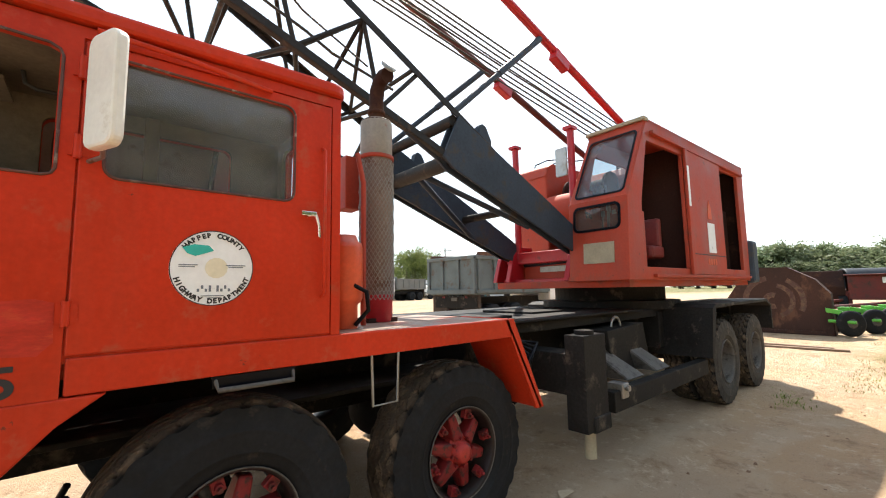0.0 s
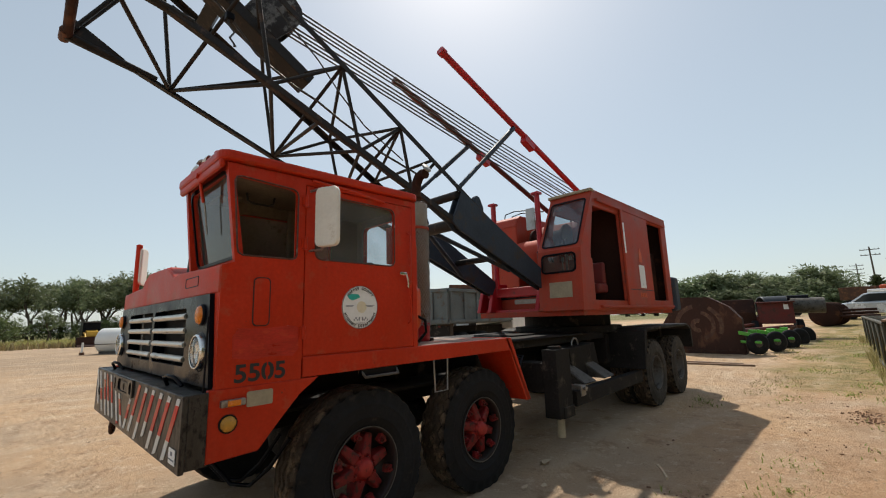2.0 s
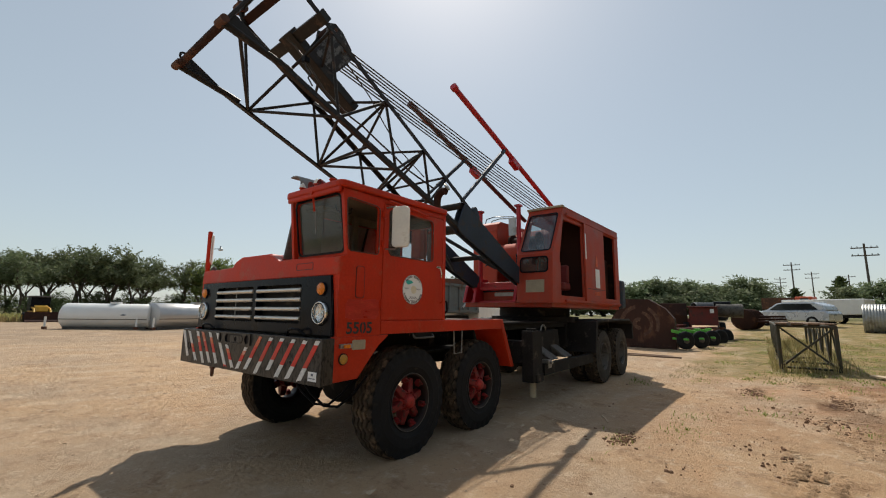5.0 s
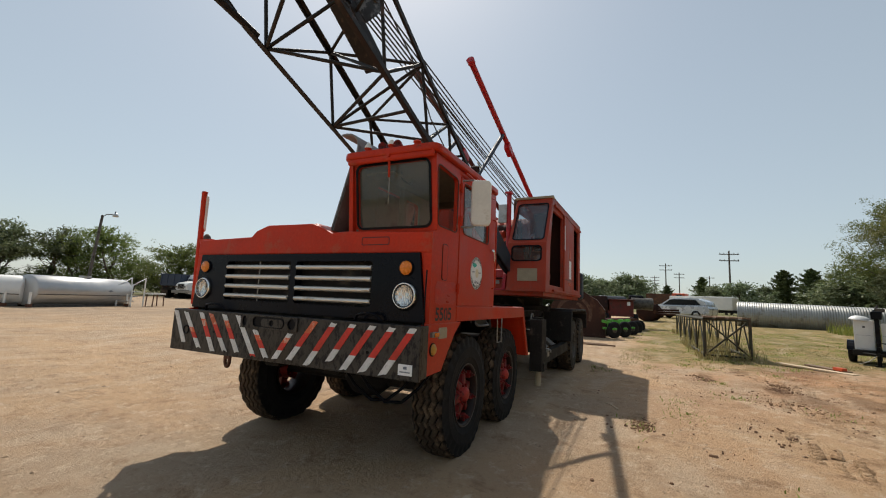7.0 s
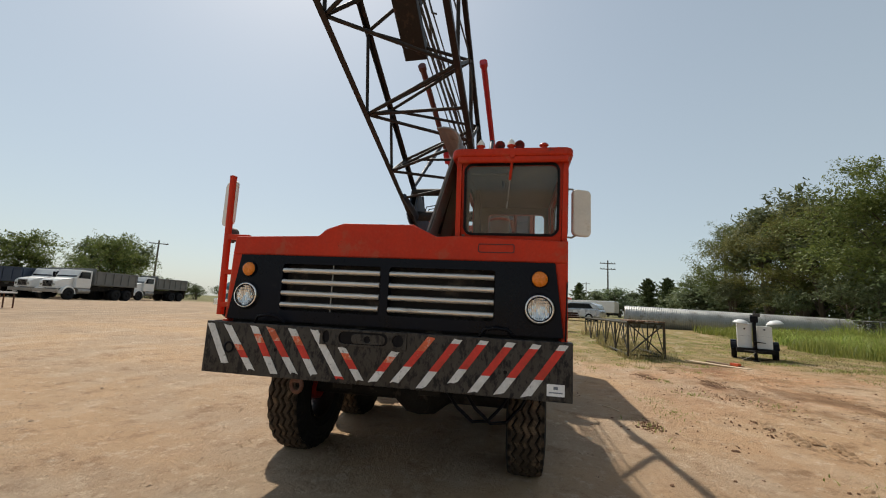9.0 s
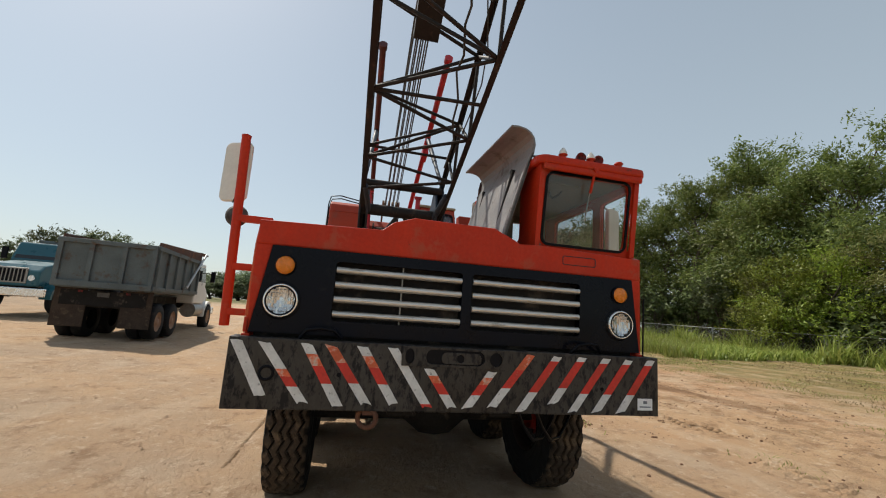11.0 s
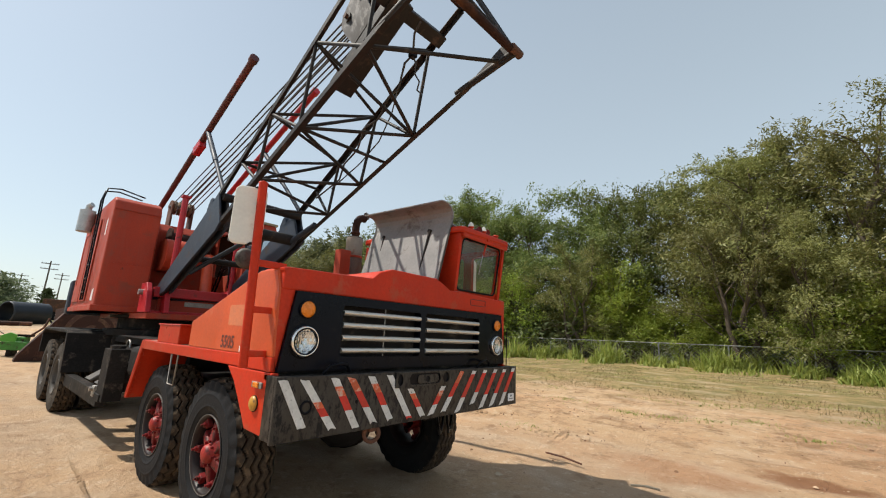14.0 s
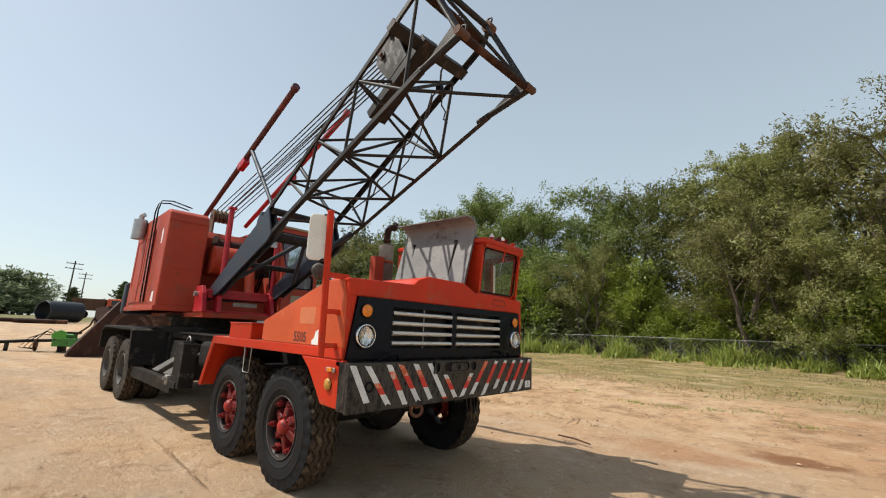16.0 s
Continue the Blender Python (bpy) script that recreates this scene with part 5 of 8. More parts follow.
for k in range(4):
    part("sheave", G().lathe([(0.03, -0.03), (0.16, -0.03), (0.165, -0.02), (0.14, 0.0), (0.165, 0.02), (0.16, 0.03), (0.03, 0.03)], (-0.98, -0.08 + 0.10 * k, 4.25), "y", 26), BROWN_STEEL, gs)
part("sheave_pin", G().cyl((-0.98, -0.20, 4.25), (-0.98, 0.34, 4.25), 0.035, n=12), STEEL, gs)
for s in (1, -1):
    upper("gantry_post", G().cyl((1.62, s * 0.50, 2.1), (1.62, s * 0.50, 3.86), 0.05, n=12).box(1.56, 1.70, s * 0.50 - 0.07, s * 0.50 + 0.07, 3.84, 3.88), CRIMSON, "red gantry post")
upper("side_mirror", G().panel(rrect(-0.09, 0.09, -0.2, 0.2, 0.02), [], lambda u, v, d: (1.70 - d, 0.38 + u, 3.40 + v), 0.03), GALV, "grey rectangular mirror", 0.006)
foot = upper("boom_foot_bracket", G().box(1.50, 1.66, -0.72, 0.66, 2.03, 2.20), CRIMSON, "bright crimson boom foot bracket", 0.015)
for y0, y1, zt in ((-0.84, -0.76, 2.26), (-0.58, -0.50, 2.30), (0.66, 0.74, 2.30), (0.44, 0.52, 2.24)):
    part("bracket_plate", G().prism([(1.28, 1.76), (1.30, zt), (1.62, zt), (1.74, zt - 0.14), (1.86, 1.76)], "y", y0, y1), CRIMSON, foot, "crimson upright plate", 0.012)
part("recess_panel", G().box(1.42, 1.50, -0.70, 0.64, 1.76, 2.04), RED_OLD, foot, bevel=0.01)
part("sill", G().box(1.42, 1.72, -0.74, 0.74, 1.72, 1.80), CRIMSON, foot, bevel=0.012)
part("foot_pin", G().cyl((1.45, -0.9, 2.1), (1.45, 0.8, 2.1), 0.05, n=14), STEEL, foot)
part("silver_plate", G().box(1.50, 1.51, -0.20, 0.28, 1.90, 1.985), STEEL, foot, "worn bare metal strip", 0.004)
for pts, r_ in (([(0.9, 0.45, 2.2), (1.2, 0.47, 2.7), (1.5, 0.5, 2.75), (1.6, 0.52, 2.4)], 0.02), ([(0.9, 0.4, 2.2), (1.3, 0.42, 2.9), (1.6, 0.42, 2.8), (1.6, 0.45, 2.3)], 0.016), ([(0.7, -0.2, 2.8), (1.1, -0.25, 2.9), (1.5, -0.45, 2.6)], 0.018)):
    upper("hydraulic_hose", G().sweep(pts, r_), BLACK)
upper("orange_cylinder", G().cyl((1.2, 0.2, 2.15), (0.9, 0.25, 2.95), 0.1, n=16), ORANGE)

# boom: base section, deeper towards its head
def zl(x):
    return 3.289 + 0.39 * (x + 2.576)
def zu(x):
    return 3.759 + 0.571 * (x + 2.933)
def yc(x):
    return -0.033 * (x + 7.3)
def P(x, s, top):
    return Vector((x, yc(x) + 0.60 * s, zu(x) if top else zl(x)))
def angle_bar(a, b, s, up):
    """An angle iron from a to b: a side flange facing outwards and a level one."""
    x = (b - a).normalized()
    y = (Vector((0, 1, 0)) - x * x.y).normalized()
    z = x.cross(y)
    m = Matrix((x, y, z)).transposed().to_4x4()
    m.translation = a
    ln = (b - a).length
    return G().box(0, ln, s * 0.020, s * 0.032, -0.034, 0.034, m).box(0, ln, -s * 0.034, s * 0.020, up * 0.022, up * 0.034, m)
boom = part("boom", G().cyl((-5.85, yc(-5.85) - 0.7, 2.05), (-5.85, yc(-5.85) + 0.7, 2.05), 0.07, n=14), NAVY, crane, "dark lattice boom base section")
for s in (1, -1):
    for top in (0, 1):
        end = -0.10 if top else 0.05
        part("chord", angle_bar(P(-5.8, s, top), P(end, s, top), s, 1 if top else -1), LATTICE, boom, "dark steel angle chord", 0.003)
    # deep side plate near the foot
    a = [(-5.95, 2.0), (-5.92, 2.2), (-5.6, 2.37), (-3.49, 3.43), (-3.28, 2.97), (-3.40, 2.87), (-5.4, 2.12)]
    part("foot_plate", G().plate([(x, yc(x) + 0.63 * s, z) for x, z in a], 0.03).plate([(x, yc(x) + 0.52 * s, z) for x, z in a], 0.03)
         .plate([(-5.6, yc(-5.6) + 0.52 * s, 2.37), (-5.6, yc(-5.6) + 0.63 * s, 2.37), (-3.49, yc(-3.49) + 0.63 * s, 3.43), (-3.49, yc(-3.49) + 0.52 * s, 3.43)], 0.025), NAVY, boom, "dark blue-grey tapered side plate", 0.006)
    part("plate_lug", G().prism([(-3.78, 3.26), (-3.80, 3.40), (-3.84, 3.44), (-3.90, 3.42), (-3.98, 3.28), (-3.98, 3.18)], "y", yc(-3.9) + 0.53 * s, yc(-3.9) + 0.62 * s), NAVY, boom, bevel=0.01)
    part("foot_brace", G().cyl((-4.7, yc(-4.7) + 0.5 * s, 2.40), (-3.5, yc(-3.5) + 0.05 * s, 2.93), 0.035), NAVY, boom)
    part("foot_brace", G().cyl((-3.45, yc(-3.45) + 0.5 * s, 2.95), (-2.9, yc(-2.9) + 0.58 * s, zl(-2.9)), 0.045), NAVY, boom)
for x, z, r in ((-3.45, 3.38, 0.06), (-3.48, 2.98, 0.085), (-4.6, 2.62, 0.05)):
    part("cross_tube", G().cyl((x, yc(x) - 0.6, z), (x, yc(x) + 0.6, z), r, n=14), LATTICE, boom, "dark brown cross tube")
LACE = [((-2.60, 1, 0), (-2.43, 1, 1)), ((-2.43, 1, 1), (-1.84, 1, 0)), ((-1.84, 1, 0), (-1.60, 1, 1)), ((-1.60, 1, 1), (-0.81, 1, 0)), ((-0.81, 1, 0), (-0.62, 1, 1)), ((-3.0, 1, 1), (-2.60, 1, 0)),
        ((-2.35, -1, 0), (-2.16, -1, 1)), ((-2.16, -1, 1), (-1.38, -1, 0)), ((-1.38, -1, 0), (-1.22, -1, 1)), ((-1.22, -1, 1), (-0.24, -1, 0)), ((-0.24, -1, 0), (-0.10, -1, 1)), ((-2.93, -1, 1), (-2.35, -1, 0)),
        ((-2.95, -1, 0), (-2.60, 1, 0)), ((-2.60, 1, 0), (-2.35, -1, 0)), ((-2.35, -1, 0), (-1.84, 1, 0)), ((-1.84, 1, 0), (-1.38, -1, 0)), ((-1.38, -1, 0), (-0.81, 1, 0)), ((-0.81, 1, 0), (-0.24, -1, 0)), ((-1.38, -1, 0), (-1.34, 1, 0)),
        ((-2.93, -1, 1), (-2.43, 1, 1)), ((-2.43, 1, 1), (-2.16, -1, 1)), ((-2.16, -1, 1), (-1.60, 1, 1)), ((-1.60, 1, 1), (-1.22, -1, 1)), ((-1.22, -1, 1), (-0.62, 1, 1)), ((-2.93, -1, 1), (-2.95, 1, 1)),
        ((-0.81, 1, 0), (-1.22, -1, 1)), ((-2.35, -1, 0), (-2.43, 1, 1)), ((-1.38, -1, 0), (-1.60, 1, 1)), ((-0.24, -1, 0), (-0.62, 1, 1))]
for a, b in LACE:
    part("lacing", G().cyl(P(*a), P(*b), 0.021, n=8, caps=False), LATTICE, boom)
# boom head
TL, TR = Vector((0.64, 0.335, 4.44)), Vector((0.605, -0.872, 4.445))
UL, UR = Vector((0.03, 0.35, 5.60)), Vector((-0.03, -0.86, 5.62))
for s, t, u in ((1, TL, UL), (-1, TR, UR)):
    k = P(0.05, s, 0)
    part("head_gusset", G().plate([k + Vector((0.0, 0, -0.04)), t + Vector((0.02, 0, -0.045)), t + Vector((0.03, 0, 0.035)), t + Vector((-0.10, 0, 0.15)), k + Vector((0.12, 0, 0.07))], 0.045).cyl(k - (t - k) * 0.3, t, 0.038, n=10), LATTICE, boom, "rusty head gusset", 0.01)
    part("pin", G().cyl(t + Vector((0.02, -0.08, 0)), t + Vector((0.02, 0.08, 0)), 0.045, n=12), RUST, boom)
    for o in (-0.04, 0.05):
        part("head_strut", G().cyl(t + Vector((0, o, 0)), u + Vector((0.0, o * 2, 0)), 0.021), LATTICE, boom)
    part("chord_end", G().cyl(P(-0.10, s, 1), u, 0.040, n=8), LATTICE, boom)
    part("head_lug", G().cyl(u + Vector((0, -0.07, 0)), u + Vector((0, 0.07, 0)), 0.075, n=14), RUST, boom)
for c_ in (TR + Vector((-0.02, 0.06, 0.10)), UL + Vector((0.0, 0.0, 0.11)), UR + Vector((0.0, 0.0, 0.11)), Vector((-0.16, -0.05, 5.60))):
    part("lifting_eye", G().sweep([c_ + Vector((0.045 * math.cos(a), 0, 0.045 * math.sin(a))) for a in [i * math.pi / 6 for i in range(13)]], 0.014, 6), LATTICE, boom)
part("head_tie", G().cyl(TL, TR, 0.042, n=12), DARK_RUST, boom, "brown head cross tube")
part("head_tie", G().cyl(UL, UR, 0.04, n=12), LATTICE, boom)
part("head_diagonal", G().cyl(TL, UR, 0.022), LATTICE, boom)
part("head_diagonal", G().cyl(P(-0.24, -1, 0), TL.lerp(P(0.05, 1, 0), 0.28), 0.021), LATTICE, boom)
part("head_cross_beam", G().box(-0.075, 0.075, -0.66, 0.66, -0.055, 0.055, Matrix.Translation((-0.50, -0.21, 5.17)) @ Matrix.Rotation(radians(-30), 4, "Y") @ Matrix.Rotation(radians(-2), 4, "Z")), LATTICE, boom, "dark cross beam", 0.008)
part("head_cross_beam", G().box(-0.055, 0.055, -0.60, 0.60, -0.05, 0.05, Matrix.Translation((-0.12, -0.24, 5.48)) @ Matrix.Rotation(radians(-30), 4, "Y")), DARK_RUST, boom, bevel=0.008)
TILT_ = Matrix.Translation((-1.05, -0.27, 4.84)) @ Matrix.Rotation(radians(-31), 4, "Y") @ Matrix.Rotation(radians(-2), 4, "Z")
br = part("rope_guide_box", G().box(-0.55, 0.75, -0.14, 0.14, -0.08, 0.06, TILT_), LATTICE, boom, "dark flat bridle box", 0.008)
CHEEK_PAINT = material("blotched_cheek_paint", (0.15, 0.145, 0.14), 0.6, vary=0.3, scale=5, second=(0.018, 0.014, 0.012), amount=0.85, second_scale=9, stretch=(1, 1, 0.6), spec=0.3)
CHEEK = [(0.0, 0.05), (-0.05, 0.36), (-0.06, 0.55), (0.03, 0.68), (0.28, 0.76), (0.42, 0.75), (0.50, 0.64), (0.44, 0.50), (0.42, 0.05)]
for s in (1, -1):
    part("bridle_plate", G().prism(CHEEK, "y", s * 0.115, s * 0.145).cyl((0.10, s * 0.14, 0.53), (0.10, s * 0.165, 0.53), 0.06, n=14).cyl((0.37, s * 0.14, 0.63), (0.37, s * 0.165, 0.63), 0.045, n=14), CHEEK_PAINT, br, "blotched grey and black sheave cheek plate", 0.004, TILT_)
for k in range(4):
    y = -0.084 + 0.056 * k
    part("bridle_sheave", G().lathe([(0.03, -0.022), (0.15, -0.022), (0.155, -0.016), (0.135, 0.0), (0.155, 0.016), (0.15, 0.022), (0.03, 0.022)], (0.10, y, 0.53), "y", 28), RUST, br, m=TILT_)
part("sheave_pin", G().cyl((0.10, -0.20, 0.53), (0.10, 0.20, 0.53), 0.03, n=12).cyl((0.37, -0.19, 0.63), (0.37, 0.19, 0.63), 0.025, n=12), RUST, br, m=TILT_)
part("keeper_roller", G().cyl((0.37, -0.11, 0.63), (0.37, 0.11, 0.63), 0.10, n=18), DARK_RUST, br, m=TILT_)
# ropes from the gantry to the bridle
for k in range(8):
    y = -0.09 + 0.18 * (k % 4) / 3
    a = TILT_ @ Vector((0.06, y, 0.67 if k < 4 else 0.39))
    b = SLEW @ Vector((-0.96, -0.08 + 0.30 * (k % 4) / 3, 4.40 if k < 4 else 4.10))
    mid = (a + b) / 2 + Vector((0, 0, -0.03))
    part("wire_rope", G().sweep([a, mid, b], 0.0115, 6), ROPE, boom, "dark wire rope")
part("loose_cable", G().sweep([(-0.30, -0.1, 5.0), (-0.42, -0.07, 4.93), (-0.52, 0.02, 4.76), (-0.63, 0.0, 4.68), (-0.78, 0.07, 4.46), (-0.95, 0.06, 4.38), (-1.2, 0.13, 4.22), (-1.45, 0.12, 4.17), (-1.7, 0.22, 3.98), (-2.0, 0.24, 3.86), (-2.2, 0.32, 3.70), (-2.8, 0.35, 3.55)], 0.013, 6), ROPE, boom, "slack black cable")
part("loose_cable", G().sweep([(-0.52, 0.02, 4.76), (-0.50, 0.05, 4.66), (-0.55, 0.10, 4.56), (-0.50, 0.13, 4.46), (-0.55, 0.15, 4.38), (-0.52, 0.2, 4.34)], 0.010, 6), ROPE, boom)
part("cable_clamp", G().box(-0.56, -0.48, -0.02, 0.06, 4.72, 4.80), BLACK, boom, "", 0.01)
part("loose_cable", G().sweep([(-0.9, 0.25, 4.95), (-1.3, 0.42, 4.45), (-1.55, 0.45, 4.15), (-1.9, 0.42, 3.9), (-2.5, 0.4, 3.65)], 0.009, 6), ROPE, boom)
# masts over the boom
for s in (1, -1):
    y0, y1 = (0.395, 0.54) if s > 0 else (-0.66, -0.44)
    tip, base = Vector((-3.33, y0, 5.55)), Vector((-7.8, y1, 4.03))
    mast = part("mast", G().cyl(tip, base, 0.052, n=12).cyl(tip + (base - tip).normalized() * 0.02, tip - (base - tip).normalized() * 0.07, 0.068, n=12), MAST_DARK if s < 0 else CRIMSON, crane, "rusty dark red pipe mast" if s < 0 else "red pipe mast")
    c = tip + (base - tip) * 0.48
    part("mast_clamp", G().box(-0.16, 0.16, -0.06, 0.06, -0.14, 0.02, Matrix.Translation(c) @ Matrix.Rotation(radians(-19), 4, "Y")), CRIMSON, mast, bevel=0.015)
    j = tip + (base - tip) * 0.39
    ftp = P(-3.45, s, 1)
    part("mast_strut", G().cyl(j, ftp, 0.032).cyl(ftp + (j - ftp) * 0.45, ftp + (j - ftp) * 0.97, 0.042), NAVY, mast, "telescoping strut")

# ---- the yard: one sheet of ground, nearly level under the crane and rising gently around it ----
def ground_z(x, y):
    dx = max(-11.5 - x, x - 1.5, 0.0)
    dy = max(abs(y) - 2.2, 0.0)
    d = math.hypot(dx, dy)
    # the yard rises gently all round, least towards the tanks and the parked trucks
    rise = 1.35 - 0.80 * min(1.0, max(0.0, (-y - 4) / 36))
    return rise * (1 - math.exp(-(d / 26) ** 1.3)) - 0.05 * max(0.0, 1 - d / 4.0)

def graded(lo, a, b, hi, step, grow=1.13):
    mid = list(np.arange(a, b, step))
    out, s = [], step
    x = b
    while x < hi:
        out.append(x)
        s *= grow
        x += s
    pre, s, x = [], step, a
    while x > lo:
        s *= grow
        x -= s
        pre.append(x)
    return pre[::-1] + mid + out + [hi]

xs, ys = graded(-900, -13, 6, 900, 0.13), graded(-900, -6, 9, 900, 0.13)
verts = []
for y in ys:
    for x in xs:
        z = ground_z(x, y)
        near = max(0.0, 1 - max(abs(x + 3.5) / 14, abs(y - 1) / 11))
        if near > 0:
            k = min(1.0, near * 3)
            z += k * (0.022 * noise.noise((x * 0.7, y * 0.7, 0)) + 0.018 * noise.noise((x * 2.2, y * 2.2, 3)) + 0.012 * noise.noise((x * 5, y * 5, 7)))
            # tyre ruts to the left of the crane
            rut = math.sin((y - 0.35 * x) * 5.2) * max(0, 1 - abs(y - 4.6 + 0.05 * x) / 2.2)
            z += 0.024 * k * rut * (0.5 + noise.noise((x * 0.5, y * 0.5, 9)))
            # flat under the crane
            if -11 < x < 0.6 and abs(y) < 1.7:
                z = min(z, 0.0) * 0.3
        verts.append((x, y, z))
nx = len(xs)
faces = [(j * nx + i, j * nx + i + 1, (j + 1) * nx + i + 1, (j + 1) * nx + i) for j in range(len(ys) - 1) for i in range(nx - 1)]

def ground_material():
    mat = bpy.data.materials.new("packed_dirt")
    mat.use_nodes = True
    n, l = mat.node_tree.nodes, mat.node_tree.links
    b = n["Principled BSDF"]
    b.inputs["Roughness"].default_value, b.inputs["Specular IOR Level"].default_value = 0.95, 0.15
    geo = n.new("ShaderNodeNewGeometry")
    pos = geo.outputs["Position"]
    sep = n.new("ShaderNodeSeparateXYZ")
    l.new(pos, sep.inputs[0])

    def nz(sc, detail=6, roughness=0.6, stretch=None):
        t = n.new("ShaderNodeTexNoise")
        t.inputs["Scale"].default_value, t.inputs["Detail"].default_value, t.inputs["Roughness"].default_value = sc, detail, roughness
        if stretch:
            mp = n.new("ShaderNodeMapping")
            mp.inputs["Scale"].default_value = stretch
            l.new(pos, mp.inputs[0])
            l.new(mp.outputs[0], t.inputs["Vector"])
        else:
            l.new(pos, t.inputs["Vector"])
        return t.outputs["Fac"]

    def rmp(src, a, c, lo=0.0, hi=1.0):
        r = n.new("ShaderNodeMapRange")
        r.interpolation_type = "SMOOTHSTEP"
        for i, v in enumerate((a, c, lo, hi)):
            r.inputs[i + 1].default_value = v
        l.new(src, r.inputs[0])
        return r.outputs[0]

    def op(kind, a, c):
        m = n.new("ShaderNodeMath")
        m.operation = kind
        for i, v in enumerate((a, c)):
            if isinstance(v, (int, float)):
                m.inputs[i].default_value = v
            else:
                l.new(v, m.inputs[i])
        return m.outputs[0]

    def mix(fac, a, c):
        x = n.new("ShaderNodeMix")
        x.data_type = "RGBA"
        for sock, v in ((x.inputs[0], fac), (x.inputs[6], a), (x.inputs[7], c)):
            if isinstance(v, (tuple, float, int)):
                sock.default_value = v
            else:
                l.new(v, sock)
        return x.outputs[2]

    sand, grey, red_ = (0.555, 0.37, 0.222, 1), (0.465, 0.34, 0.232, 1), (0.49, 0.262, 0.132, 1)
    c = mix(rmp(nz(0.35), 0.35, 0.65), sand, grey)
    # redder soil on the driver's side and in front
    redness = op("MULTIPLY", rmp(sep.outputs["Y"], 1.5, 6.0), rmp(nz(0.5), 0.35, 0.62))
    c = mix(op("MULTIPLY", redness, 0.80), c, red_)
    # paler packed sand beside the cab
    pale = op("MULTIPLY", op("MULTIPLY", op("MULTIPLY", rmp(sep.outputs["X"], -7.0, -2.0), rmp(sep.outputs["X"], 4.0, 0.5)), rmp(sep.outputs["Y"], 3.0, 5.5)), rmp(nz(0.7, 7), 0.30, 0.55, 0.3, 0.8))
    c = mix(pale, c, (0.56, 0.38, 0.222, 1))
    c = mix(rmp(nz(2.2, 9, 0.78), 0.51, 0.66, 0, 0.75), c, (0.31, 0.19, 0.11, 1))
    c = mix(rmp(nz(5.5, 9, 0.78), 0.53, 0.64, 0, 0.7), c, (0.66, 0.51, 0.36, 1))
    c = mix(rmp(nz(26, 6, 0.75), 0.57, 0.67, 0, 0.5), c, (0.24, 0.165, 0.11, 1))
    c = mix(rmp(nz(60, 3, 0.6), 0.62, 0.70, 0, 0.6), c, (0.55, 0.47, 0.37, 1))
    # darker crumbled soil and trampled straw on the driver's side
    churned = op("MULTIPLY", rmp(sep.outputs["Y"], 2.5, 6.5), rmp(nz(1.1, 9, 0.78), 0.48, 0.60, 0, 0.70))
    c = mix(churned, c, (0.29, 0.170, 0.092, 1))
    c = mix(op("MULTIPLY", rmp(sep.outputs["Y"], 4.0, 8.0), rmp(nz(3.4, 9, 0.80), 0.52, 0.62, 0, 0.65)), c, (0.24, 0.165, 0.080, 1))
    # darker, mottled brown ground from y = -9 outwards
    c = mix(rmp(sep.outputs["Y"], -9, -20, 0, 0.75), c, mix(rmp(nz(0.9, 8, 0.7), 0.4, 0.6), (0.40, 0.29, 0.195, 1), (0.30, 0.225, 0.16, 1)))
    # oily stain and a damp red patch
    def spot(x, y, rx, ry):
        v = n.new("ShaderNodeVectorMath")
        v.operation = "SUBTRACT"
        v.inputs[1].default_value = (x, y, 0)
        l.new(pos, v.inputs[0])
        w = n.new("ShaderNodeVectorMath")
        w.operation = "MULTIPLY"
        w.inputs[1].default_value = (1 / rx, 1 / ry, 0)
        l.new(v.outputs[0], w.inputs[0])
        ln = n.new("ShaderNodeVectorMath")
        ln.operation = "LENGTH"
        l.new(w.outputs[0], ln.inputs[0])
        return rmp(op("ADD", ln.outputs["Value"], op("MULTIPLY", op("SUBTRACT", nz(2.5), 0.5), 1.6)), 0.55, 1.1, 1, 0)
    c = mix(op("MULTIPLY", spot(2.45, 4.3, 0.62, 0.30), 0.8), c, (0.24, 0.105, 0.05, 1))
    c = mix(op("MULTIPLY", spot(1.2, 3.6, 1.0, 0.6), 0.4), c, (0.40, 0.17, 0.07, 1))
    for sx, sy, rx, ry, k in ((-7.1, 5.25, 0.75, 0.22, 0.6), (-6.2, 5.55, 0.9, 0.24, 0.5), (-6.4, 6.3, 0.8, 0.25, 0.55), (-5.9, 6.75, 1.2, 0.35, 0.6), (-9.8, 5.15, 0.7, 0.2, 0.5), (-8.3, 4.3, 0.6, 0.18, 0.4), (-4.2, 6.9, 1.4, 0.3, 0.45)):
        c = mix(op("MULTIPLY", spot(sx, sy, rx, ry), k), c, (0.17, 0.088, 0.045, 1))
    c = mix(op("MULTIPLY", spot(-10.4, 6.2, 1.6, 0.8), 0.55), c, (0.20, 0.09, 0.05, 1))
    # dry grass cover: along the fence side and behind the crane
    fence_side = rmp(op("ADD", sep.outputs["Y"], op("MULTIPLY", op("SUBTRACT", nz(0.45, 5), 0.5), 7.0)), 8.0, 12.5)
    behind = op("MULTIPLY", rmp(op("ADD", sep.outputs["X"], op("MULTIPLY", op("SUBTRACT", nz(0.6, 5), 0.5), 6.0)), -9.5, -12.5), rmp(op("ADD", sep.outputs["Y"], op("MULTIPLY", op("SUBTRACT", nz(0.5, 5), 0.5), 5.0)), 2.2, 4.2))
    cover = op("MAXIMUM", fence_side, behind)
    grass = mix(rmp(nz(1.4, 6), 0.38, 0.62), (0.30, 0.225, 0.098, 1), (0.165, 0.155, 0.055, 1))
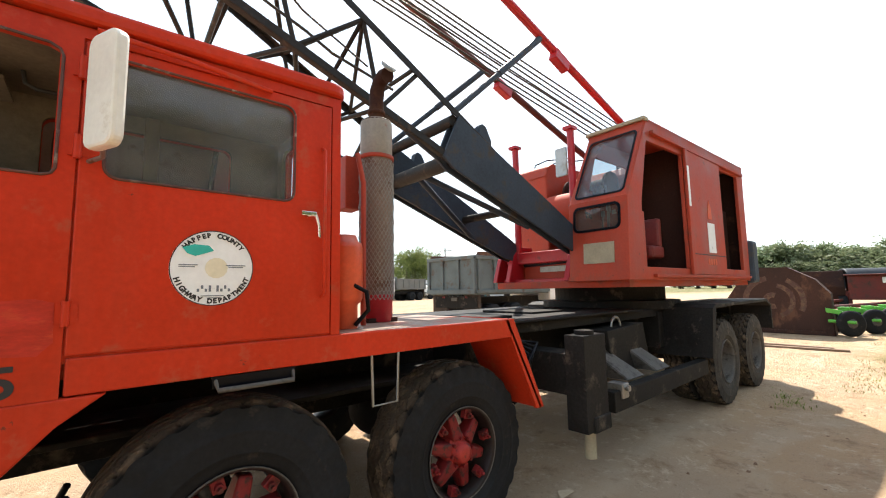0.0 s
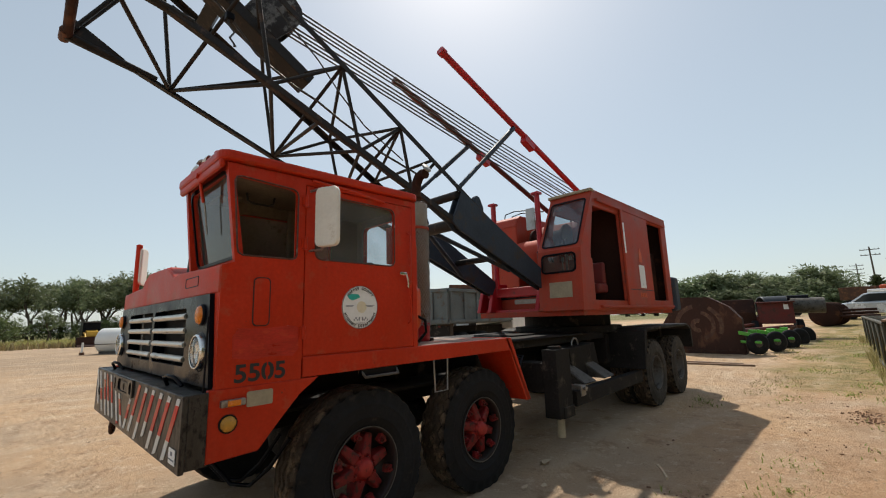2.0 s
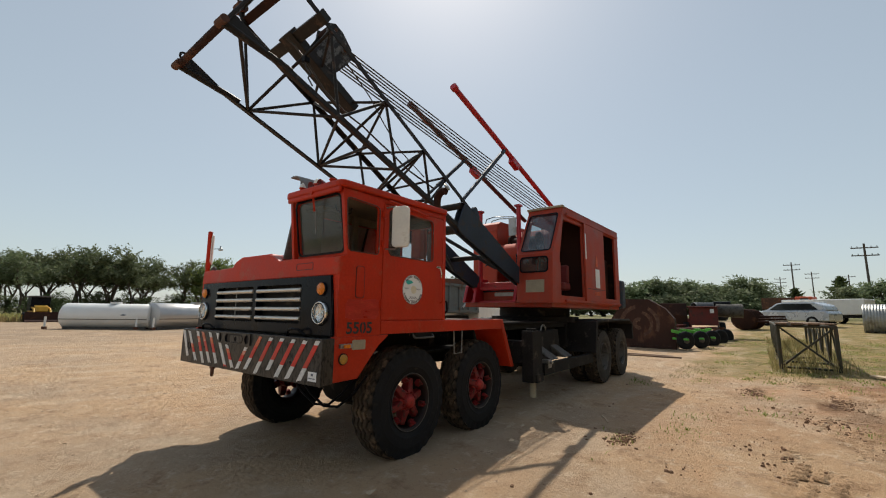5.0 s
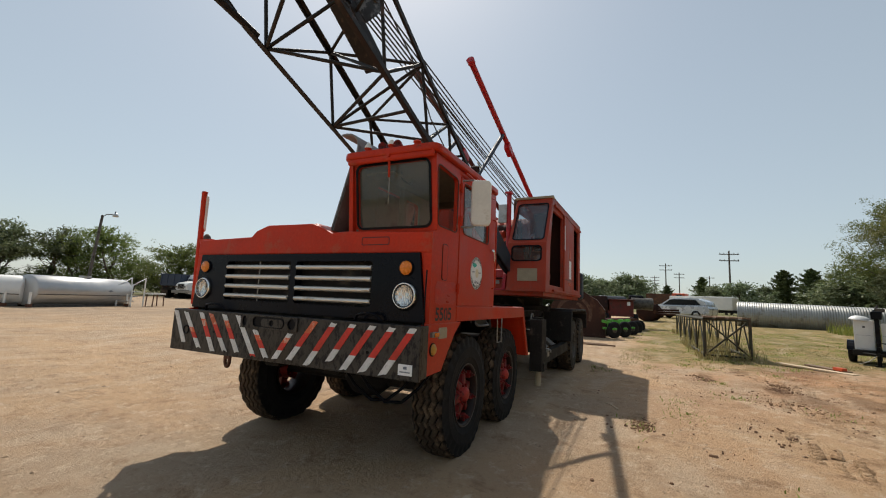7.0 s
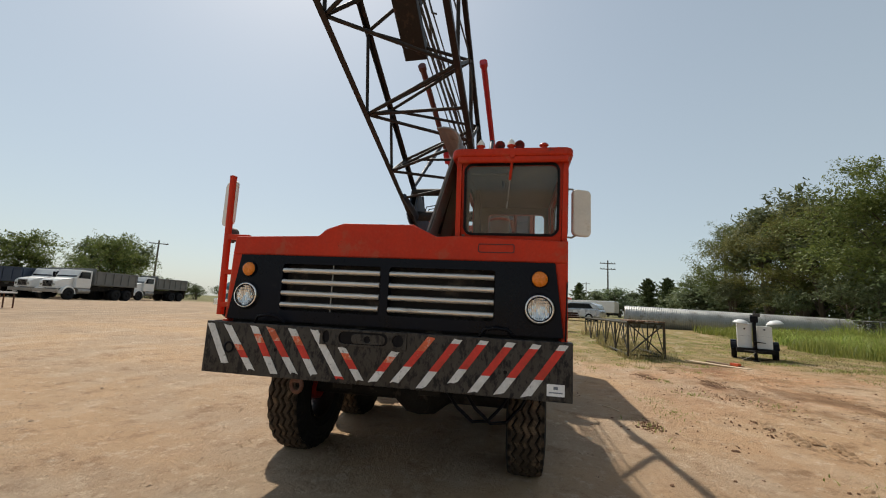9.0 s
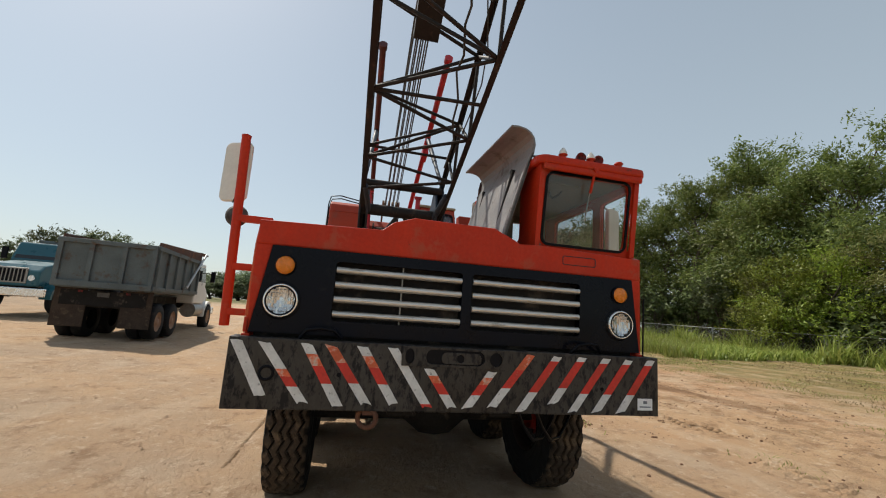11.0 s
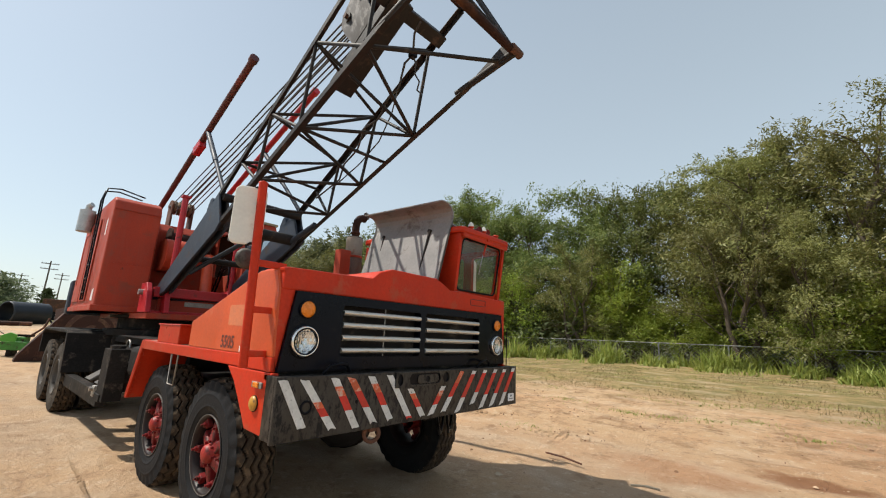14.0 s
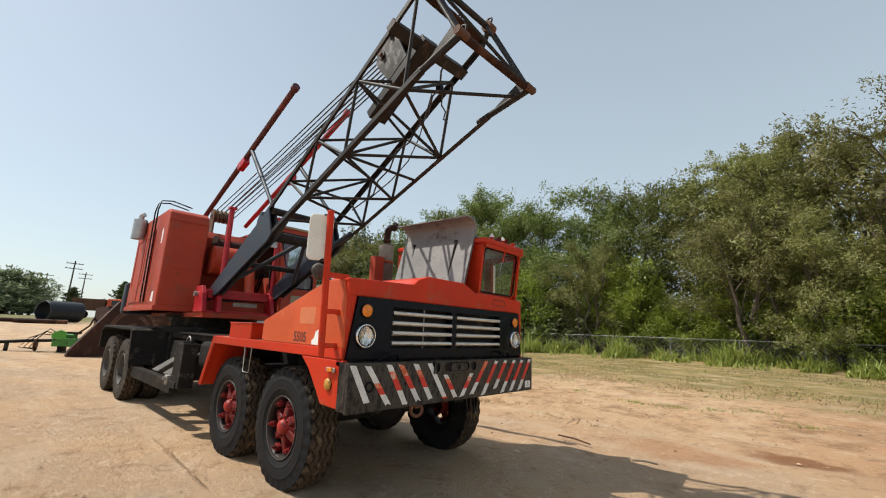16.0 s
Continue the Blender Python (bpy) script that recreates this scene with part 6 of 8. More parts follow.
    grass = mix(rmp(nz(18, 4), 0.45, 0.65, 0, 0.5), grass, (0.37, 0.285, 0.13, 1))
    c = mix(op("MULTIPLY", cover, rmp(nz(3.0, 7, 0.7), 0.30, 0.55, 0.35, 0.95)), c, grass)
    # far meadow
    far = op("MAXIMUM", rmp(sep.outputs["X"], -38, -60), op("MAXIMUM", rmp(sep.outputs["Y"], -45, -60), rmp(sep.outputs["Y"], 20, 24)))
    c = mix(far, c, (0.15, 0.145, 0.06, 1))
    # worn wheel tracks, paler where packed
    track = n.new("ShaderNodeTexWave")
    track.wave_type, track.bands_direction = "BANDS", "Y"
    track.inputs["Scale"].default_value, track.inputs["Distortion"].default_value, track.inputs["Detail"].default_value, track.inputs["Detail Scale"].default_value = 0.27, 14.0, 4.0, 0.5
    l.new(pos, track.inputs["Vector"])
    c = mix(op("MULTIPLY", rmp(track.outputs["Fac"], 0.55, 0.95), op("MULTIPLY", rmp(nz(0.8), 0.42, 0.6), 0.26)), c, (0.66, 0.53, 0.39, 1))
    l.new(c, b.inputs["Base Color"])
    bp = n.new("ShaderNodeBump")
    bp.inputs["Strength"].default_value, bp.inputs["Distance"].default_value = 1.0, 0.060
    h = op("ADD", op("ADD", nz(7, 9, 0.75), op("MULTIPLY", nz(2.4, 5), 1.1)), op("MULTIPLY", nz(40, 5, 0.7), 0.5))
    l.new(h, bp.inputs["Height"])
    l.new(bp.outputs[0], b.inputs["Normal"])
    return mat

me = bpy.data.meshes.new("ground")
me.from_pydata(verts, [], faces)
me.polygons.foreach_set("use_smooth", [True] * len(faces))
DIRT = ground_material()
me.materials.append(DIRT)
tagged(new("ground", me), "packed tan dirt yard with reddish soil and dry grass", "ground", kind="structure")

def at(x, y, turn=0.0, scale=1.0, sink=0.0):
    return Matrix.Translation((x, y, ground_z(x, y) - sink)) @ Matrix.Rotation(radians(turn), 4, "Z") @ Matrix.Diagonal((scale, scale, scale, 1))

# tyre tracks pressed into the dirt: rows of low slanted ridges
def tread_marks(x0, y0, x1, y1, rows, wide, pitch, seed):
    rr = np.random.default_rng(seed)
    g = G()
    ln = math.hypot(x1 - x0, y1 - y0)
    ux, uy = (x1 - x0) / ln, (y1 - y0) / ln
    for k in range(int(ln / pitch)):
        for j in range(rows):
            if rr.random() < 0.22:
                continue
            a, b = k * pitch + 0.25 * pitch * (j % 2), (j / rows - 0.5) * wide
            slant = 0.35 * pitch * (1 if j % 2 else -1)
            w, d = wide / rows * rr.uniform(0.55, 0.85), pitch * rr.uniform(0.22, 0.34)
            cx, cy = x0 + ux * a - uy * b, y0 + uy * a + ux * b
            h = 0.004 + 0.008 * rr.random()
            z = ground_z(cx, cy) + 0.006

            vs = [(cx + ux * (u + slant * v / w) - uy * v, cy + uy * (u + slant * v / w) + ux * v, z - 0.02) for u, v in ((-d, 0), (d, 0), (d, w), (-d, w))]
            vs += [(cx + ux * (u + slant * v / w) - uy * v, cy + uy * (u + slant * v / w) + ux * v, z + h) for u, v in ((-d * 0.5, w * 0.12), (d * 0.5, w * 0.12), (d * 0.5, w * 0.88), (-d * 0.5, w * 0.88))]
            g.add(vs, [(0, 1, 5, 4), (1, 2, 6, 5), (2, 3, 7, 6), (3, 0, 4, 7), (4, 5, 6, 7)], True)
    return g
for x0, y0, x1, y1, rows, wide, pitch, seed in ((-9.5, -1.27, -0.9, -1.62, 6, 0.40, 0.075, 1), (-9.0, 6.05, -3.6, 4.75, 3, 0.55, 0.15, 2), (-8.6, 6.9, -4.4, 5.6, 3, 0.55, 0.15, 3), (-5.2, 5.3, 0.6, 3.9, 3, 0.5, 0.14, 4)):
    tagged(part("tyre_track", tread_marks(x0, y0, x1, y1, rows, wide, pitch, seed), DIRT), "tyre tread marks pressed into the dirt", "tyre track", kind="stuff")

# ---- plants ----
def leaf_material(name, a, b_, through_=0.35):
    mat = bpy.data.materials.new(name)
    mat.use_nodes = True
    n, l = mat.node_tree.nodes, mat.node_tree.links
    n.remove(n["Principled BSDF"])
    geo, info = n.new("ShaderNodeNewGeometry"), n.new("ShaderNodeObjectInfo")
    m1 = n.new("ShaderNodeMix")
    m1.data_type = "RGBA"
    m1.inputs[6].default_value, m1.inputs[7].default_value = (*a, 1), (*b_, 1)
    l.new(geo.outputs["Random Per Island"], m1.inputs[0])
    hv = n.new("ShaderNodeHueSaturation")
    r1 = n.new("ShaderNodeMapRange")
    r1.inputs[3].default_value, r1.inputs[4].default_value = 0.75, 1.3
    l.new(info.outputs["Random"], r1.inputs[0])
    l.new(r1.outputs[0], hv.inputs["Value"])
    r2 = n.new("ShaderNodeMapRange")
    r2.inputs[3].default_value, r2.inputs[4].default_value = 0.485, 0.512
    l.new(info.outputs["Random"], r2.inputs[0])
    l.new(r2.outputs[0], hv.inputs["Hue"])
    l.new(m1.outputs[2], hv.inputs["Color"])
    d, t, g = n.new("ShaderNodeBsdfDiffuse"), n.new("ShaderNodeBsdfTranslucent"), n.new("ShaderNodeBsdfGlossy")
    g.inputs["Roughness"].default_value = 0.5
    g.inputs[0].default_value = (0.6, 0.6, 0.55, 1)
    l.new(hv.outputs[0], d.inputs[0])
    l.new(hv.outputs[0], t.inputs[0])
    x, w = n.new("ShaderNodeMixShader"), n.new("ShaderNodeMixShader")
    x.inputs[0].default_value, w.inputs[0].default_value = through_, 0.04
    l.new(d.outputs[0], x.inputs[1])
    l.new(t.outputs[0], x.inputs[2])
    l.new(x.outputs[0], w.inputs[1])
    l.new(g.outputs[0], w.inputs[2])
    l.new(w.outputs[0], n["Material Output"].inputs[0])
    return mat

BARK = material("grey_brown_bark", (0.10, 0.075, 0.055), 0.9, vary=0.3, scale=4, bump=0.6, bump_scale=18, stretch=(3, 3, 0.6))
LEAF = leaf_material("grey_green_leaf", (0.138, 0.150, 0.044), (0.270, 0.270, 0.084), 0.40)
LEAF_MID = leaf_material("deep_green_leaf", (0.088, 0.120, 0.030), (0.190, 0.218, 0.060), 0.40)
LEAF_LIME = leaf_material("bright_green_leaf", (0.185, 0.262, 0.032), (0.33, 0.385, 0.060), 0.42)
# aerial haze over the distant trees is mixed into this paler leaf colour
LEAF_FAR = leaf_material("haze_tinted_far_leaf", (0.115, 0.150, 0.078), (0.225, 0.265, 0.140), 0.45)
LEAF_DARK = leaf_material("dark_green_leaf", (0.058, 0.082, 0.030), (0.14, 0.17, 0.062), 0.3)
GRASS = leaf_material("tall_green_grass", (0.175, 0.235, 0.040), (0.38, 0.41, 0.11), 0.45)
# olive leaf, lightened and greyed to carry the haze over the woods
LEAF_GREY = leaf_material("haze_tinted_olive_leaf", (0.082, 0.104, 0.052), (0.18, 0.205, 0.10), 0.4)
GRASS_DRY = leaf_material("yellowing_grass", (0.20, 0.21, 0.06), (0.42, 0.39, 0.15), 0.4)
STRAW = leaf_material("dry_straw_grass", (0.20, 0.16, 0.070), (0.36, 0.29, 0.135), 0.3)

def quads(name, centres, along, across, mat):
    """Many small leaf-shaped faces as one mesh."""
    n = len(centres)
    tip, base = centres + along, centres - along
    v = np.stack([base + across * 0.9, tip, base - across * 0.9], 1).reshape(-1, 3)
    me = bpy.data.meshes.new(name)
    me.vertices.add(3 * n)
    me.vertices.foreach_set("co", v.astype(np.float32).ravel())
    me.loops.add(3 * n)
    me.loops.foreach_set("vertex_index", np.arange(3 * n, dtype=np.int32))
    me.polygons.add(n)
    me.polygons.foreach_set("loop_start", np.arange(0, 3 * n, 3, dtype=np.int32))
    me.polygons.foreach_set("loop_total", np.full(n, 3, dtype=np.int32))
    me.materials.append(mat)
    me.update(calc_edges=True)
    return me

def unit(a):
    return a / np.linalg.norm(a, axis=1, keepdims=True)

def tree_proto(seed, height, spread, trunk, leaves, leaf, mat, label, droop=0.35, low=0.25, sprays=16, stems=1, fluff=0.07, bare=0.0, slim=0.46):
    """A tapered trunk with limbs; each limb carries many curved sprays, and the leaves sit along the sprays."""
    r = np.random.default_rng(seed)
    g = G()
    path = []           # start, bend and tip of every spray
    limbs = int(22 / stems) + 3
    for st in range(stems):
        lean = r.normal(0, 0.05 + 0.12 * (stems > 1), 2)
        top = np.array([lean[0] * height + r.normal(0, 0.2), lean[1] * height, height * (0.88 - 0.10 * st)])
        p00 = np.array([0.25 * st * (st % 2 * 2 - 1), 0.15 * st, -0.3])
        pts = [p00] + [p00 + (top - p00) * i / 6 + np.array([*r.normal(0, 0.04 * spread, 2), 0]) for i in range(1, 7)]
        g.sweep([tuple(p) for p in pts], [trunk * (1 - 0.85 * i / 6) for i in range(7)], 7)
        for k in range(limbs):
            f = low + (0.98 - low) * (k + r.random()) / limbs
            i = min(5, int(f * 6))
            p0 = pts[i] + (pts[i + 1] - pts[i]) * (f * 6 - i)
            az = k * 2.4 + r.normal(0, 0.5)
            reach = spread * (1.05 - 0.72 * f ** 1.7) * r.uniform(0.5, 1.12)
            d = np.array([math.cos(az), math.sin(az), r.uniform(0.35, 1.5)])
            p1 = p0 + d * reach * 0.55
            p2 = p1 + np.array([d[0], d[1], 0.40 - droop * r.random()]) * reach * 0.5
            g.sweep([tuple(p0), tuple((p0 + p1) / 2 + r.normal(0, 0.08, 3)), tuple(p1), tuple(p2)], [trunk * 0.38 * (1 - 0.6 * f), trunk * 0.26 * (1 - 0.6 * f), trunk * 0.15, 0.012], 4)
            if r.random() < bare:
                continue
            heart = p1 + (p2 - p1) * 0.35 - np.array([0, 0, 0.10 * reach])
            for j in range(sprays):
                q = 0.22 + 0.78 * r.random() ** 0.8
                s0 = p0 + (p1 - p0) * (0.35 + 0.65 * q * 2) if q < 0.5 else p1 + (p2 - p1) * (q * 2 - 1)
                out = np.array([d[0], d[1], 0]) * 0.5 + r.normal(0, 0.72, 3) * np.array([1, 1, 0.7])
                out[2] += 0.85
                out /= np.linalg.norm(out)
                ln = (0.20 + 0.26 * r.random()) * reach + 0.12 * height * r.random() ** 2 + 0.2
                bend = s0 + out * ln * 0.6
                tip = bend + (out * np.array([1.1, 1.1, 0.55]) + np.array([0, 0, -droop * r.uniform(0.2, 1.3)])) * ln * 0.55
                path.append((s0, bend, tip, 0.4 + r.random(), heart))
        for j in range(sprays + 6):
            s0 = pts[5] + (top - pts[5]) * r.random()
            out = r.normal(0, 0.42, 3) + np.array([0, 0, 1.0])
            ln = height * r.uniform(0.05, 0.12)
            path.append((s0, s0 + out * ln * 0.6, s0 + out * ln + np.array([0, 0, -0.1 * droop]), 0.8, top - np.array([0, 0, 0.08 * height])))
    for a, m_, e, w, heart in path[::11]:
        g.sweep([tuple(a), tuple(m_), tuple(e)], [0.016, 0.010, 0.004], 3)
    A, B, C, H = (np.array([q[i] for q in path]) for i in (0, 1, 2, 4))
    ln = np.linalg.norm(B - A, axis=1) + np.linalg.norm(C - B, axis=1)
    share = np.array([q[3] for q in path]) * ln
    pick = r.choice(len(path), leaves, p=share / share.sum())
    f = (r.random(leaves) ** 0.8)[:, None]
    a, m_, e = A[pick], B[pick], C[pick]
    c = (1 - f) ** 2 * a + 2 * f * (1 - f) * m_ + f ** 2 * e
    tang = unit(2 * (1 - f) * (m_ - a) + 2 * f * (e - m_) + 1e-6)
    wide = (fluff * ln[pick][:, None] + 0.035) * (1.25 - 0.85 * f)
    c = c + np.clip(r.normal(0, 1, (leaves, 3)), -2, 2) * wide
    c[:, 2] = np.maximum(c[:, 2], 0.2)
    # leaves face outwards from the heart of their bough
    face = unit(unit(c - H[pick]) + r.normal(0, 0.42, (leaves, 3)) + np.array([0, 0, 0.25]))
    al = unit(tang * 0.9 + r.normal(0, 0.62, (leaves, 3)) + np.array([0, 0, -0.35 * droop]))
    ac = unit(np.cross(al, face))
    s = leaf * (0.6 + 0.8 * r.random((leaves, 1)))
    ob = thing("tree", label, "tree", group="trees round the yard")
    part("trunk", g, BARK, ob, "grey-brown trunk with limbs")
    crown = new("crown", quads("crown", c, al * s * 0.85, ac * s * slim, mat))
    crown.parent = ob
    tagged(crown, "loose uneven leafy crown")
    return ob, float(np.percentile(c[:, 2], 99.93))

FEATHER = "tall feathery grey-green tree with loose crown beside the fence"
ROUND = "broad leafy green tree at the edge of the yard"
BUSH = "dense bright green shrub along the chain-link fence"
DARKB = "dark green shrub under taller trees"
protos = {
    "a": tree_proto(11, 11.5, 4.2, 0.20, 40000, 0.084, LEAF, FEATHER, 0.55, 0.10, 15, 2, 0.12, 0.05, 0.38),
    "b": tree_proto(23, 12.0, 4.3, 0.22, 37000, 0.085, LEAF, FEATHER, 0.50, 0.12, 16, 1, 0.12, 0.06, 0.38),
    "c": tree_proto(37, 9.5, 3.9, 0.18, 30000, 0.076, LEAF, FEATHER, 0.70, 0.06, 13, 3, 0.12, 0.0, 0.38),
    "m": tree_proto(61, 10.0, 4.0, 0.20, 27500, 0.088, LEAF_MID, ROUND, 0.25, 0.14, 14, 1, 0.16, 0.06),
    "d": tree_proto(41, 4.2, 2.1, 0.08, 12000, 0.068, LEAF_LIME, BUSH, 0.35, 0.05, 12, 3, 0.16),
    "e": tree_proto(53, 8.0, 3.6, 0.17, 4200, 0.18, LEAF_GREY, ROUND, 0.30, 0.48, 9, 3, 0.16, 0.12),
    "r": tree_proto(83, 7.5, 3.7, 0.16, 9500, 0.14, LEAF_MID, ROUND, 0.30, 0.08, 13, 2, 0.16),
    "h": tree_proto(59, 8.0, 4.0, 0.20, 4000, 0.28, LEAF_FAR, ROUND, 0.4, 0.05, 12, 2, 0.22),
    "g": tree_proto(71, 3.0, 2.2, 0.06, 3600, 0.115, LEAF_DARK, DARKB, 0.4, 0.04, 9, 3, 0.18),
}
used = set()
def plant(kind, x, y, h, turn=0.0, wide=1.0):
    ob, base = protos[kind]
    s = h / base
    m = Matrix.Translation((x, y, ground_z(x, y) - 0.05)) @ Matrix.Rotation(turn, 4, "Z") @ Matrix.Diagonal((s * wide, s * wide, s, 1))
    if kind in used:
        ob = copy_thing(ob, Matrix.Identity(4))
    used.add(kind)
    ob.matrix_basis = m
    return ob

rt = random.Random(8)
# tall row beyond the fence: deep green towards the road, feathery and grey-green near the front
TOPS = ((-62, 7.0), (-55, 7.5), (-48.5, 11.6), (-44, 13.2), (-36, 12.5), (-31, 10.8), (-28, 12.2), (-24, 14.2), (-20, 14.2), (-16.5, 13.0), (-12, 12.2), (-9, 12.0), (-6, 13.2), (-3, 14.0), (0, 14.2), (2.7, 14.4), (4.6, 14.2), (6.4, 11.8), (9, 10.8), (15, 10.4))
def top_at(x):
    return float(np.interp(x, [p[0] for p in TOPS], [p[1] for p in TOPS]))
x = 15.0
while x > -62:
    kind = rt.choice("abbac") if x > -3 else rt.choice("mmam") if x > -27 else rt.choice("em")
    plant(kind, x, 26.0 + rt.uniform(-1.6, 1.8), top_at(x) + rt.uniform(-1.5, 0.4), rt.uniform(0, 6.28), rt.uniform(0.95, 1.2))
    x -= rt.uniform(2.9, 4.2) * (1 if x > -26 else 1.6)
plant("a", 4.6, 26.6, 14.8, 1.1, 0.7)
x = 16.0
while x > -50:
    plant(rt.choice("mab"), x, 31.5 + rt.uniform(-2, 2), rt.uniform(10.5, 13.0) if x > -4 else rt.uniform(8.5, 10.5), rt.uniform(0, 6.28), 1.2)
    x -= rt.uniform(12.0, 16.0)
# shrubs in front of them, and dense undergrowth, its dark leaf colour serving as shade between the trunks
x = 14.0
while x > -46:
    plant(rt.choice("dddgc" if x > -18 else "eg"), x, 22.9 + rt.uniform(-0.5, 1.2), rt.uniform(2.6, 5.6), rt.uniform(0, 6.28), rt.uniform(0.9, 1.2))
    x -= rt.uniform(1.9, 3.0) * (1 if x > -26 else 1.8)
x = 14.0
while x > -26:
    plant("g", x, 24.7 + rt.uniform(-0.4, 0.4), rt.uniform(2.4, 3.4), rt.uniform(0, 6.28), 1.2)
    x -= rt.uniform(2.8, 3.8)
x = 17.0
while x > -60:
    plant("g", x, 29.0 + rt.uniform(-0.8, 0.8), rt.uniform(3.4, 4.8), rt.uniform(0, 6.28), 1.25)
    x -= rt.uniform(4.0, 5.4)
for x, y, h in ((3.2, 21.9, 7.5), (7.0, 21.6, 4.2), (0.6, 22.2, 9.0), (10.5, 21.8, 5.5), (-8.0, 22.4, 7.4), (5.2, 22.4, 5.8), (-13.6, 22.6, 6.0), (-5.4, 23.2, 5.9), (-14.8, 22.3, 5.4)):
    plant("c" if h > 6 else "d", x, y, h, rt.uniform(0, 6.28), 0.9)
# open woods behind the white tanks, trees behind the far trucks
WOODS = [(-1.5, -63.0, 7.2), (-4.2, -66.5, 7.6), (-6.0, -61.0, 7.0), (-8.9, -68.8, 7.8), (-11.6, -63.4, 8.0), (-14.4, -64.5, 7.4), (-15.4, -58.2, 7.0), (2.6, -66.5, 7.4), (-6.3, -76.0, 8.3), (-8.2, -65.1, 7.8), (-10.0, -59.4, 8.1), (-13.1, -58.8, 8.4), (-17.0, -60.5, 7.6), (-19.4, -67.2, 6.8), (-20.9, -58.2, 7.4),
         (-42.7, -54.4, 7.7), (-43.7, -51.2, 7.6), (-70.4, -48.6, 7.5), (-63.0, -39.1, 8.7), (-65.3, -35.3, 9.0), (-69.2, -34.3, 9.2), (1.0, -74.0, 8.0), (5.0, -70.0, 7.6)]
for k, (x, y, h) in enumerate(WOODS):
    plant("e", x, y, h + 0.5, rt.uniform(0, 6.28), 1.1)
for x, y, h, w in ((-25.9, -55.4, 8.4, 0.95), (-30.9, -53.0, 7.1, 1.45), (-33.6, -53.6, 5.2, 1.0), (-37.8, -48.5, 8.0, 1.0), (-40.5, -49.5, 6.4, 1.1), (-23.6, -57.5, 6.4, 1.2)):
    plant("r", x, y, h, rt.uniform(0, 6.28), w)
for k in range(18):
    x = 6 - 4.4 * k
    plant("eg"[k % 2], x, -58 + 0.2 * abs(k - 9) + rt.uniform(-2, 2), rt.uniform(2.6, 3.8), rt.uniform(0, 6.28), 1.3)
for k in range(26):
    x = 8 - 2.9 * k
    plant("g", x, -66 + 0.35 * abs(k - 9) + rt.uniform(-2, 2), rt.uniform(2.0, 3.2), rt.uniform(0, 6.28), 1.4)
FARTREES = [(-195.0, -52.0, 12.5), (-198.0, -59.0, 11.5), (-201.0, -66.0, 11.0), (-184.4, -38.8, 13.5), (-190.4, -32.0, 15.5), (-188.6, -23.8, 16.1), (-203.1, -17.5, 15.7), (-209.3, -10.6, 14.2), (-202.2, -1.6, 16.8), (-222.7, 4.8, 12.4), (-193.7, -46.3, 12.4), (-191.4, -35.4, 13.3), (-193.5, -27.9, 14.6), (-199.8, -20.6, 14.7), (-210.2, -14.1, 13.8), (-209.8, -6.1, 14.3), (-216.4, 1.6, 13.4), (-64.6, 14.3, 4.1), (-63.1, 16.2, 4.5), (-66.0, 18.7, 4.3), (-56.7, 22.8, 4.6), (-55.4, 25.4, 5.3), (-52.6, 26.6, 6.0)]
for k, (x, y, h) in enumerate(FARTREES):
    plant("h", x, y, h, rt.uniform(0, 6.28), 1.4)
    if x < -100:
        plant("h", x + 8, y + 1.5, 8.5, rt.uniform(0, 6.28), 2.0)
for x, y, h in ((-42.4, 25.0, 11.0), (-39.5, 27.5, 12.5), (-36.0, 25.5, 11.5)):
    plant("b", x, y, h, rt.uniform(0, 6.28), 1.1)

def conifer():
    r = np.random.default_rng(5)
    ob = thing("conifer", "dark pointed cedar tree at the edge of the road", "tree", group="cedars by the road")
    part("trunk", G().cyl((0, 0, -0.2), (0, 0, 6.2), 0.12, 0.02, n=7), BARK, ob)
    # rising boughs with pointed tips, thick with needles
    cs, als = [], []
    for k in range(95):
        f = (k + r.random()) / 95
        z0, az = 0.3 + 5.6 * f, k * 2.4 + r.normal(0, 0.3)
        reach = (0.25 + 2.6 * (1 - f) ** 0.75) * r.uniform(0.55, 1.15)
        out = np.array([math.cos(az), math.sin(az), r.uniform(0.15, 0.75)])
        q = r.random((85, 1)) ** 0.8
        spread = 0.17 * (1.15 - q) * (0.5 + reach / 2)
        cs.append(np.array([0, 0, z0]) + out * reach * q + r.normal(0, 1, (85, 3)) * spread)
        als.append(np.tile(out, (85, 1)) + r.normal(0, 0.5, (85, 3)))
    c, al = np.concatenate(cs), unit(np.concatenate(als))
    ac = unit(np.cross(al, r.normal(0, 1, (len(c), 3))))
    cr = new("crown", quads("crown", c, al * 0.15, ac * 0.075, LEAF_DARK))
    cr.parent = ob
    return ob
cedar = conifer()
for k, (x, y, h) in enumerate(((-205.0, 16.2, 11.6), (-156.0, 23.2, 11.9), (-64.5, 20.6, 6.3), (-67.8, 24.4, 6.8))):
    m = Matrix.Translation((x, y, ground_z(x, y))) @ Matrix.Rotation(k, 4, "Z") @ Matrix.Diagonal((h / 6.3, h / 6.3, h / 6.3, 1))
    ob = cedar if k == 0 else copy_thing(cedar, m)
    ob.matrix_basis = m

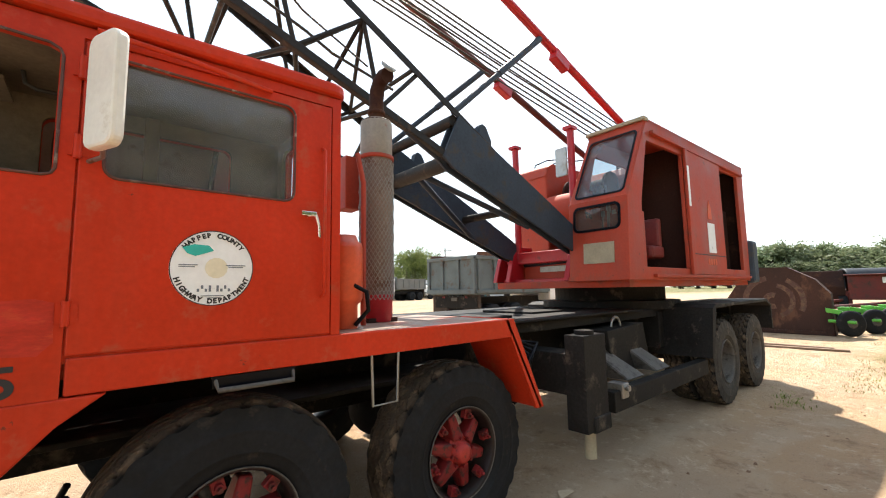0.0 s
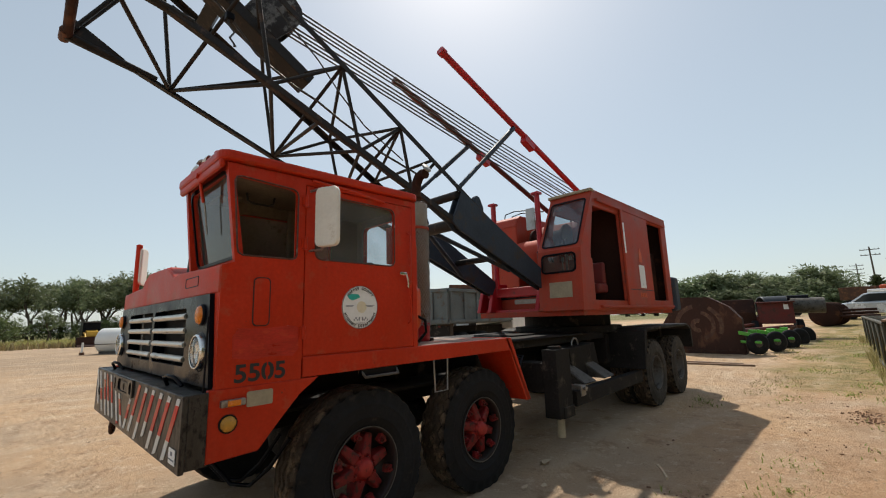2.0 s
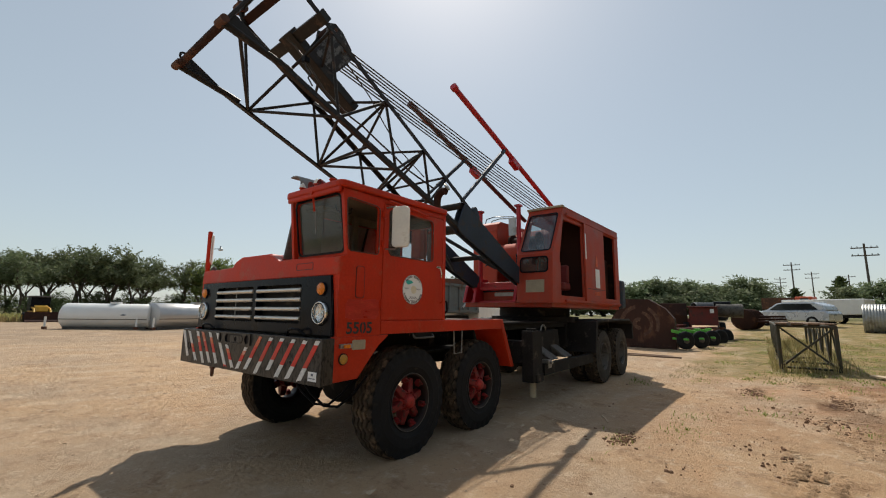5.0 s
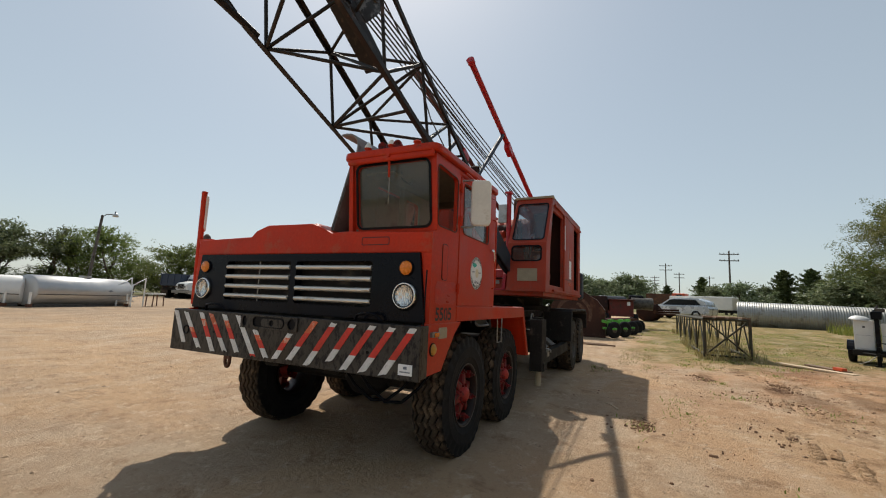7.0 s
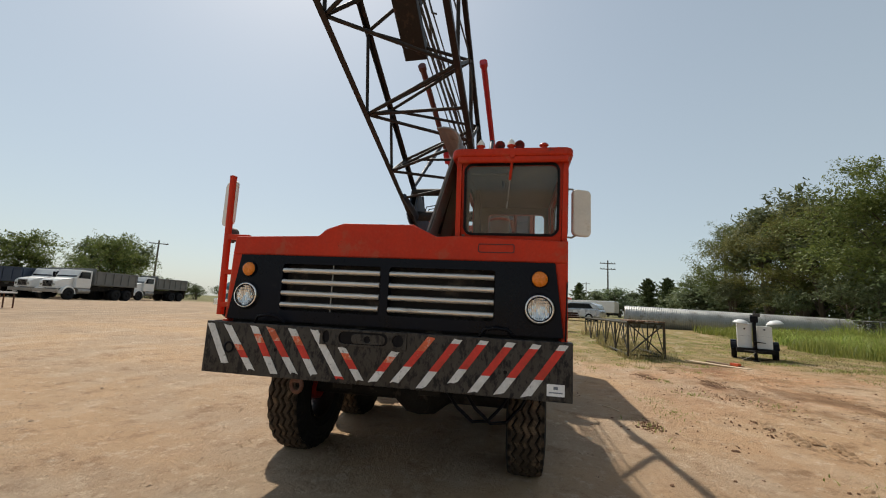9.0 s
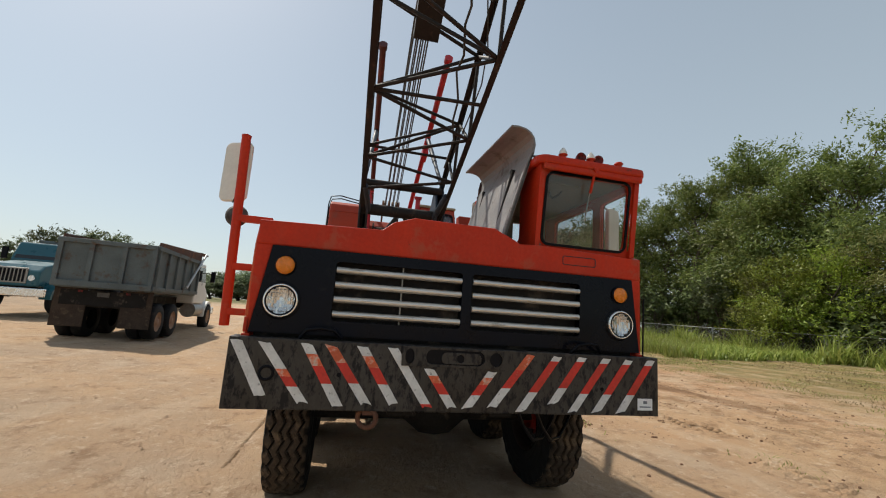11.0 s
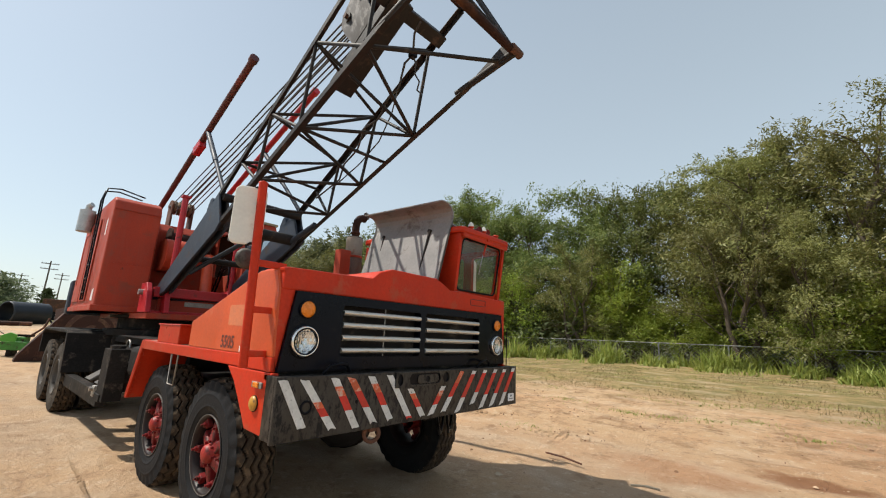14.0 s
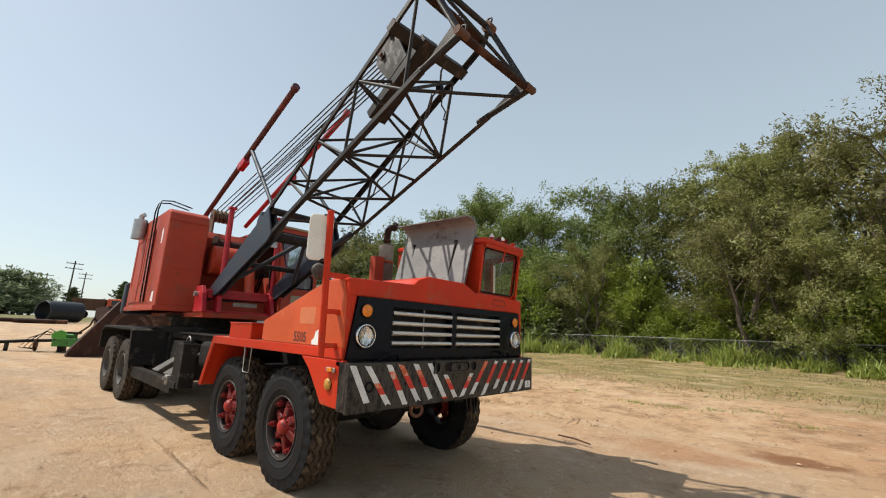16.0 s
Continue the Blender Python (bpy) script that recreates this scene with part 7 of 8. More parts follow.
def blades(name, pts, height, width, mat, label, seed, bend=0.5):
    """Grass blades, each a bent pair of faces, as one object."""
    r = np.random.default_rng(seed)
    n = len(pts)
    az = r.random(n) * 6.283
    h = height * (0.5 + 0.8 * r.random(n)) * np.asarray([q[3] if len(q) > 3 else 1.0 for q in pts])
    side = np.stack([np.cos(az + 1.57), np.sin(az + 1.57), np.zeros(n)], 1) * (width * (0.6 + 0.8 * r.random(n)))[:, None]
    out = np.stack([np.cos(az), np.sin(az), np.zeros(n)], 1) * (h * bend * r.random(n))[:, None]
    up = np.zeros((n, 3))
    up[:, 2] = h
    p = np.asarray(pts, float)[:, :3]
    v = np.stack([p - side, p + side, p + up * 0.6 + out * 0.35 + side * 0.8, p + up * 0.6 + out * 0.35 - side * 0.8, p + up + out], 1).reshape(-1, 3)
    b = np.arange(n)[:, None] * 5
    f4, f3 = b + np.array([0, 1, 2, 3]), b + np.array([3, 2, 4])
    me = bpy.data.meshes.new(name)
    me.vertices.add(5 * n)
    me.vertices.foreach_set("co", v.astype(np.float32).ravel())
    me.loops.add(7 * n)
    me.loops.foreach_set("vertex_index", np.concatenate([f4, f3], 1).astype(np.int32).ravel())
    me.polygons.add(2 * n)
    starts = np.stack([np.arange(n) * 7, np.arange(n) * 7 + 4], 1).ravel()
    me.polygons.foreach_set("loop_start", starts.astype(np.int32))
    me.polygons.foreach_set("loop_total", np.tile([4, 3], n).astype(np.int32))
    me.materials.append(mat)
    me.update(calc_edges=True)
    return tagged(new(name, me), label, "grass", kind="stuff")

r = np.random.default_rng(12)
def scatter(n, x0, x1, y0, y1, scale, cut, seed):
    out = []
    while len(out) < n:
        x, y = r.uniform(x0, x1), r.uniform(y0, y1)
        if noise.noise((x * scale, y * scale, seed)) > cut:
            out.append((x, y, ground_z(x, y) - 0.01))
    return out
weeds = []
for x, y, z in scatter(26000, -40, 16, 17.6, 22.0, 0.3, -0.5, 1):
    k = min(1.0, max(0.0, (y - 17.6 + 2.4 * noise.noise((x * 0.45, y * 0.3, 4))) / 2.6)) * (0.62 + 1.9 * noise.noise((x * 0.8, y * 0.8, 6)))
    if k > 0.12 and r.random() < k + 0.15:
        weeds.append((x, y, z, 0.25 + k))
blades("tall_grass", weeds[::2], 0.64, 0.022, GRASS, "tall green weeds along the fence", 1, 1.3)
blades("leafy_weeds", weeds[1::2], 0.40, 0.045, GRASS, "broad-leaved green weeds along the fence", 11, 1.9)
blades("short_grass", scatter(15000, -16, 14, 9.0, 18.5, 0.75, 0.14, 2), 0.055, 0.007, GRASS_DRY, "short patchy grass on the dirt", 2, 2.2)
blades("straw_grass", scatter(17000, -18, 14, 9.5, 18.5, 0.4, -0.05, 3), 0.06, 0.007, STRAW, "dry straw-coloured cut grass", 3, 2.4)
blades("short_grass", scatter(9000, -24, -10.2, 2.6, 14.0, 0.9, 0.12, 4), 0.06, 0.007, GRASS, "patchy grass behind the crane", 4, 2.0)
blades("straw_grass", scatter(11000, -24, -9.8, 2.4, 14.0, 0.9, 0.05, 5), 0.05, 0.006, STRAW, "dry grass behind the crane", 5, 2.0)
blades("tall_grass", scatter(1500, -22.5, -12.0, 4.6, 6.3, 1.2, 0.05, 6), 0.34, 0.008, STRAW, "weeds growing through the boom section", 6, 0.7)
blades("tall_grass", scatter(9000, -30, -12, 12.5, 19.0, 0.4, 0.0, 7), 0.5, 0.013, GRASS, "tall weeds in front of the long pipe", 7, 0.9)
blades("leafy_weeds", scatter(6000, -27, -11, 13.5, 19.0, 0.45, 0.02, 17), 0.42, 0.030, GRASS, "leafy green weeds in front of the long pipe", 17, 1.7)
blades("tall_grass", scatter(6000, -13, 14, -50, -38, 0.12, -0.2, 8), 0.45, 0.03, STRAW, "tall dry grass beyond the tanks", 8, 0.7)
blades("tall_grass", scatter(5000, -13, 14, -54, -40, 0.12, -0.2, 9), 0.50, 0.03, GRASS_DRY, "tall green weeds beyond the tanks", 10, 0.7)
tufts = []
for x, y, k in ((-5.18, 3.55, 90), (-4.36, 3.54, 110), (-3.5, 2.9, 50), (-1.36, 4.44, 60), (0.3, 7.1, 160), (0.9, 7.4, 140), (-0.5, 7.0, 120), (1.6, 7.9, 130), (2.6, 6.9, 80), (-2.2, 7.6, 120), (-8.5, 2.1, 80), (-9.4, 3.2, 60), (-7.6, 4.5, 70), (-9.8, 4.6, 90), (-6.0, 4.4, 60), (-9.2, 5.8, 80), (-10.4, 4.1, 90), (-5.2, 5.5, 40), (-8.9, 1.9, 50)):
    for i in range(k):
        a, d = r.uniform(0, 6.28), abs(r.normal(0, 0.22))
        tufts.append((x + d * math.cos(a) * 1.6, y + d * math.sin(a), ground_z(x, y) - 0.01))
blades("weed_tuft", tufts, 0.05, 0.006, GRASS, "small weed tufts on bare dirt", 9, 2.2)

# loose stones on the dirt
def pebbles():
    rr = np.random.default_rng(3)
    g = G()
    base = [Vector(p) for p in ((1, 0, 0), (0, 1, 0), (-1, 0, 0), (0, -1, 0), (0, 0, 0.7), (0, 0, -0.5))]
    fs = [(0, 1, 4), (1, 2, 4), (2, 3, 4), (3, 0, 4), (1, 0, 5), (2, 1, 5), (3, 2, 5), (0, 3, 5)]
    for i in range(6000):
        x, y = rr.uniform(-13, 6), rr.uniform(-7, 9)
        s = 0.006 + 0.016 * rr.random() ** 3 + (0.022 * rr.random() if rr.random() < 0.04 else 0)
        a = rr.random() * 6.28
        z = ground_z(x, y)
        g.add([(x + s * (p.x * math.cos(a) - p.y * math.sin(a)) * (1 + 0.4 * rr.random()), y + s * (p.x * math.sin(a) + p.y * math.cos(a)), z + s * p.z * 0.8 + 0.004) for p in base], fs)
    return g
tagged(part("loose_gravel", pebbles(), material("gravel_stone", (0.43, 0.30, 0.19), 0.9, vary=0.4, scale=3)), "scattered small stones on the dirt", "gravel", kind="stuff")
def clods():
    rr = np.random.default_rng(31)
    g = G()
    heaps = ((-7.8, 5.45, 0.35), (-7.1, 5.25, 0.32), (-7.05, 5.3, 0.18), (-6.1, 5.5, 0.40), (-6.5, 6.25, 0.35), (-6.1, 6.65, 0.5), (-9.8, 5.15, 0.3), (-8.3, 4.3, 0.25), (-5.4, 6.6, 0.6), (-3.5, 2.95, 0.16), (-5.5, 5.2, 0.7))
    for i in range(3600):
        if i % 3:
            hx, hy, hr = heaps[int(rr.integers(len(heaps)))]
            x, y = rr.normal(hx, hr), rr.normal(hy, hr * 0.45)
        else:
            x, y = rr.normal(-4.5, 3.6), rr.normal(5.6, 1.6)
        s = 0.006 + 0.024 * rr.random() ** 3
        z = ground_z(x, y)
        ring = [(x + s * (0.7 + 0.6 * rr.random()) * math.cos(a), y + s * (0.7 + 0.6 * rr.random()) * math.sin(a)) for a in (0, 1.05, 2.1, 3.14, 4.2, 5.24)]
        vs = [(px, py, z - 0.012) for px, py in ring] + [(x + (px - x) * 0.6, y + (py - y) * 0.6, z + s * (0.2 + 0.3 * rr.random())) for px, py in ring]
        g.add(vs, [(k, (k + 1) % 6, 6 + (k + 1) % 6, 6 + k) for k in range(6)] + [(6, 7, 8, 9, 10, 11)])
    return g
tagged(part("dirt_clods", clods(), material("red_brown_clod", (0.21, 0.115, 0.065), 0.95, vary=0.35, scale=4, bump=0.4)), "crumbled reddish clods of soil beside the ruts", "soil", kind="stuff")
PAPER = material("tan_scrap", (0.55, 0.42, 0.28), 0.8, vary=0.15, scale=6)
for x, y, s, a in ((-3.72, 1.42, 0.10, 0.4), (-2.95, 1.62, 0.05, 1.2), (-3.1, 1.75, 0.045, 2.0), (-0.35, 1.7, 0.06, 0.8), (-2.4, 1.95, 0.05, 2.4)):
    g = G().plate([(x + s * math.cos(a + k), y + s * 0.7 * math.sin(a + k), 0.012 + 0.03 * s / 0.1 * (k == 1.6)) for k in (0, 1.6, 3.1, 4.4)], 0.004)
    tagged(part("scrap", g, PAPER), "small tan scrap lying on the dirt", "litter", "scraps on the dirt")
for x, y, a, ln in ((-4.3, 2.45, 0.5, 0.38), (-0.4, 3.0, -0.25, 0.6), (0.9, 2.5, 0.3, 0.3)):
    c, s = math.cos(a), math.sin(a)
    tagged(part("stick", G().sweep([(x, y, 0.03), (x + ln * 0.5 * c, y + ln * 0.5 * s, 0.045), (x + ln * c, y + ln * s, 0.03)], 0.014, 6), RUST if y > 2.6 else PAPER), "short dry stick on the dirt", "stick", "sticks on the dirt")

# ---- chain-link fence ----
WIRE = material("galvanised_wire", (0.30, 0.30, 0.29), 0.5, metal=0.6, vary=0.15)
fence = thing("chain_link_fence", "galvanised chain-link fence overgrown with weeds", "fence")
FY = 21.3
fx = [12.0 - 3.05 * k for k in range(24)]
for x in fx:
    z = ground_z(x, FY)
    part("fence_post", G().cyl((x, FY, z - 0.2), (x, FY, z + 1.12), 0.03, n=8), WIRE, fence)
part("top_rail", G().sweep([(x, FY, ground_z(x, FY) + 1.10) for x in fx], 0.022, 6), WIRE, fence)
g = G()
for k in range(int((fx[0] - fx[-1]) / 0.16)):
    x = fx[-1] + 0.16 * k
    z = ground_z(x, FY)
    for d in (1, -1):
        g.cyl((x, FY, z + 0.02), (x + d * 1.05, FY, z + 1.08), 0.004, n=3, caps=False)
tagged(part("chain_mesh", g, WIRE, fence), kind="stuff")

# ---- trucks ----
DUMP_GREY = material("faded_blue_grey_paint", (0.115, 0.138, 0.142), 0.65, vary=0.25, scale=1.2, second=(0.10, 0.07, 0.05), amount=0.42, second_scale=2, spec=0.2)
TEAL = material("teal_truck_paint", (0.015, 0.10, 0.13), 0.35, vary=0.15, scale=2)
TRUCK_WHITE = material("white_truck_paint", (0.70, 0.70, 0.68), 0.4, vary=0.08, scale=2)
NIGHT_BLUE = material("dark_blue_bed_paint", (0.03, 0.045, 0.075), 0.5, vary=0.2, scale=1.5)
GREY_BED = material("grey_bed_paint", (0.13, 0.135, 0.13), 0.6, vary=0.2, scale=1)
MUD_BROWN = material("mud_caked_rubber", (0.055, 0.041, 0.032), 0.9, vary=0.3, scale=4, second=(0.10, 0.075, 0.055), amount=0.4, second_scale=5, spec=0.15)
HUB_TAN = material("rusty_tan_rim", (0.32, 0.20, 0.13), 0.7, vary=0.2, scale=5)

def road_wheel(parent, x, y, r, w, rim):
    s = 1 if y > 0 else -1
    t = part("wheel", G().lathe([(r * 0.55, -w / 2), (r * 0.93, -w / 2), (r, -w * 0.38), (r, w * 0.38), (r * 0.93, w / 2), (r * 0.55, w / 2)], (x, y, r), "y", 28), RUBBER, parent)
    part("rim", G().lathe([(r * 0.56, s * w * 0.48), (r * 0.5, s * w * 0.30), (r * 0.25, s * w * 0.22), (r * 0.18, s * w * 0.5), (0.0, s * w * 0.5)], (x, y, r), "y", 20), rim, t)

def dump_truck(label, m, bed_mat, cab_mat, boards=None, bed_len=4.5, bumper_mat=CHROME, rim=HUB_TAN, detail=True):
    """Tail at x = 0, nose towards -x."""
    t = thing("dump_truck", label, "dump truck", m)
    L = bed_len
    bed = part("bed", G().panel([(-1.12, 1.42), (1.12, 1.42), (1.12, 2.62), (-1.12, 2.62)], [], lambda u, v, d: (-d, u, v), 0.06)
               .box(-0.05, -L, 1.06, 1.12, 1.42, 2.62).box(-0.05, -L, -1.12, -1.06, 1.42, 2.62).box(-0.05, -L, -1.1, 1.1, 1.35, 1.45).box(-L, -L - 0.08, -1.12, 1.12, 1.42, 2.9), bed_mat, t, "ribbed steel dump bed", 0.01)
    for y in (-1.08, -0.38, 0.38, 1.08):
        part("tailgate_rib", G().box(0.0, 0.07, y - 0.06, y + 0.06, 1.42, 2.62), bed_mat, bed, bevel=0.012)
    part("tailgate_rail", G().box(0.0, 0.08, -1.14, 1.14, 2.54, 2.66).box(0.0, 0.08, -1.14, 1.14, 1.38, 1.54), bed_mat, bed, bevel=0.012)
    for s in (1, -1):
        for k in range(6):
            x = -0.15 - (L - 0.3) * k / 5
            part("side_rib", G().box(x - 0.05, x + 0.05, s * 1.12, s * 1.19, 1.45, 2.6), bed_mat, bed, bevel=0.01)
        part("side_rail", G().box(0, -L, s * 1.1, s * 1.2, 2.54, 2.66).box(0, -L, s * 1.1, s * 1.18, 1.40, 1.52), bed_mat, bed, bevel=0.01)
        if boards:
            part("side_board", G().prism([(-0.1, 2.66), (-0.15, 2.78), (-L, 2.98), (-L, 2.66)], "y", s * 1.1, s * 1.15), boards, bed, "rusty side board")
            part("tarp_arm", G().cyl((-L * 0.62, s * 1.24, 1.6), (-L - 0.2, s * 1.24, 2.95), 0.04), GALV, bed)
    if boards:
        part("cab_guard", G().box(-L + 0.1, -L - 0.9, -1.15, 1.15, 2.94, 3.0), boards, bed)
    part("chassis", G().box(-0.3, -L - 3.0, -0.45, 0.45, 0.85, 1.25).box(-0.2, -0.35, -1.0, 1.0, 0.9, 1.3), FRAME, t)
    for s in (1, -1):
        part("mud_flap", G().box(-0.22, -0.25, s * 0.40, s * 1.14, 0.33, 1.36), MUD_BROWN, t, "mud-stained rubber flap")
        for x in (-0.95, -2.25):
            road_wheel(t, x, s * 0.98, 0.52, 0.30, rim)
            road_wheel(t, x, s * 0.64, 0.52, 0.28, rim)
        road_wheel(t, -L - 2.35, s * 1.0, 0.52, 0.28, rim)
        part("tail_lamp", G().box(-0.17, -0.21, s * 0.50, s * 0.60, 1.24, 1.30), HUB_RED, t)
    part("number_plate", G().box(-0.17, -0.2, -0.16, 0.12, 1.14, 1.26), DUSTY_STEEL, t, "blank dusty plate")
    c0 = -L - 0.25
    cabt = part("cab", G().prism([(c0, 1.05), (c0, 2.62), (c0 - 1.15, 2.66), (c0 - 1.5, 1.95), (c0 - 1.5, 1.05)], "y", -1.02, 1.02), cab_mat, t, "truck cab", 0.06)
    part("hood", G().prism([(c0 - 1.5, 0.95), (c0 - 1.5, 1.93), (c0 - 2.75, 1.72), (c0 - 3.0, 1.5), (c0 - 3.02, 0.95)], "y", -0.78, 0.78), cab_mat, t, bevel=0.06)
    for s in (1, -1):
        part("cab_window", G().panel([(c0 - 0.2, 1.92), (c0 - 1.38, 1.92), (c0 - 1.1, 2.5), (c0 - 0.2, 2.5)], [], lambda u, v, d: (u, s * (1.03 - d), v), 0.02), DARK_GLAZING, cabt)
        part("front_mudguard", G().prism([(c0 - 1.5 - 0.62 + 0.64 * math.cos(radians(a)), 0.52 + 0.64 * math.sin(radians(a))) for a in range(0, 181, 15)] + [(c0 - 1.5 - 0.62 + 0.54 * math.cos(radians(a)), 0.52 + 0.54 * math.sin(radians(a))) for a in range(180, -1, -15)], "y", s * 0.76, s * 1.1), cab_mat, t)
        part("truck_mirror", G().box(c0 - 1.35, c0 - 1.42, s * 1.2, s * 1.36, 1.95, 2.4).cyl((c0 - 1.3, s * 1.0, 2.3), (c0 - 1.38, s * 1.28, 2.3), 0.015), BLACK, t)
        part("step_tank", G().cyl((c0 - 0.1, s * 0.85, 0.8), (c0 - 1.3, s * 0.85, 0.8), 0.27, n=16), STEEL, t)
        part("head_lamp", G().cyl((c0 - 3.0, s * 0.58, 1.25), (c0 - 3.05, s * 0.58, 1.25), 0.1, n=16), LENS, t)
    part("windscreen", G().plate([(c0 - 1.16, -0.9, 2.58), (c0 - 1.16, 0.9, 2.58), (c0 - 1.47, 0.92, 2.0), (c0 - 1.47, -0.92, 2.0)], 0.02), DARK_GLAZING, cabt)
    gr = part("grille", G().box(c0 - 3.0, c0 - 3.05, -0.45, 0.45, 1.05, 1.6), STEEL, t, "pale grille", 0.02)
    # the grille plate is solid; black strips paint the dark of its slots
    for k in range(7):
        part("grille_slot", G().box(c0 - 3.045, c0 - 3.06, -0.38 + 0.11 * k, -0.31 + 0.11 * k, 1.1, 1.55), BLACK, gr)
    part("truck_bumper", G().box(c0 - 3.05, c0 - 3.2, -1.1, 1.1, 0.6, 0.9), bumper_mat, t, "bright steel bumper", 0.03)
    return t

dump_truck("grey dump truck with ribbed bed and rusty side boards", at(-10.2, -7.2, 4), DUMP_GREY, TRUCK_WHITE, RUST)
dump_truck("teal dump truck with pale bumper and grille", at(-22.5, -12.8, 180 + 4), DUMP_GREY, TEAL)
def far_truck(label, x, y, turn, bed, cabm, length=4.8):
    return dump_truck(label, at(x, y, turn), bed, cabm, None, length, STEEL, RUBBER)
far_truck("white dump truck with long grey bed", -33.0, -39.0, 187.5, GREY_BED, TRUCK_WHITE)
far_truck("white truck parked behind another white truck", -33.5, -42.4, 187.5, GREY_BED, TRUCK_WHITE)
far_truck("white dump truck parked far across the yard", -43.5, -42.5, 184, GREY_BED, TRUCK_WHITE)
far_truck("dark blue dump truck behind the silver tank", -25.6, -43.4, 20, NIGHT_BLUE, TRUCK_WHITE)

# ---- tanks and stands across the yard ----
TANK_WHITE = material("white_tank_paint", (0.72, 0.72, 0.70), 0.4, vary=0.06, scale=1, second=(0.45, 0.42, 0.36), amount=0.15, second_scale=1.5)
STAINLESS = material("stainless_tank", (0.46, 0.46, 0.46), 0.42, metal=0.6, vary=0.1, scale=1, bump=0.05, bump_scale=8)
def tank(label, x0, y0, x1, y1, mat, r=0.68):
    cx, cy = (x0 + x1) / 2, (y0 + y1) / 2
    ln = math.hypot(x1 - x0, y1 - y0)
    t = thing("storage_tank", label, "tank", at(cx, cy, math.degrees(math.atan2(y1 - y0, x1 - x0))))
    h = ln / 2
    part("shell", G().lathe([(0.0, -h - 0.05), (r * 0.6, -h - 0.045), (r * 0.93, -h - 0.02), (r, -h + 0.02), (r, h - 0.02), (r * 0.93, h + 0.02), (r * 0.6, h + 0.045), (0.0, h + 0.05)], (0, 0, r + 0.05), "x", 40), mat, t, "long smooth cylindrical shell")
    for x in (-h - 0.4, h * 0.82):
        for y in (-0.80, 0.80):
            post = part("stand_post", G().cyl((x, y, 0.1), (x, y, 0.62), 0.045, n=8), TANK_WHITE, t, "white pipe post")
            part("foot", G().box(x - 0.08, x + 0.08, y - 0.06, y + 0.06, 0.0, 0.14), RUST, post)
    for s_ in (-1, 1):
        part("skid", G().box(-h * 0.95, h * 0.95, s_ * 0.34 - 0.05, s_ * 0.34 + 0.05, -0.02, 0.13), DUSTY_STEEL, t, "dark steel skid")
        part("seam_rail", G().cyl((-h, s_ * r * 0.985, r - 0.12), (h, s_ * r * 0.985, r - 0.12), 0.018, n=6), DUSTY_STEEL, t)
        part("maker_plate", G().panel([(-0.16, 0), (0, 0.05), (0.16, 0), (0, -0.05)], [], lambda u, v, d: (h * 0.45 + u, s_ * (r + 0.012 - d), r + 0.10 + v), 0.012), GREY_INK, t, "small grey lozenge plate")
    part("manway", G().cyl((0.2, 0, 2 * r + 0.03), (0.2, 0, 2 * r + 0.14), 0.25, n=16), mat, t)
    return t
tank("long white horizontal storage tank on steel saddles", -2.9, -23.55, -5.85, -21.0, TANK_WHITE, 0.62)
tank("long silvery horizontal storage tank on saddles", -5.7, -20.7, -10.0, -22.0, STAINLESS, 0.66)
st = thing("tank_stair", "white pipe stair frame at the end of the silver tank", "stair", at(-10.5, -21.5, 30))
for y in (-0.35, 0.35):
    part("stair_rail", G().sweep([(0, y, 0), (0, y, 1.5), (1.0, y, 1.1), (1.0, y, 0)], 0.035, 6), TANK_WHITE, st)
for k in range(3):
    part("tread", G().box(0.15 + 0.3 * k, 0.4 + 0.3 * k, -0.35, 0.35, 0.75 - 0.25 * k, 0.79 - 0.25 * k), GALV, st)
sw = thing("saw_horse", "low wheeled white stand beside the tank stair", "stand", at(-11.4, -21.4, 20))
part("top", G().box(-0.45, 0.45, -0.25, 0.25, 0.66, 0.74), TANK_WHITE, sw)
for x in (-0.4, 0.4):
    for y in (-0.2, 0.2):
        part("leg", G().cyl((x, y, 0.0), (x * 0.9, y, 0.68), 0.03), RUST, sw)
YELLOW = material("yellow_machine_paint", (0.55, 0.30, 0.02), 0.45, vary=0.15, scale=2)
ld = thing("wheel_loader", "yellow wheel loader with dark rusty bucket, far across the yard", "loader", at(-4.05, -38.5, 92, 0.72))
part("body", G().box(-2.0, 0.6, -0.55, 0.55, 0.55, 1.15), YELLOW, ld, "yellow machine body", 0.06)
part("hood", G().prism([(0.4, 1.1), (0.4, 1.75), (1.1, 1.62), (1.25, 1.1)], "y", -0.5, 0.5), YELLOW, ld, "yellow hood", 0.05)
cabl = part("cab", G().box(-1.3, 0.35, -0.75, 0.75, 1.15, 2.55), BLACK, ld, "dark glazed cab", 0.05)
part("cab_roof", G().box(-1.45, 0.55, -0.85, 0.85, 2.55, 2.68), DUSTY_STEEL, cabl, "", 0.03)
part("bucket", G().prism([(1.9, 0.06), (2.7, 0.05), (2.7, 0.12), (2.15, 0.3), (2.0, 1.05), (1.9, 1.05)], "y", -1.35, 1.35), DARK_RUST, ld, "dark rusty bucket")
for y in (-0.62, 0.62):
    part("loader_arm", G().sweep([(0.2, y, 1.5), (1.2, y, 1.35), (1.95, y, 0.6)], 0.09, 6), YELLOW, ld)
for x in (-1.4, 0.9):
    for y in (-0.8, 0.8):
        road_wheel(ld, x, y, 0.5, 0.35, YELLOW)

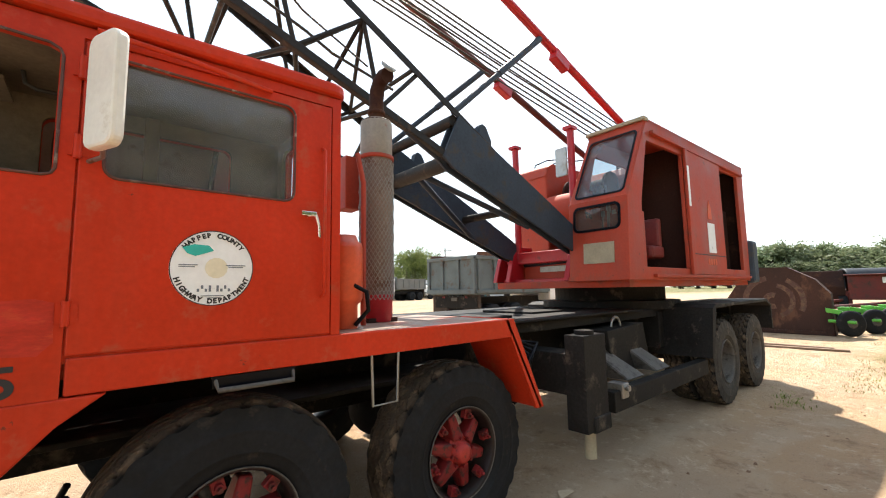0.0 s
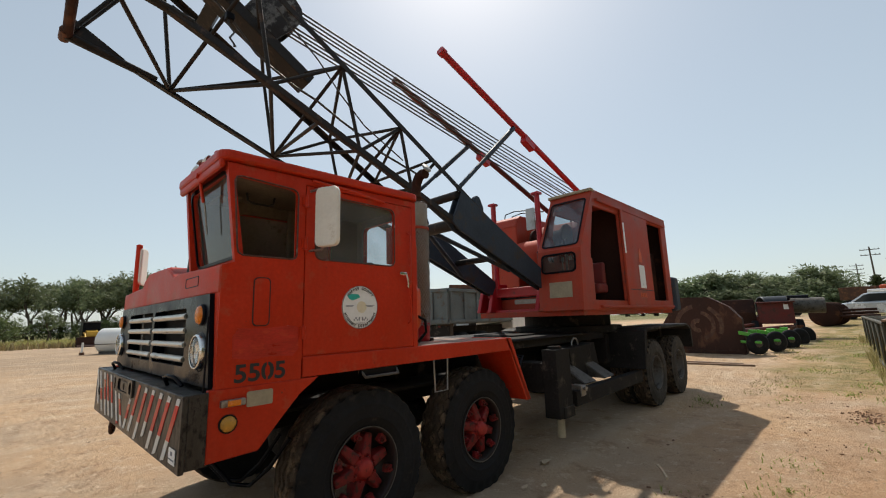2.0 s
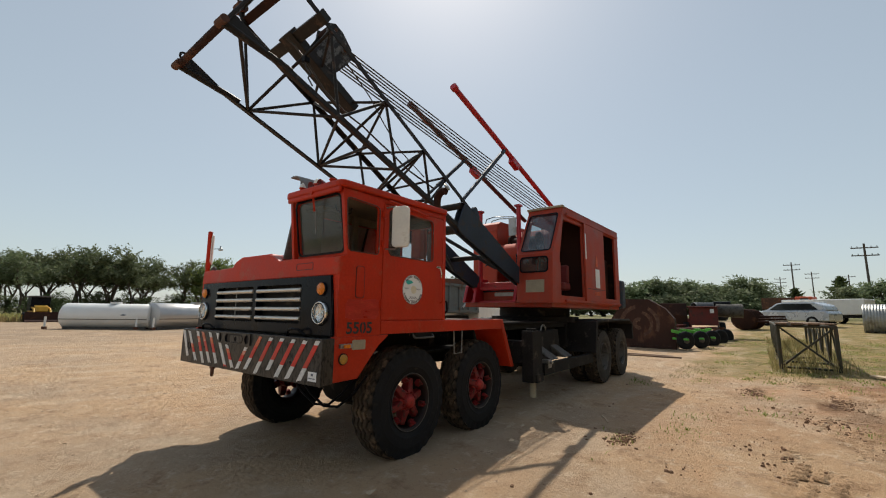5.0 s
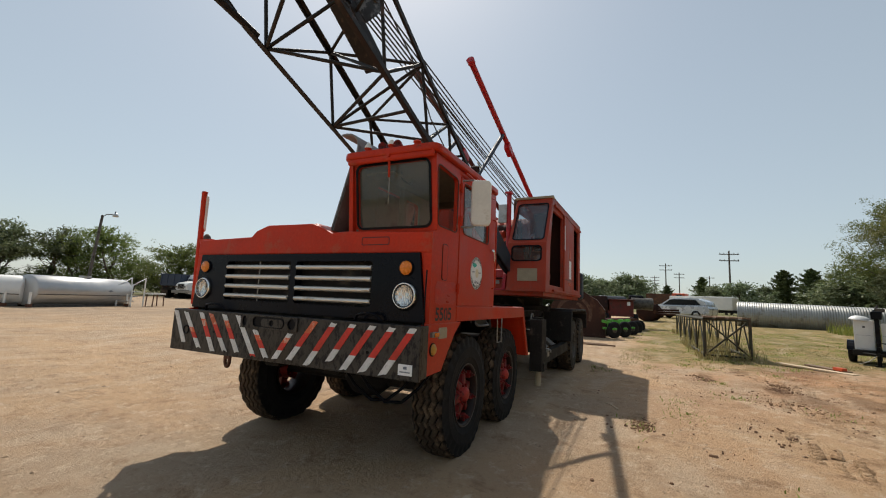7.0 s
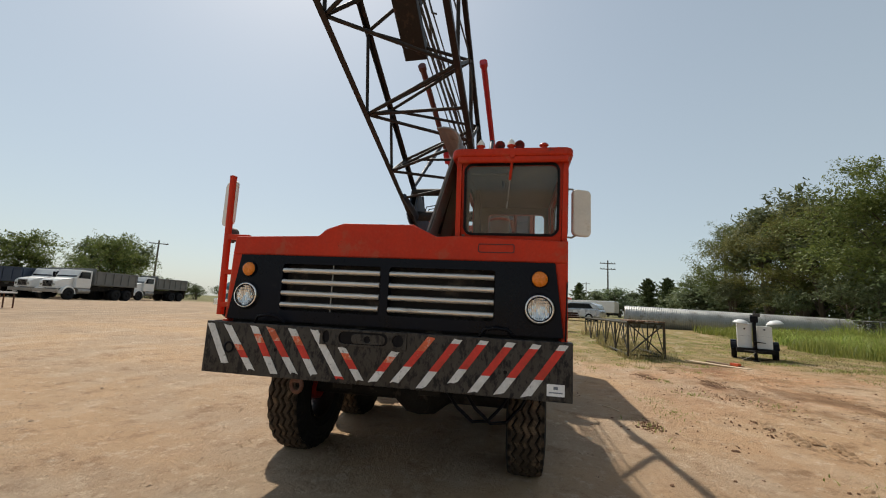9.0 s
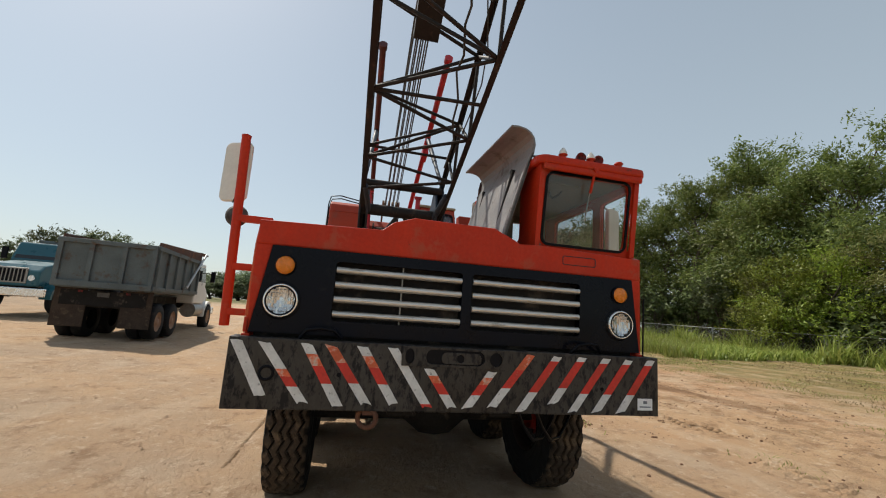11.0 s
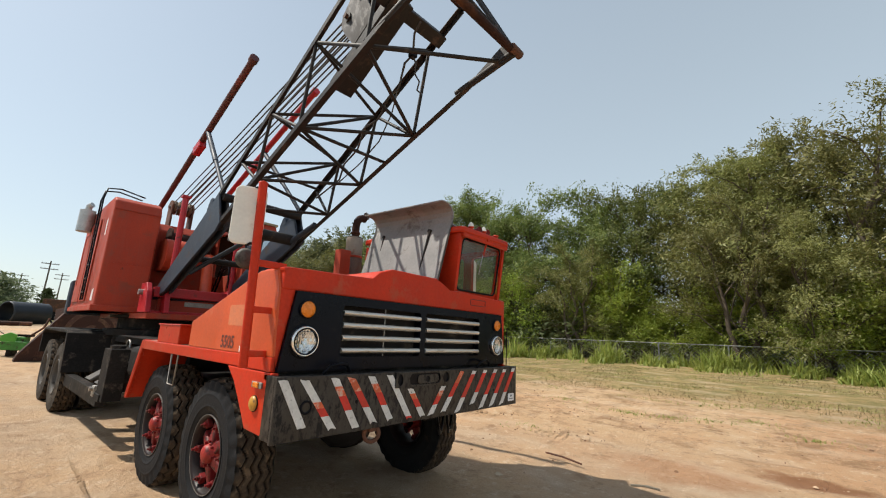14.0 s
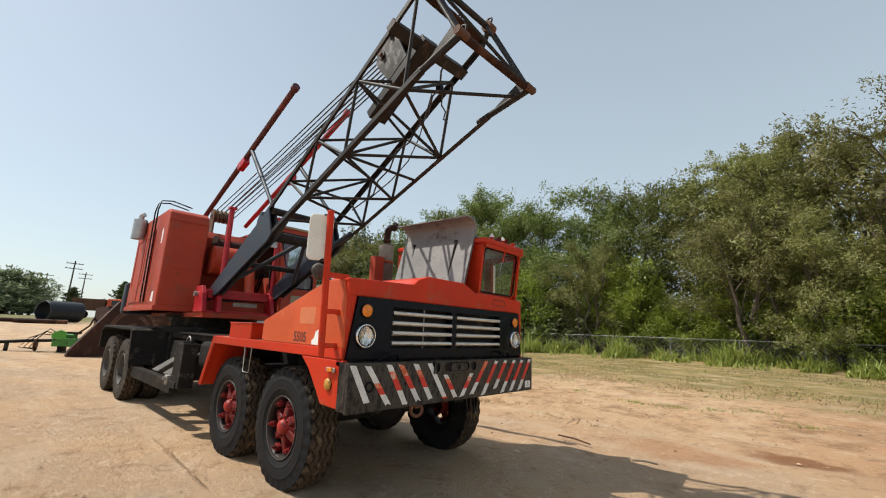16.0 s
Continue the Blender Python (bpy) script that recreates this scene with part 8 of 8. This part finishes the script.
# ---- behind the crane: hopper, cultivator, old machines ----
HOPPER = material("rust_streaked_sheet", (0.048, 0.023, 0.017), 0.8, vary=0.35, scale=1.2, second=(0.115, 0.056, 0.034), amount=0.45, second_scale=2.0, bump=0.2, spec=0.25, stretch=(1, 1, 0.6))
hop = thing("steel_hopper", "large dark rusty steel hopper standing on the dirt", "hopper", at(-16.9, 0.0))
OUT = [(-1.45, 0.0), (-1.4, 0.2), (-0.2, 2.03), (0.75, 2.0), (1.35, 1.62), (1.66, 1.2), (1.68, 0.0)]
part("front_sheet", G().prism(OUT, "x", 0.0, -0.05), HOPPER, hop, "big rust-stained sheet")
part("back_sheet", G().prism(OUT, "x", -0.42, -0.46), HOPPER, hop)
for a, b in zip(OUT[:-1], OUT[1:]):
    part("side_sheet", G().plate([(-0.01, *a), (-0.01, *b), (-0.45, *b), (-0.45, *a)], 0.04), HOPPER, hop)
part("stiffener", G().box(0.0, 0.05, 1.55, 1.68, 0.0, 1.1).box(0.0, 0.05, -1.0, 1.5, 0.02, 0.12), HOPPER, hop)
SCRAPE = material("pale_rust_scrape", (0.125, 0.07, 0.042), 0.8, vary=0.4, scale=5, second=(0.075, 0.034, 0.024), amount=0.8, second_scale=7)
for r0, r1, a0, a1 in ((0.62, 0.78, 100, 205), (0.42, 0.55, -70, 75), (0.66, 0.80, -25, 60), (0.10, 0.26, 70, 290)):
    arc = [(0.35 + r * math.cos(radians(a)), 1.0 + r * math.sin(radians(a))) for r, steps in ((r1, range(9)), (r0, range(8, -1, -1))) for a in [a0 + (a1 - a0) * k / 8 for k in steps]]
    part("scrape_mark", G().panel(arc, [], lambda u, v, d: (0.004 - d, u, v), 0.003), SCRAPE, hop, "curved pale rust scrape")
pl = [(-14.2, 0.9, 95, 2.6), (-14.5, 1.0, 88, 1.8)]
WOOD = material("weathered_board", (0.20, 0.13, 0.085), 0.85, vary=0.3, scale=3, stretch=(1, 6, 6), bump=0.3)
for x, y, a, ln in pl:
    b = part("board", G().box(-ln / 2, ln / 2, -0.07, 0.07, 0.0, 0.05), WOOD, None, bevel=0.006, m=at(x, y, a))
    tagged(b, "weathered board lying on the dirt", "board", "boards on the dirt")

OLD_CRIMSON = material("faded_dark_red_paint", (0.12, 0.018, 0.014), 0.7, vary=0.3, scale=2, second=(0.05, 0.02, 0.014), amount=0.5, second_scale=3)
LIME = material("lime_green_paint", (0.11, 0.42, 0.05), 0.45, vary=0.15, scale=3)
cult = thing("row_cultivator", "lime green row cultivator with black gauge wheels", "cultivator", at(-17.5, 1.6, 0))
for k, (x, y) in enumerate(((0.75, 0.45), (-0.4, 0.85), (-1.75, 1.15), (-3.2, 1.35), (-4.6, 1.5))):
    part("gauge_wheel", G().lathe([(0.10, -0.06), (0.29, -0.08), (0.36, -0.03), (0.36, 0.03), (0.29, 0.08), (0.10, 0.06), (0.0, 0.05)], (0, 0, 0), "y", 24), RUBBER, cult, "black gauge wheel", m=Matrix.Translation((x, y, 0.36)) @ Matrix.Rotation(radians(-48), 4, "Z"))
    part("wheel_arm", G().sweep([(x, y - 0.1, 0.32), (x - 0.45, y - 0.15, 0.62), (x - 0.95, y - 0.2, 0.58)], 0.05, 6).box(x - 1.0, x - 0.75, y - 0.32, y - 0.08, 0.42, 0.78), LIME if k < 3 else RUST, cult, "green wheel arm", 0.01)
    if k:
        part("second_wheel", G().lathe([(0.0, -0.06), (0.27, -0.06), (0.31, 0.0), (0.27, 0.06), (0.0, 0.06)], (0, 0, 0), "y", 20), RUBBER, cult, m=Matrix.Translation((x - 0.1, y - 0.75, 0.31)) @ Matrix.Rotation(radians(-48), 4, "Z"))
for k, (x, y) in enumerate(((0.75, 0.45), (-0.4, 0.85), (-1.75, 1.15))):
    part("green_arm", G().prism([(y + 0.02, 0.46), (y + 0.02, 0.54), (y - 0.18, 0.72), (y - 0.5, 0.78), (y - 0.5, 0.66), (y - 0.22, 0.60)], "x", x - 0.12, x - 0.02), LIME, cult, "bright lime green arm", 0.01)
    part("green_arm", G().cyl((x + 0.05, y - 0.45, 0.42), (x + 0.12, y + 0.12, 0.40), 0.045, n=8), LIME, cult, "bright lime green arm")
    part("hub_cap", G().lathe([(0.0, 0.09), (0.10, 0.085), (0.13, 0.06)], (0, 0, 0), "y", 16), DUSTY_STEEL, cult, m=Matrix.Translation((x, y, 0.36)) @ Matrix.Rotation(radians(-48), 4, "Z"))
part("green_hopper", G().prism([(-1.0, 1.0), (-0.6, 0.55), (-0.1, 0.75), (-0.35, 1.25)], "x", -1.2, -0.7), LIME, cult, "lime green seed box", 0.03)
part("tool_bar", G().cyl((-0.3, -0.6, 0.7), (-4.8, 1.1, 0.75), 0.07, n=8), OLD_CRIMSON, cult, "red tool bar")
GREEN_WORN = material("worn_green_paint", (0.07, 0.28, 0.05), 0.55, vary=0.25, scale=5, second=(0.06, 0.05, 0.035), amount=0.5, second_scale=6)
tng = thing("implement_tongue", "green implement frame with dark drawbar on the dirt", "implement", at(-18.9, -1.55, -20))
part("frame_box", G().box(-0.3, 0.4, -0.1, 0.65, 0.2, 0.5).box(-0.2, 0.25, 0.0, 0.5, 0.5, 0.66), GREEN_WORN, tng, "green gear box", 0.03)
part("drawbar", G().sweep([(0.1, 0.0, 0.42), (0.1, -0.9, 0.38), (0.15, -1.9, 0.3), (0.15, -2.1, 0.3)], 0.06, 6).sweep([(-0.2, 0.0, 0.42), (0.1, -1.5, 0.34)], 0.045, 6), FRAME, tng)
part("skid", G().box(-0.3, 0.4, 0.1, 0.2, 0.0, 0.22), FRAME, tng)
part("stand", G().box(0.1, 0.2, -1.45, -1.35, 0.0, 0.34), FRAME, tng)
part("top_frame", G().box(-0.35, 0.45, 0.05, 0.12, 0.66, 0.74).box(-0.35, 0.45, 0.50, 0.57, 0.66, 0.74).box(-0.35, -0.28, 0.05, 0.57, 0.66, 0.74), FRAME, tng, "dark steel top frame", 0.01)
part("lift_arm", G().sweep([(0.1, 0.55, 0.7), (0.05, 0.85, 1.0), (0.0, 0.95, 1.35)], 0.035, 6), RUST, tng)
part("lift_link", G().sweep([(0.0, 0.95, 1.3), (0.1, 1.15, 1.05), (0.1, 1.35, 0.6)], 0.03, 6), FRAME, tng)
for k in range(3):
    part("hydraulic_hose", G().sweep([(0.2, 0.1 - 0.05 * k, 0.6), (0.25, -0.25 - 0.1 * k, 0.85 - 0.1 * k), (0.2, -0.55 - 0.12 * k, 0.5), (0.2, -0.75 - 0.15 * k, 0.15), (0.25, -0.5, 0.08)], 0.018, 5), BLACK, tng)
part("green_cover", G().prism([(-0.12, 0.5), (0.3, 0.5), (0.3, 0.74), (0.12, 0.82), (-0.12, 0.70)], "x", 0.40, 0.46), LIME, tng, "bright green cover plate", 0.01)
part("coulter", G().lathe([(0.0, 0.0), (0.22, 0.0), (0.24, 0.02), (0.0, 0.02)], (0.2, -0.6, 0.24), "y", 18), RUST, tng)

om = thing("old_grader", "old dark red road machine rusting behind the crane", "road machine", at(-22.8, 2.35, 8, 0.82))
part("hopper_body", G().prism([(-1.6, 0.5), (-1.9, 2.0), (0.2, 2.15), (0.6, 1.4), (0.4, 0.5)], "y", -2.6, -1.1), DARK_RUST, om, bevel=0.03)
part("engine_box", G().box(-0.8, 0.6, -1.0, 0.5, 0.8, 1.9).box(-1.0, 0.8, -1.1, 0.6, 1.9, 1.96), OLD_CRIMSON, om, bevel=0.03)
part("white_tag", G().box(0.6, 0.61, 0.1, 0.3, 1.55, 1.8), DECAL, om)
part("boom_arm", G().cyl((0.6, -1.2, 0.8), (2.6, -2.0, 0.75), 0.07).box(-0.3, 0.5, -1.3, -0.9, 0.5, 1.2), OLD_CRIMSON, om)
for x, y in ((-0.5, 0.75), (0.4, -1.2), (-1.6, 0.75)):
    road_wheel(om, x, y, 0.5, 0.3, RUST)
part("tank_top", G().cyl((-0.8, 0.5, 1.75), (-0.8, 1.9, 1.7), 0.42, n=18), DUSTY_STEEL, om)
part("top_roller", G().cyl((-0.8, 0.4, 2.15), (-0.8, 1.3, 2.15), 0.14, n=14), BLACK, om)
dh = thing("disc_roller", "rusty disc roller with stacked bars", "roller", at(-30.5, 3.6, 5))
for k in range(5):
    part("disc", G().lathe([(0.0, -0.03), (0.62, -0.03), (0.66, 0.0), (0.62, 0.03), (0.0, 0.03)], (0.3 - 0.4 * k, 0.15 * k, 0.66), "x", 24), DARK_RUST, dh)
for k in range(5):
    part("bar", G().cyl((0.2 - 0.3 * k, -0.3, 0.5 + 0.16 * (k % 3)), (0.0 - 0.3 * k, 2.2, 0.55 + 0.16 * (k % 3)), 0.07, n=6), DARK_RUST, dh)
cv = thing("culvert_pipe", "dark corrugated culvert pipe lying open on the ground", "pipe", at(-45.0, -0.62, -60))
part("pipe_wall", G().lathe([(0.80, 0.0)] + [(0.86 + 0.02 * (k % 2), -0.12 * k) for k in range(24)] + [(0.80, -0.12 * 23), (0.80, 0.0)], (0.0, 0, 0.92), "x", 32), material("dull_culvert_steel", (0.030, 0.035, 0.043), 0.5, metal=0.5, vary=0.2, scale=2), cv)
for k, (x, y, a, ln) in enumerate(((-41.5, -1.1, 75, 2.4), (-42.0, -0.2, 80, 2.0), (-43.0, -1.9, 70, 2.2))):
    tagged(part("pipe_length", G().cyl((-ln / 2, 0, 0.16), (ln / 2, 0, 0.16), 0.16, n=12), RUST if k % 2 else DARK_RUST, None, m=at(x, y, a)), "rusty steel pipe lying on the ground", "pipe", "loose pipes on the ground")

# ---- cars and trailers at the far side ----
SILVER = material("silver_car_paint", (0.50, 0.53, 0.56), 0.25, metal=0.5, vary=0.05, scale=1, bump=0.0)
car = thing("suv", "silver sport utility car parked beyond the machines", "car", at(-37.3, 6.5, 62))
body = part("body", G().prism([(-2.3, 0.35), (-2.38, 0.75), (-2.25, 1.02), (-1.45, 1.10), (2.2, 1.12), (2.38, 0.9), (2.36, 0.38)], "y", -0.92, 0.92), SILVER, car, "silver painted body", 0.08)
part("cabin", G().prism([(-1.5, 1.08), (-0.7, 1.62), (-0.3, 1.69), (1.5, 1.68), (2.1, 1.45), (2.25, 1.1)], "y", -0.80, 0.80), SILVER, car, bevel=0.07)
for s in (1, -1):
    part("side_window", G().panel([(-1.2, 1.12), (-0.62, 1.54), (-0.3, 1.6), (1.35, 1.58), (1.75, 1.16)], [], lambda u, v, d: (u, s * (0.812 - d), v), 0.02), DARK_GLAZING, car)
    for x in (-1.45, 1.4):
        road_wheel(car, x, s * 0.82, 0.36, 0.22, STEEL)
    part("roof_rail", G().cyl((-0.3, s * 0.7, 1.74), (1.5, s * 0.7, 1.73), 0.025), GALV, car)
part("windscreen", G().plate([(-1.42, -0.68, 1.14), (-1.42, 0.68, 1.14), (-0.72, 0.62, 1.60), (-0.72, -0.62, 1.60)], 0.03), DARK_GLAZING, car)
tr = thing("box_trailer", "long white box trailer behind the silver car", "trailer", at(-45.0, 9.0, 66))
part("box", G().box(-2.7, 2.7, -1.1, 1.1, 0.7, 1.95), TRUCK_WHITE, tr, bevel=0.08)
part("under_frame", G().box(-3.0, 3.0, -0.9, 0.9, 0.45, 0.7), FRAME, tr)
for x in (-0.6, 0.6):
    for y in (-1.0, 1.0):
        road_wheel(tr, x, y, 0.38, 0.22, STEEL)
ot = thing("orange_truck", "orange and rust coloured truck far behind the car", "truck", at(-86.0, 8.7, 70, 1.35))
part("bed", G().box(-2.6, 0.6, -1.1, 1.1, 1.0, 2.4), RUST, ot, bevel=0.05)
part("cab", G().box(0.7, 2.3, -1.0, 1.0, 0.7, 2.5), ORANGE, ot, bevel=0.15)
part("windows", G().box(1.2, 2.0, -1.02, 1.02, 1.7, 2.3), DARK_GLAZING, ot)
for x in (-1.8, 1.6):
    for y in (-0.95, 0.95):
        road_wheel(ot, x, y, 0.5, 0.28, STEEL)

# ---- lattice boom section in the grass, planks on top ----
sec = thing("boom_section", "dark lattice boom section lying in the weeds", "boom section", at(-12.3, 5.39, 0, 1.0, -0.06))
GREENSTEEL = material("mossy_dark_steel", (0.045, 0.045, 0.03), 0.75, vary=0.3, scale=3, second=(0.09, 0.05, 0.03), amount=0.45, second_scale=6)
HW, HZ = 0.58, 1.14
for y in (-HW, HW):
    for z in (0.06, HZ):
        part("chord", G().cyl((0, y, z), (-9.2, y, z), 0.045, n=8), GREENSTEEL, sec)
for k in range(6):
    x = -1.84 * k
    if k < 6:
        for y in (-HW, HW):
            part("upright", G().cyl((x, y, 0), (x, y, HZ), 0.045 if k == 0 else 0.028, n=8), GREENSTEEL, sec)
        part("crossbar", G().cyl((x, -HW, HZ), (x, HW, HZ), 0.035, n=6), GREENSTEEL, sec)
        part("crossbar", G().cyl((x, -HW, 0.06), (x, HW, 0.06), 0.03, n=6), GREENSTEEL, sec)
    if k < 5:
        for y in (-HW, HW):
            part("lacing", G().cyl((x, y, 0.06), (x - 0.92, y, HZ), 0.022, n=6).cyl((x - 0.92, y, HZ), (x - 1.84, y, 0.06), 0.022, n=6), GREENSTEEL, sec)
        part("lacing", G().cyl((x, -HW, HZ), (x - 1.84, HW, HZ), 0.022, n=6), GREENSTEEL, sec)
part("end_brace", G().cyl((0, -HW, 0.06), (0, HW, HZ), 0.026, n=6), GREENSTEEL, sec)
part("end_brace", G().cyl((0, HW, 0.06), (0, -HW, HZ), 0.026, n=6), GREENSTEEL, sec)
sz = ground_z(-12.3, 5.39) + 0.06 + HZ + 0.045
for k in range(4):
    b = part("plank", G().box(-1.1, 1.0, -0.12, 0.12, 0.0, 0.045), WOOD, None, bevel=0.005, m=Matrix.Translation((-13.0 - 0.1 * k, 4.98 + 0.27 * k, sz)) @ Matrix.Rotation(radians(4 * k - 6), 4, "Z"))
    tagged(b, "weathered plank lying on the boom section", "plank", "planks on the boom section")
for x, y, a, ln in ((-11.0, 7.0, 33, 1.9), (-11.3, 7.35, 20, 1.2)):
    b = part("plank", G().box(-ln / 2, ln / 2, -0.11, 0.11, 0.0, 0.04), PAPER if ln > 1.5 else WOOD, None, bevel=0.005, m=at(x, y, a, 1.0, -0.01))
    tagged(b, "pale plank lying in the grass", "plank", "planks in the grass")
b = part("orange_block", G().box(-0.14, 0.14, -0.06, 0.06, 0.0, 0.08), ORANGE, None, bevel=0.01, m=at(-10.85, 7.45, 20, 1.0, -0.03))
tagged(b, "small orange block beside the plank", "block")

# ---- long corrugated pipe ----
OLD_GALV = material("weathered_galvanised_pipe", (0.33, 0.33, 0.315), 0.45, metal=0.55, vary=0.2, scale=1.2, second=(0.20, 0.18, 0.15), amount=0.4, second_scale=1.4)
p0, p1 = Vector((-31.0, 9.13, 0)), Vector((-28.4, 22.4, 0))
ang = math.degrees(math.atan2(p1.y - p0.y, p1.x - p0.x))
cp = thing("corrugated_pipe", "long galvanised corrugated pipe lying in the grass", "pipe", Matrix.Translation((p0.x, p0.y, 0.58)) @ Matrix.Rotation(radians(ang), 4, "Z") @ Matrix.Rotation(radians(1.2), 4, "Y"))
LP = (p1 - p0).length
nr = int(LP / 0.06)
part("pipe_wall", G().lathe([(0.79, 0.0)] + [(0.84 + 0.022 * (k % 2), 0.06 * k) for k in range(nr)] + [(0.79, 0.06 * nr), (0.79, 0.0)], (0, 0, 0.86), "x", 40, False), OLD_GALV, cp, "finely ribbed galvanised wall")

# ---- light tower trailer ----
lt = thing("light_tower_trailer", "white two-wheeled light tower trailer with folded lamps", "trailer", at(-13.2, 9.15, -24, 0.86))
for y0, y1, z1 in ((-0.56, -0.075, 1.42), (0.075, 0.56, 1.34)):
    box_ = part("cabinet", G().box(-0.6, 0.45, y0, y1, 0.46, z1), TRUCK_WHITE, lt, "white sheet-metal cabinet", 0.02)
    part("cabinet_seam", G().box(0.4505, 0.453, y0 + 0.03, y1 - 0.03, 0.93, 0.936), GREY_INK, box_)
    part("catch", G().box(0.45, 0.47, (y0 + y1) / 2 - 0.03, (y0 + y1) / 2 + 0.03, 1.18, 1.23), BLACK, box_)
part("chassis", G().box(-0.9, 0.6, -0.60, 0.60, 0.28, 0.46), FRAME, lt, "black chassis", 0.02)
part("drawbar", G().cyl((0.6, 0, 0.36), (1.15, 0, 0.38), 0.05).cyl((0.6, -0.35, 0.36), (1.1, 0, 0.37), 0.03).cyl((0.6, 0.35, 0.36), (1.1, 0, 0.37), 0.03), FRAME, lt)
for s in (-1, 1):
    road_wheel(lt, -0.35, s * 0.68, 0.33, 0.19, STEEL)
    part("fender", G().prism([(-0.35 + 0.40 * math.cos(radians(q)), 0.34 + 0.40 * math.sin(radians(q))) for q in range(10, 171, 20)] + [(-0.35 + 0.37 * math.cos(radians(q)), 0.34 + 0.37 * math.sin(radians(q))) for q in range(170, 9, -20)], "y", s * 0.575, s * 0.79), BLACK, lt, "rounded black fender")
part("mast", G().box(0.50, 0.62, -0.06, 0.06, 0.15, 1.62), BLACK, lt, "black folding mast", 0.01)
part("folded_mast", G().cyl((0.56, 0, 1.60), (-1.0, 0, 1.62), 0.05), BLACK, lt)
part("mast_head", G().box(0.42, 0.70, -0.13, 0.13, 1.46, 1.72), BLACK, lt, "", 0.03)
part("mast_bracket", G().box(0.45, 0.66, -0.03, 0.20, 1.70, 1.82).cyl((0.56, 0.0, 1.8), (0.56, 0.05, 1.92), 0.03), DUSTY_STEEL, lt, "grey bracket on the mast head", 0.01)
part("crank", G().sweep([(0.64, -0.02, 0.72), (0.70, 0.0, 0.72), (0.72, 0.30, 0.70), (0.80, 0.32, 0.70)], 0.018), BLACK, lt)
part("jack", G().cyl((0.85, 0, 0.0), (0.85, 0, 0.6), 0.05).box(0.75, 0.95, -0.1, 0.1, 0.0, 0.03), BLACK, lt)
part("safety_chain", G().sweep([(1.1, 0, 0.36), (1.05, -0.2, 0.15), (0.98, -0.45, 0.02)], 0.014, 6), STEEL, lt)
for y, z, tip in ((-0.40, 1.45, -8), (0.66, 1.47, 10)):
    part("lamp_head", G().lathe([(0.0, 0.12), (0.12, 0.11), (0.22, 0.06), (0.28, -0.02), (0.285, -0.05), (0.265, -0.05), (0.0, -0.02)], (0, 0, 0), "z", 24), TRUCK_WHITE, lt, "round white lamp reflector", m=Matrix.Translation((0.25, y, z)) @ Matrix.Rotation(radians(tip), 4, "X"))
part("coil", G().sweep([(0.3 + 0.25 * math.cos(a), 0.1 * math.sin(a * 2), 1.72 + 0.05 * math.sin(3 * a)) for a in [k * 0.5 for k in range(14)]], 0.02, 5), BLACK, lt)

# ---- poles ----
POLE = material("weathered_pole", (0.11, 0.085, 0.065), 0.9, vary=0.2, scale=3)
def pole(x, y, h, turn, arms=2, lean=0.0):
    p = thing("utility_pole", "weathered wooden utility pole with crossarms", "utility pole", at(x, y, turn) @ Matrix.Rotation(radians(lean), 4, "X"), "utility poles along the road")
    k_ = max(1.0, h / 10)
    part("shaft", G().cyl((0, 0, -0.3), (0, 0, h), 0.15 * k_, 0.10 * k_, n=8), POLE, p)
    for k in range(arms):
        z = h - (0.5 + 0.9 * k) * k_
        part("crossarm", G().box(-0.05 * k_, 0.05 * k_, -1.2 * k_, 1.2 * k_, z - 0.06 * k_, z + 0.06 * k_), POLE, p)
        for y in (-1.1, -0.6, 0.6, 1.1):
            part("insulator", G().cyl((0, y * k_, z + 0.06 * k_), (0, y * k_, z + 0.22 * k_), 0.05 * k_, n=6), GALV, p)
    return p
for x, y, h, a, n in ((-64.8, 14.8, 8.8, 10, 2), (-237.0, 17.7, 24.2, 5, 2), (-320.0, 30.9, 26.4, 5, 2), (-423.0, 20.1, 31.5, 5, 3), (-52.5, 26.0, 10.8, 20, 1), (-42.0, -56.3, 8.1, 40, 0), (-48.1, -51.2, 8.6, 40, 1), (-130.5, 21.7, 10.0, 0, 1)):
    pole(x, y, h, a, n)
lamp_ = thing("street_lamp", "yard lamp on a leaning grey pole", "street lamp", at(-10.5, -27.5, 0))
part("pole", G().cyl((-0.25, 0.15, -0.3), (-0.52, 0.30, 5.35), 0.10, 0.07, n=10), DUSTY_STEEL, lamp_, "weathered grey pole")
part("arm", G().sweep([(-0.52, 0.30, 5.25), (-0.70, 0.40, 5.44), (-1.02, 0.57, 5.47)], 0.028, 6), DUSTY_STEEL, lamp_)
part("lamp_head", G().lathe([(0.0, 0.16), (0.07, 0.14), (0.16, 0.0), (0.15, -0.08), (0.0, -0.09)], (-1.08, 0.60, 5.42), "z", 14), GALV, lamp_, "small shaded lamp")
part("photo_cell", G().cyl((-1.06, 0.59, 5.56), (-1.06, 0.59, 5.68), 0.035, n=8), BLACK, lamp_)
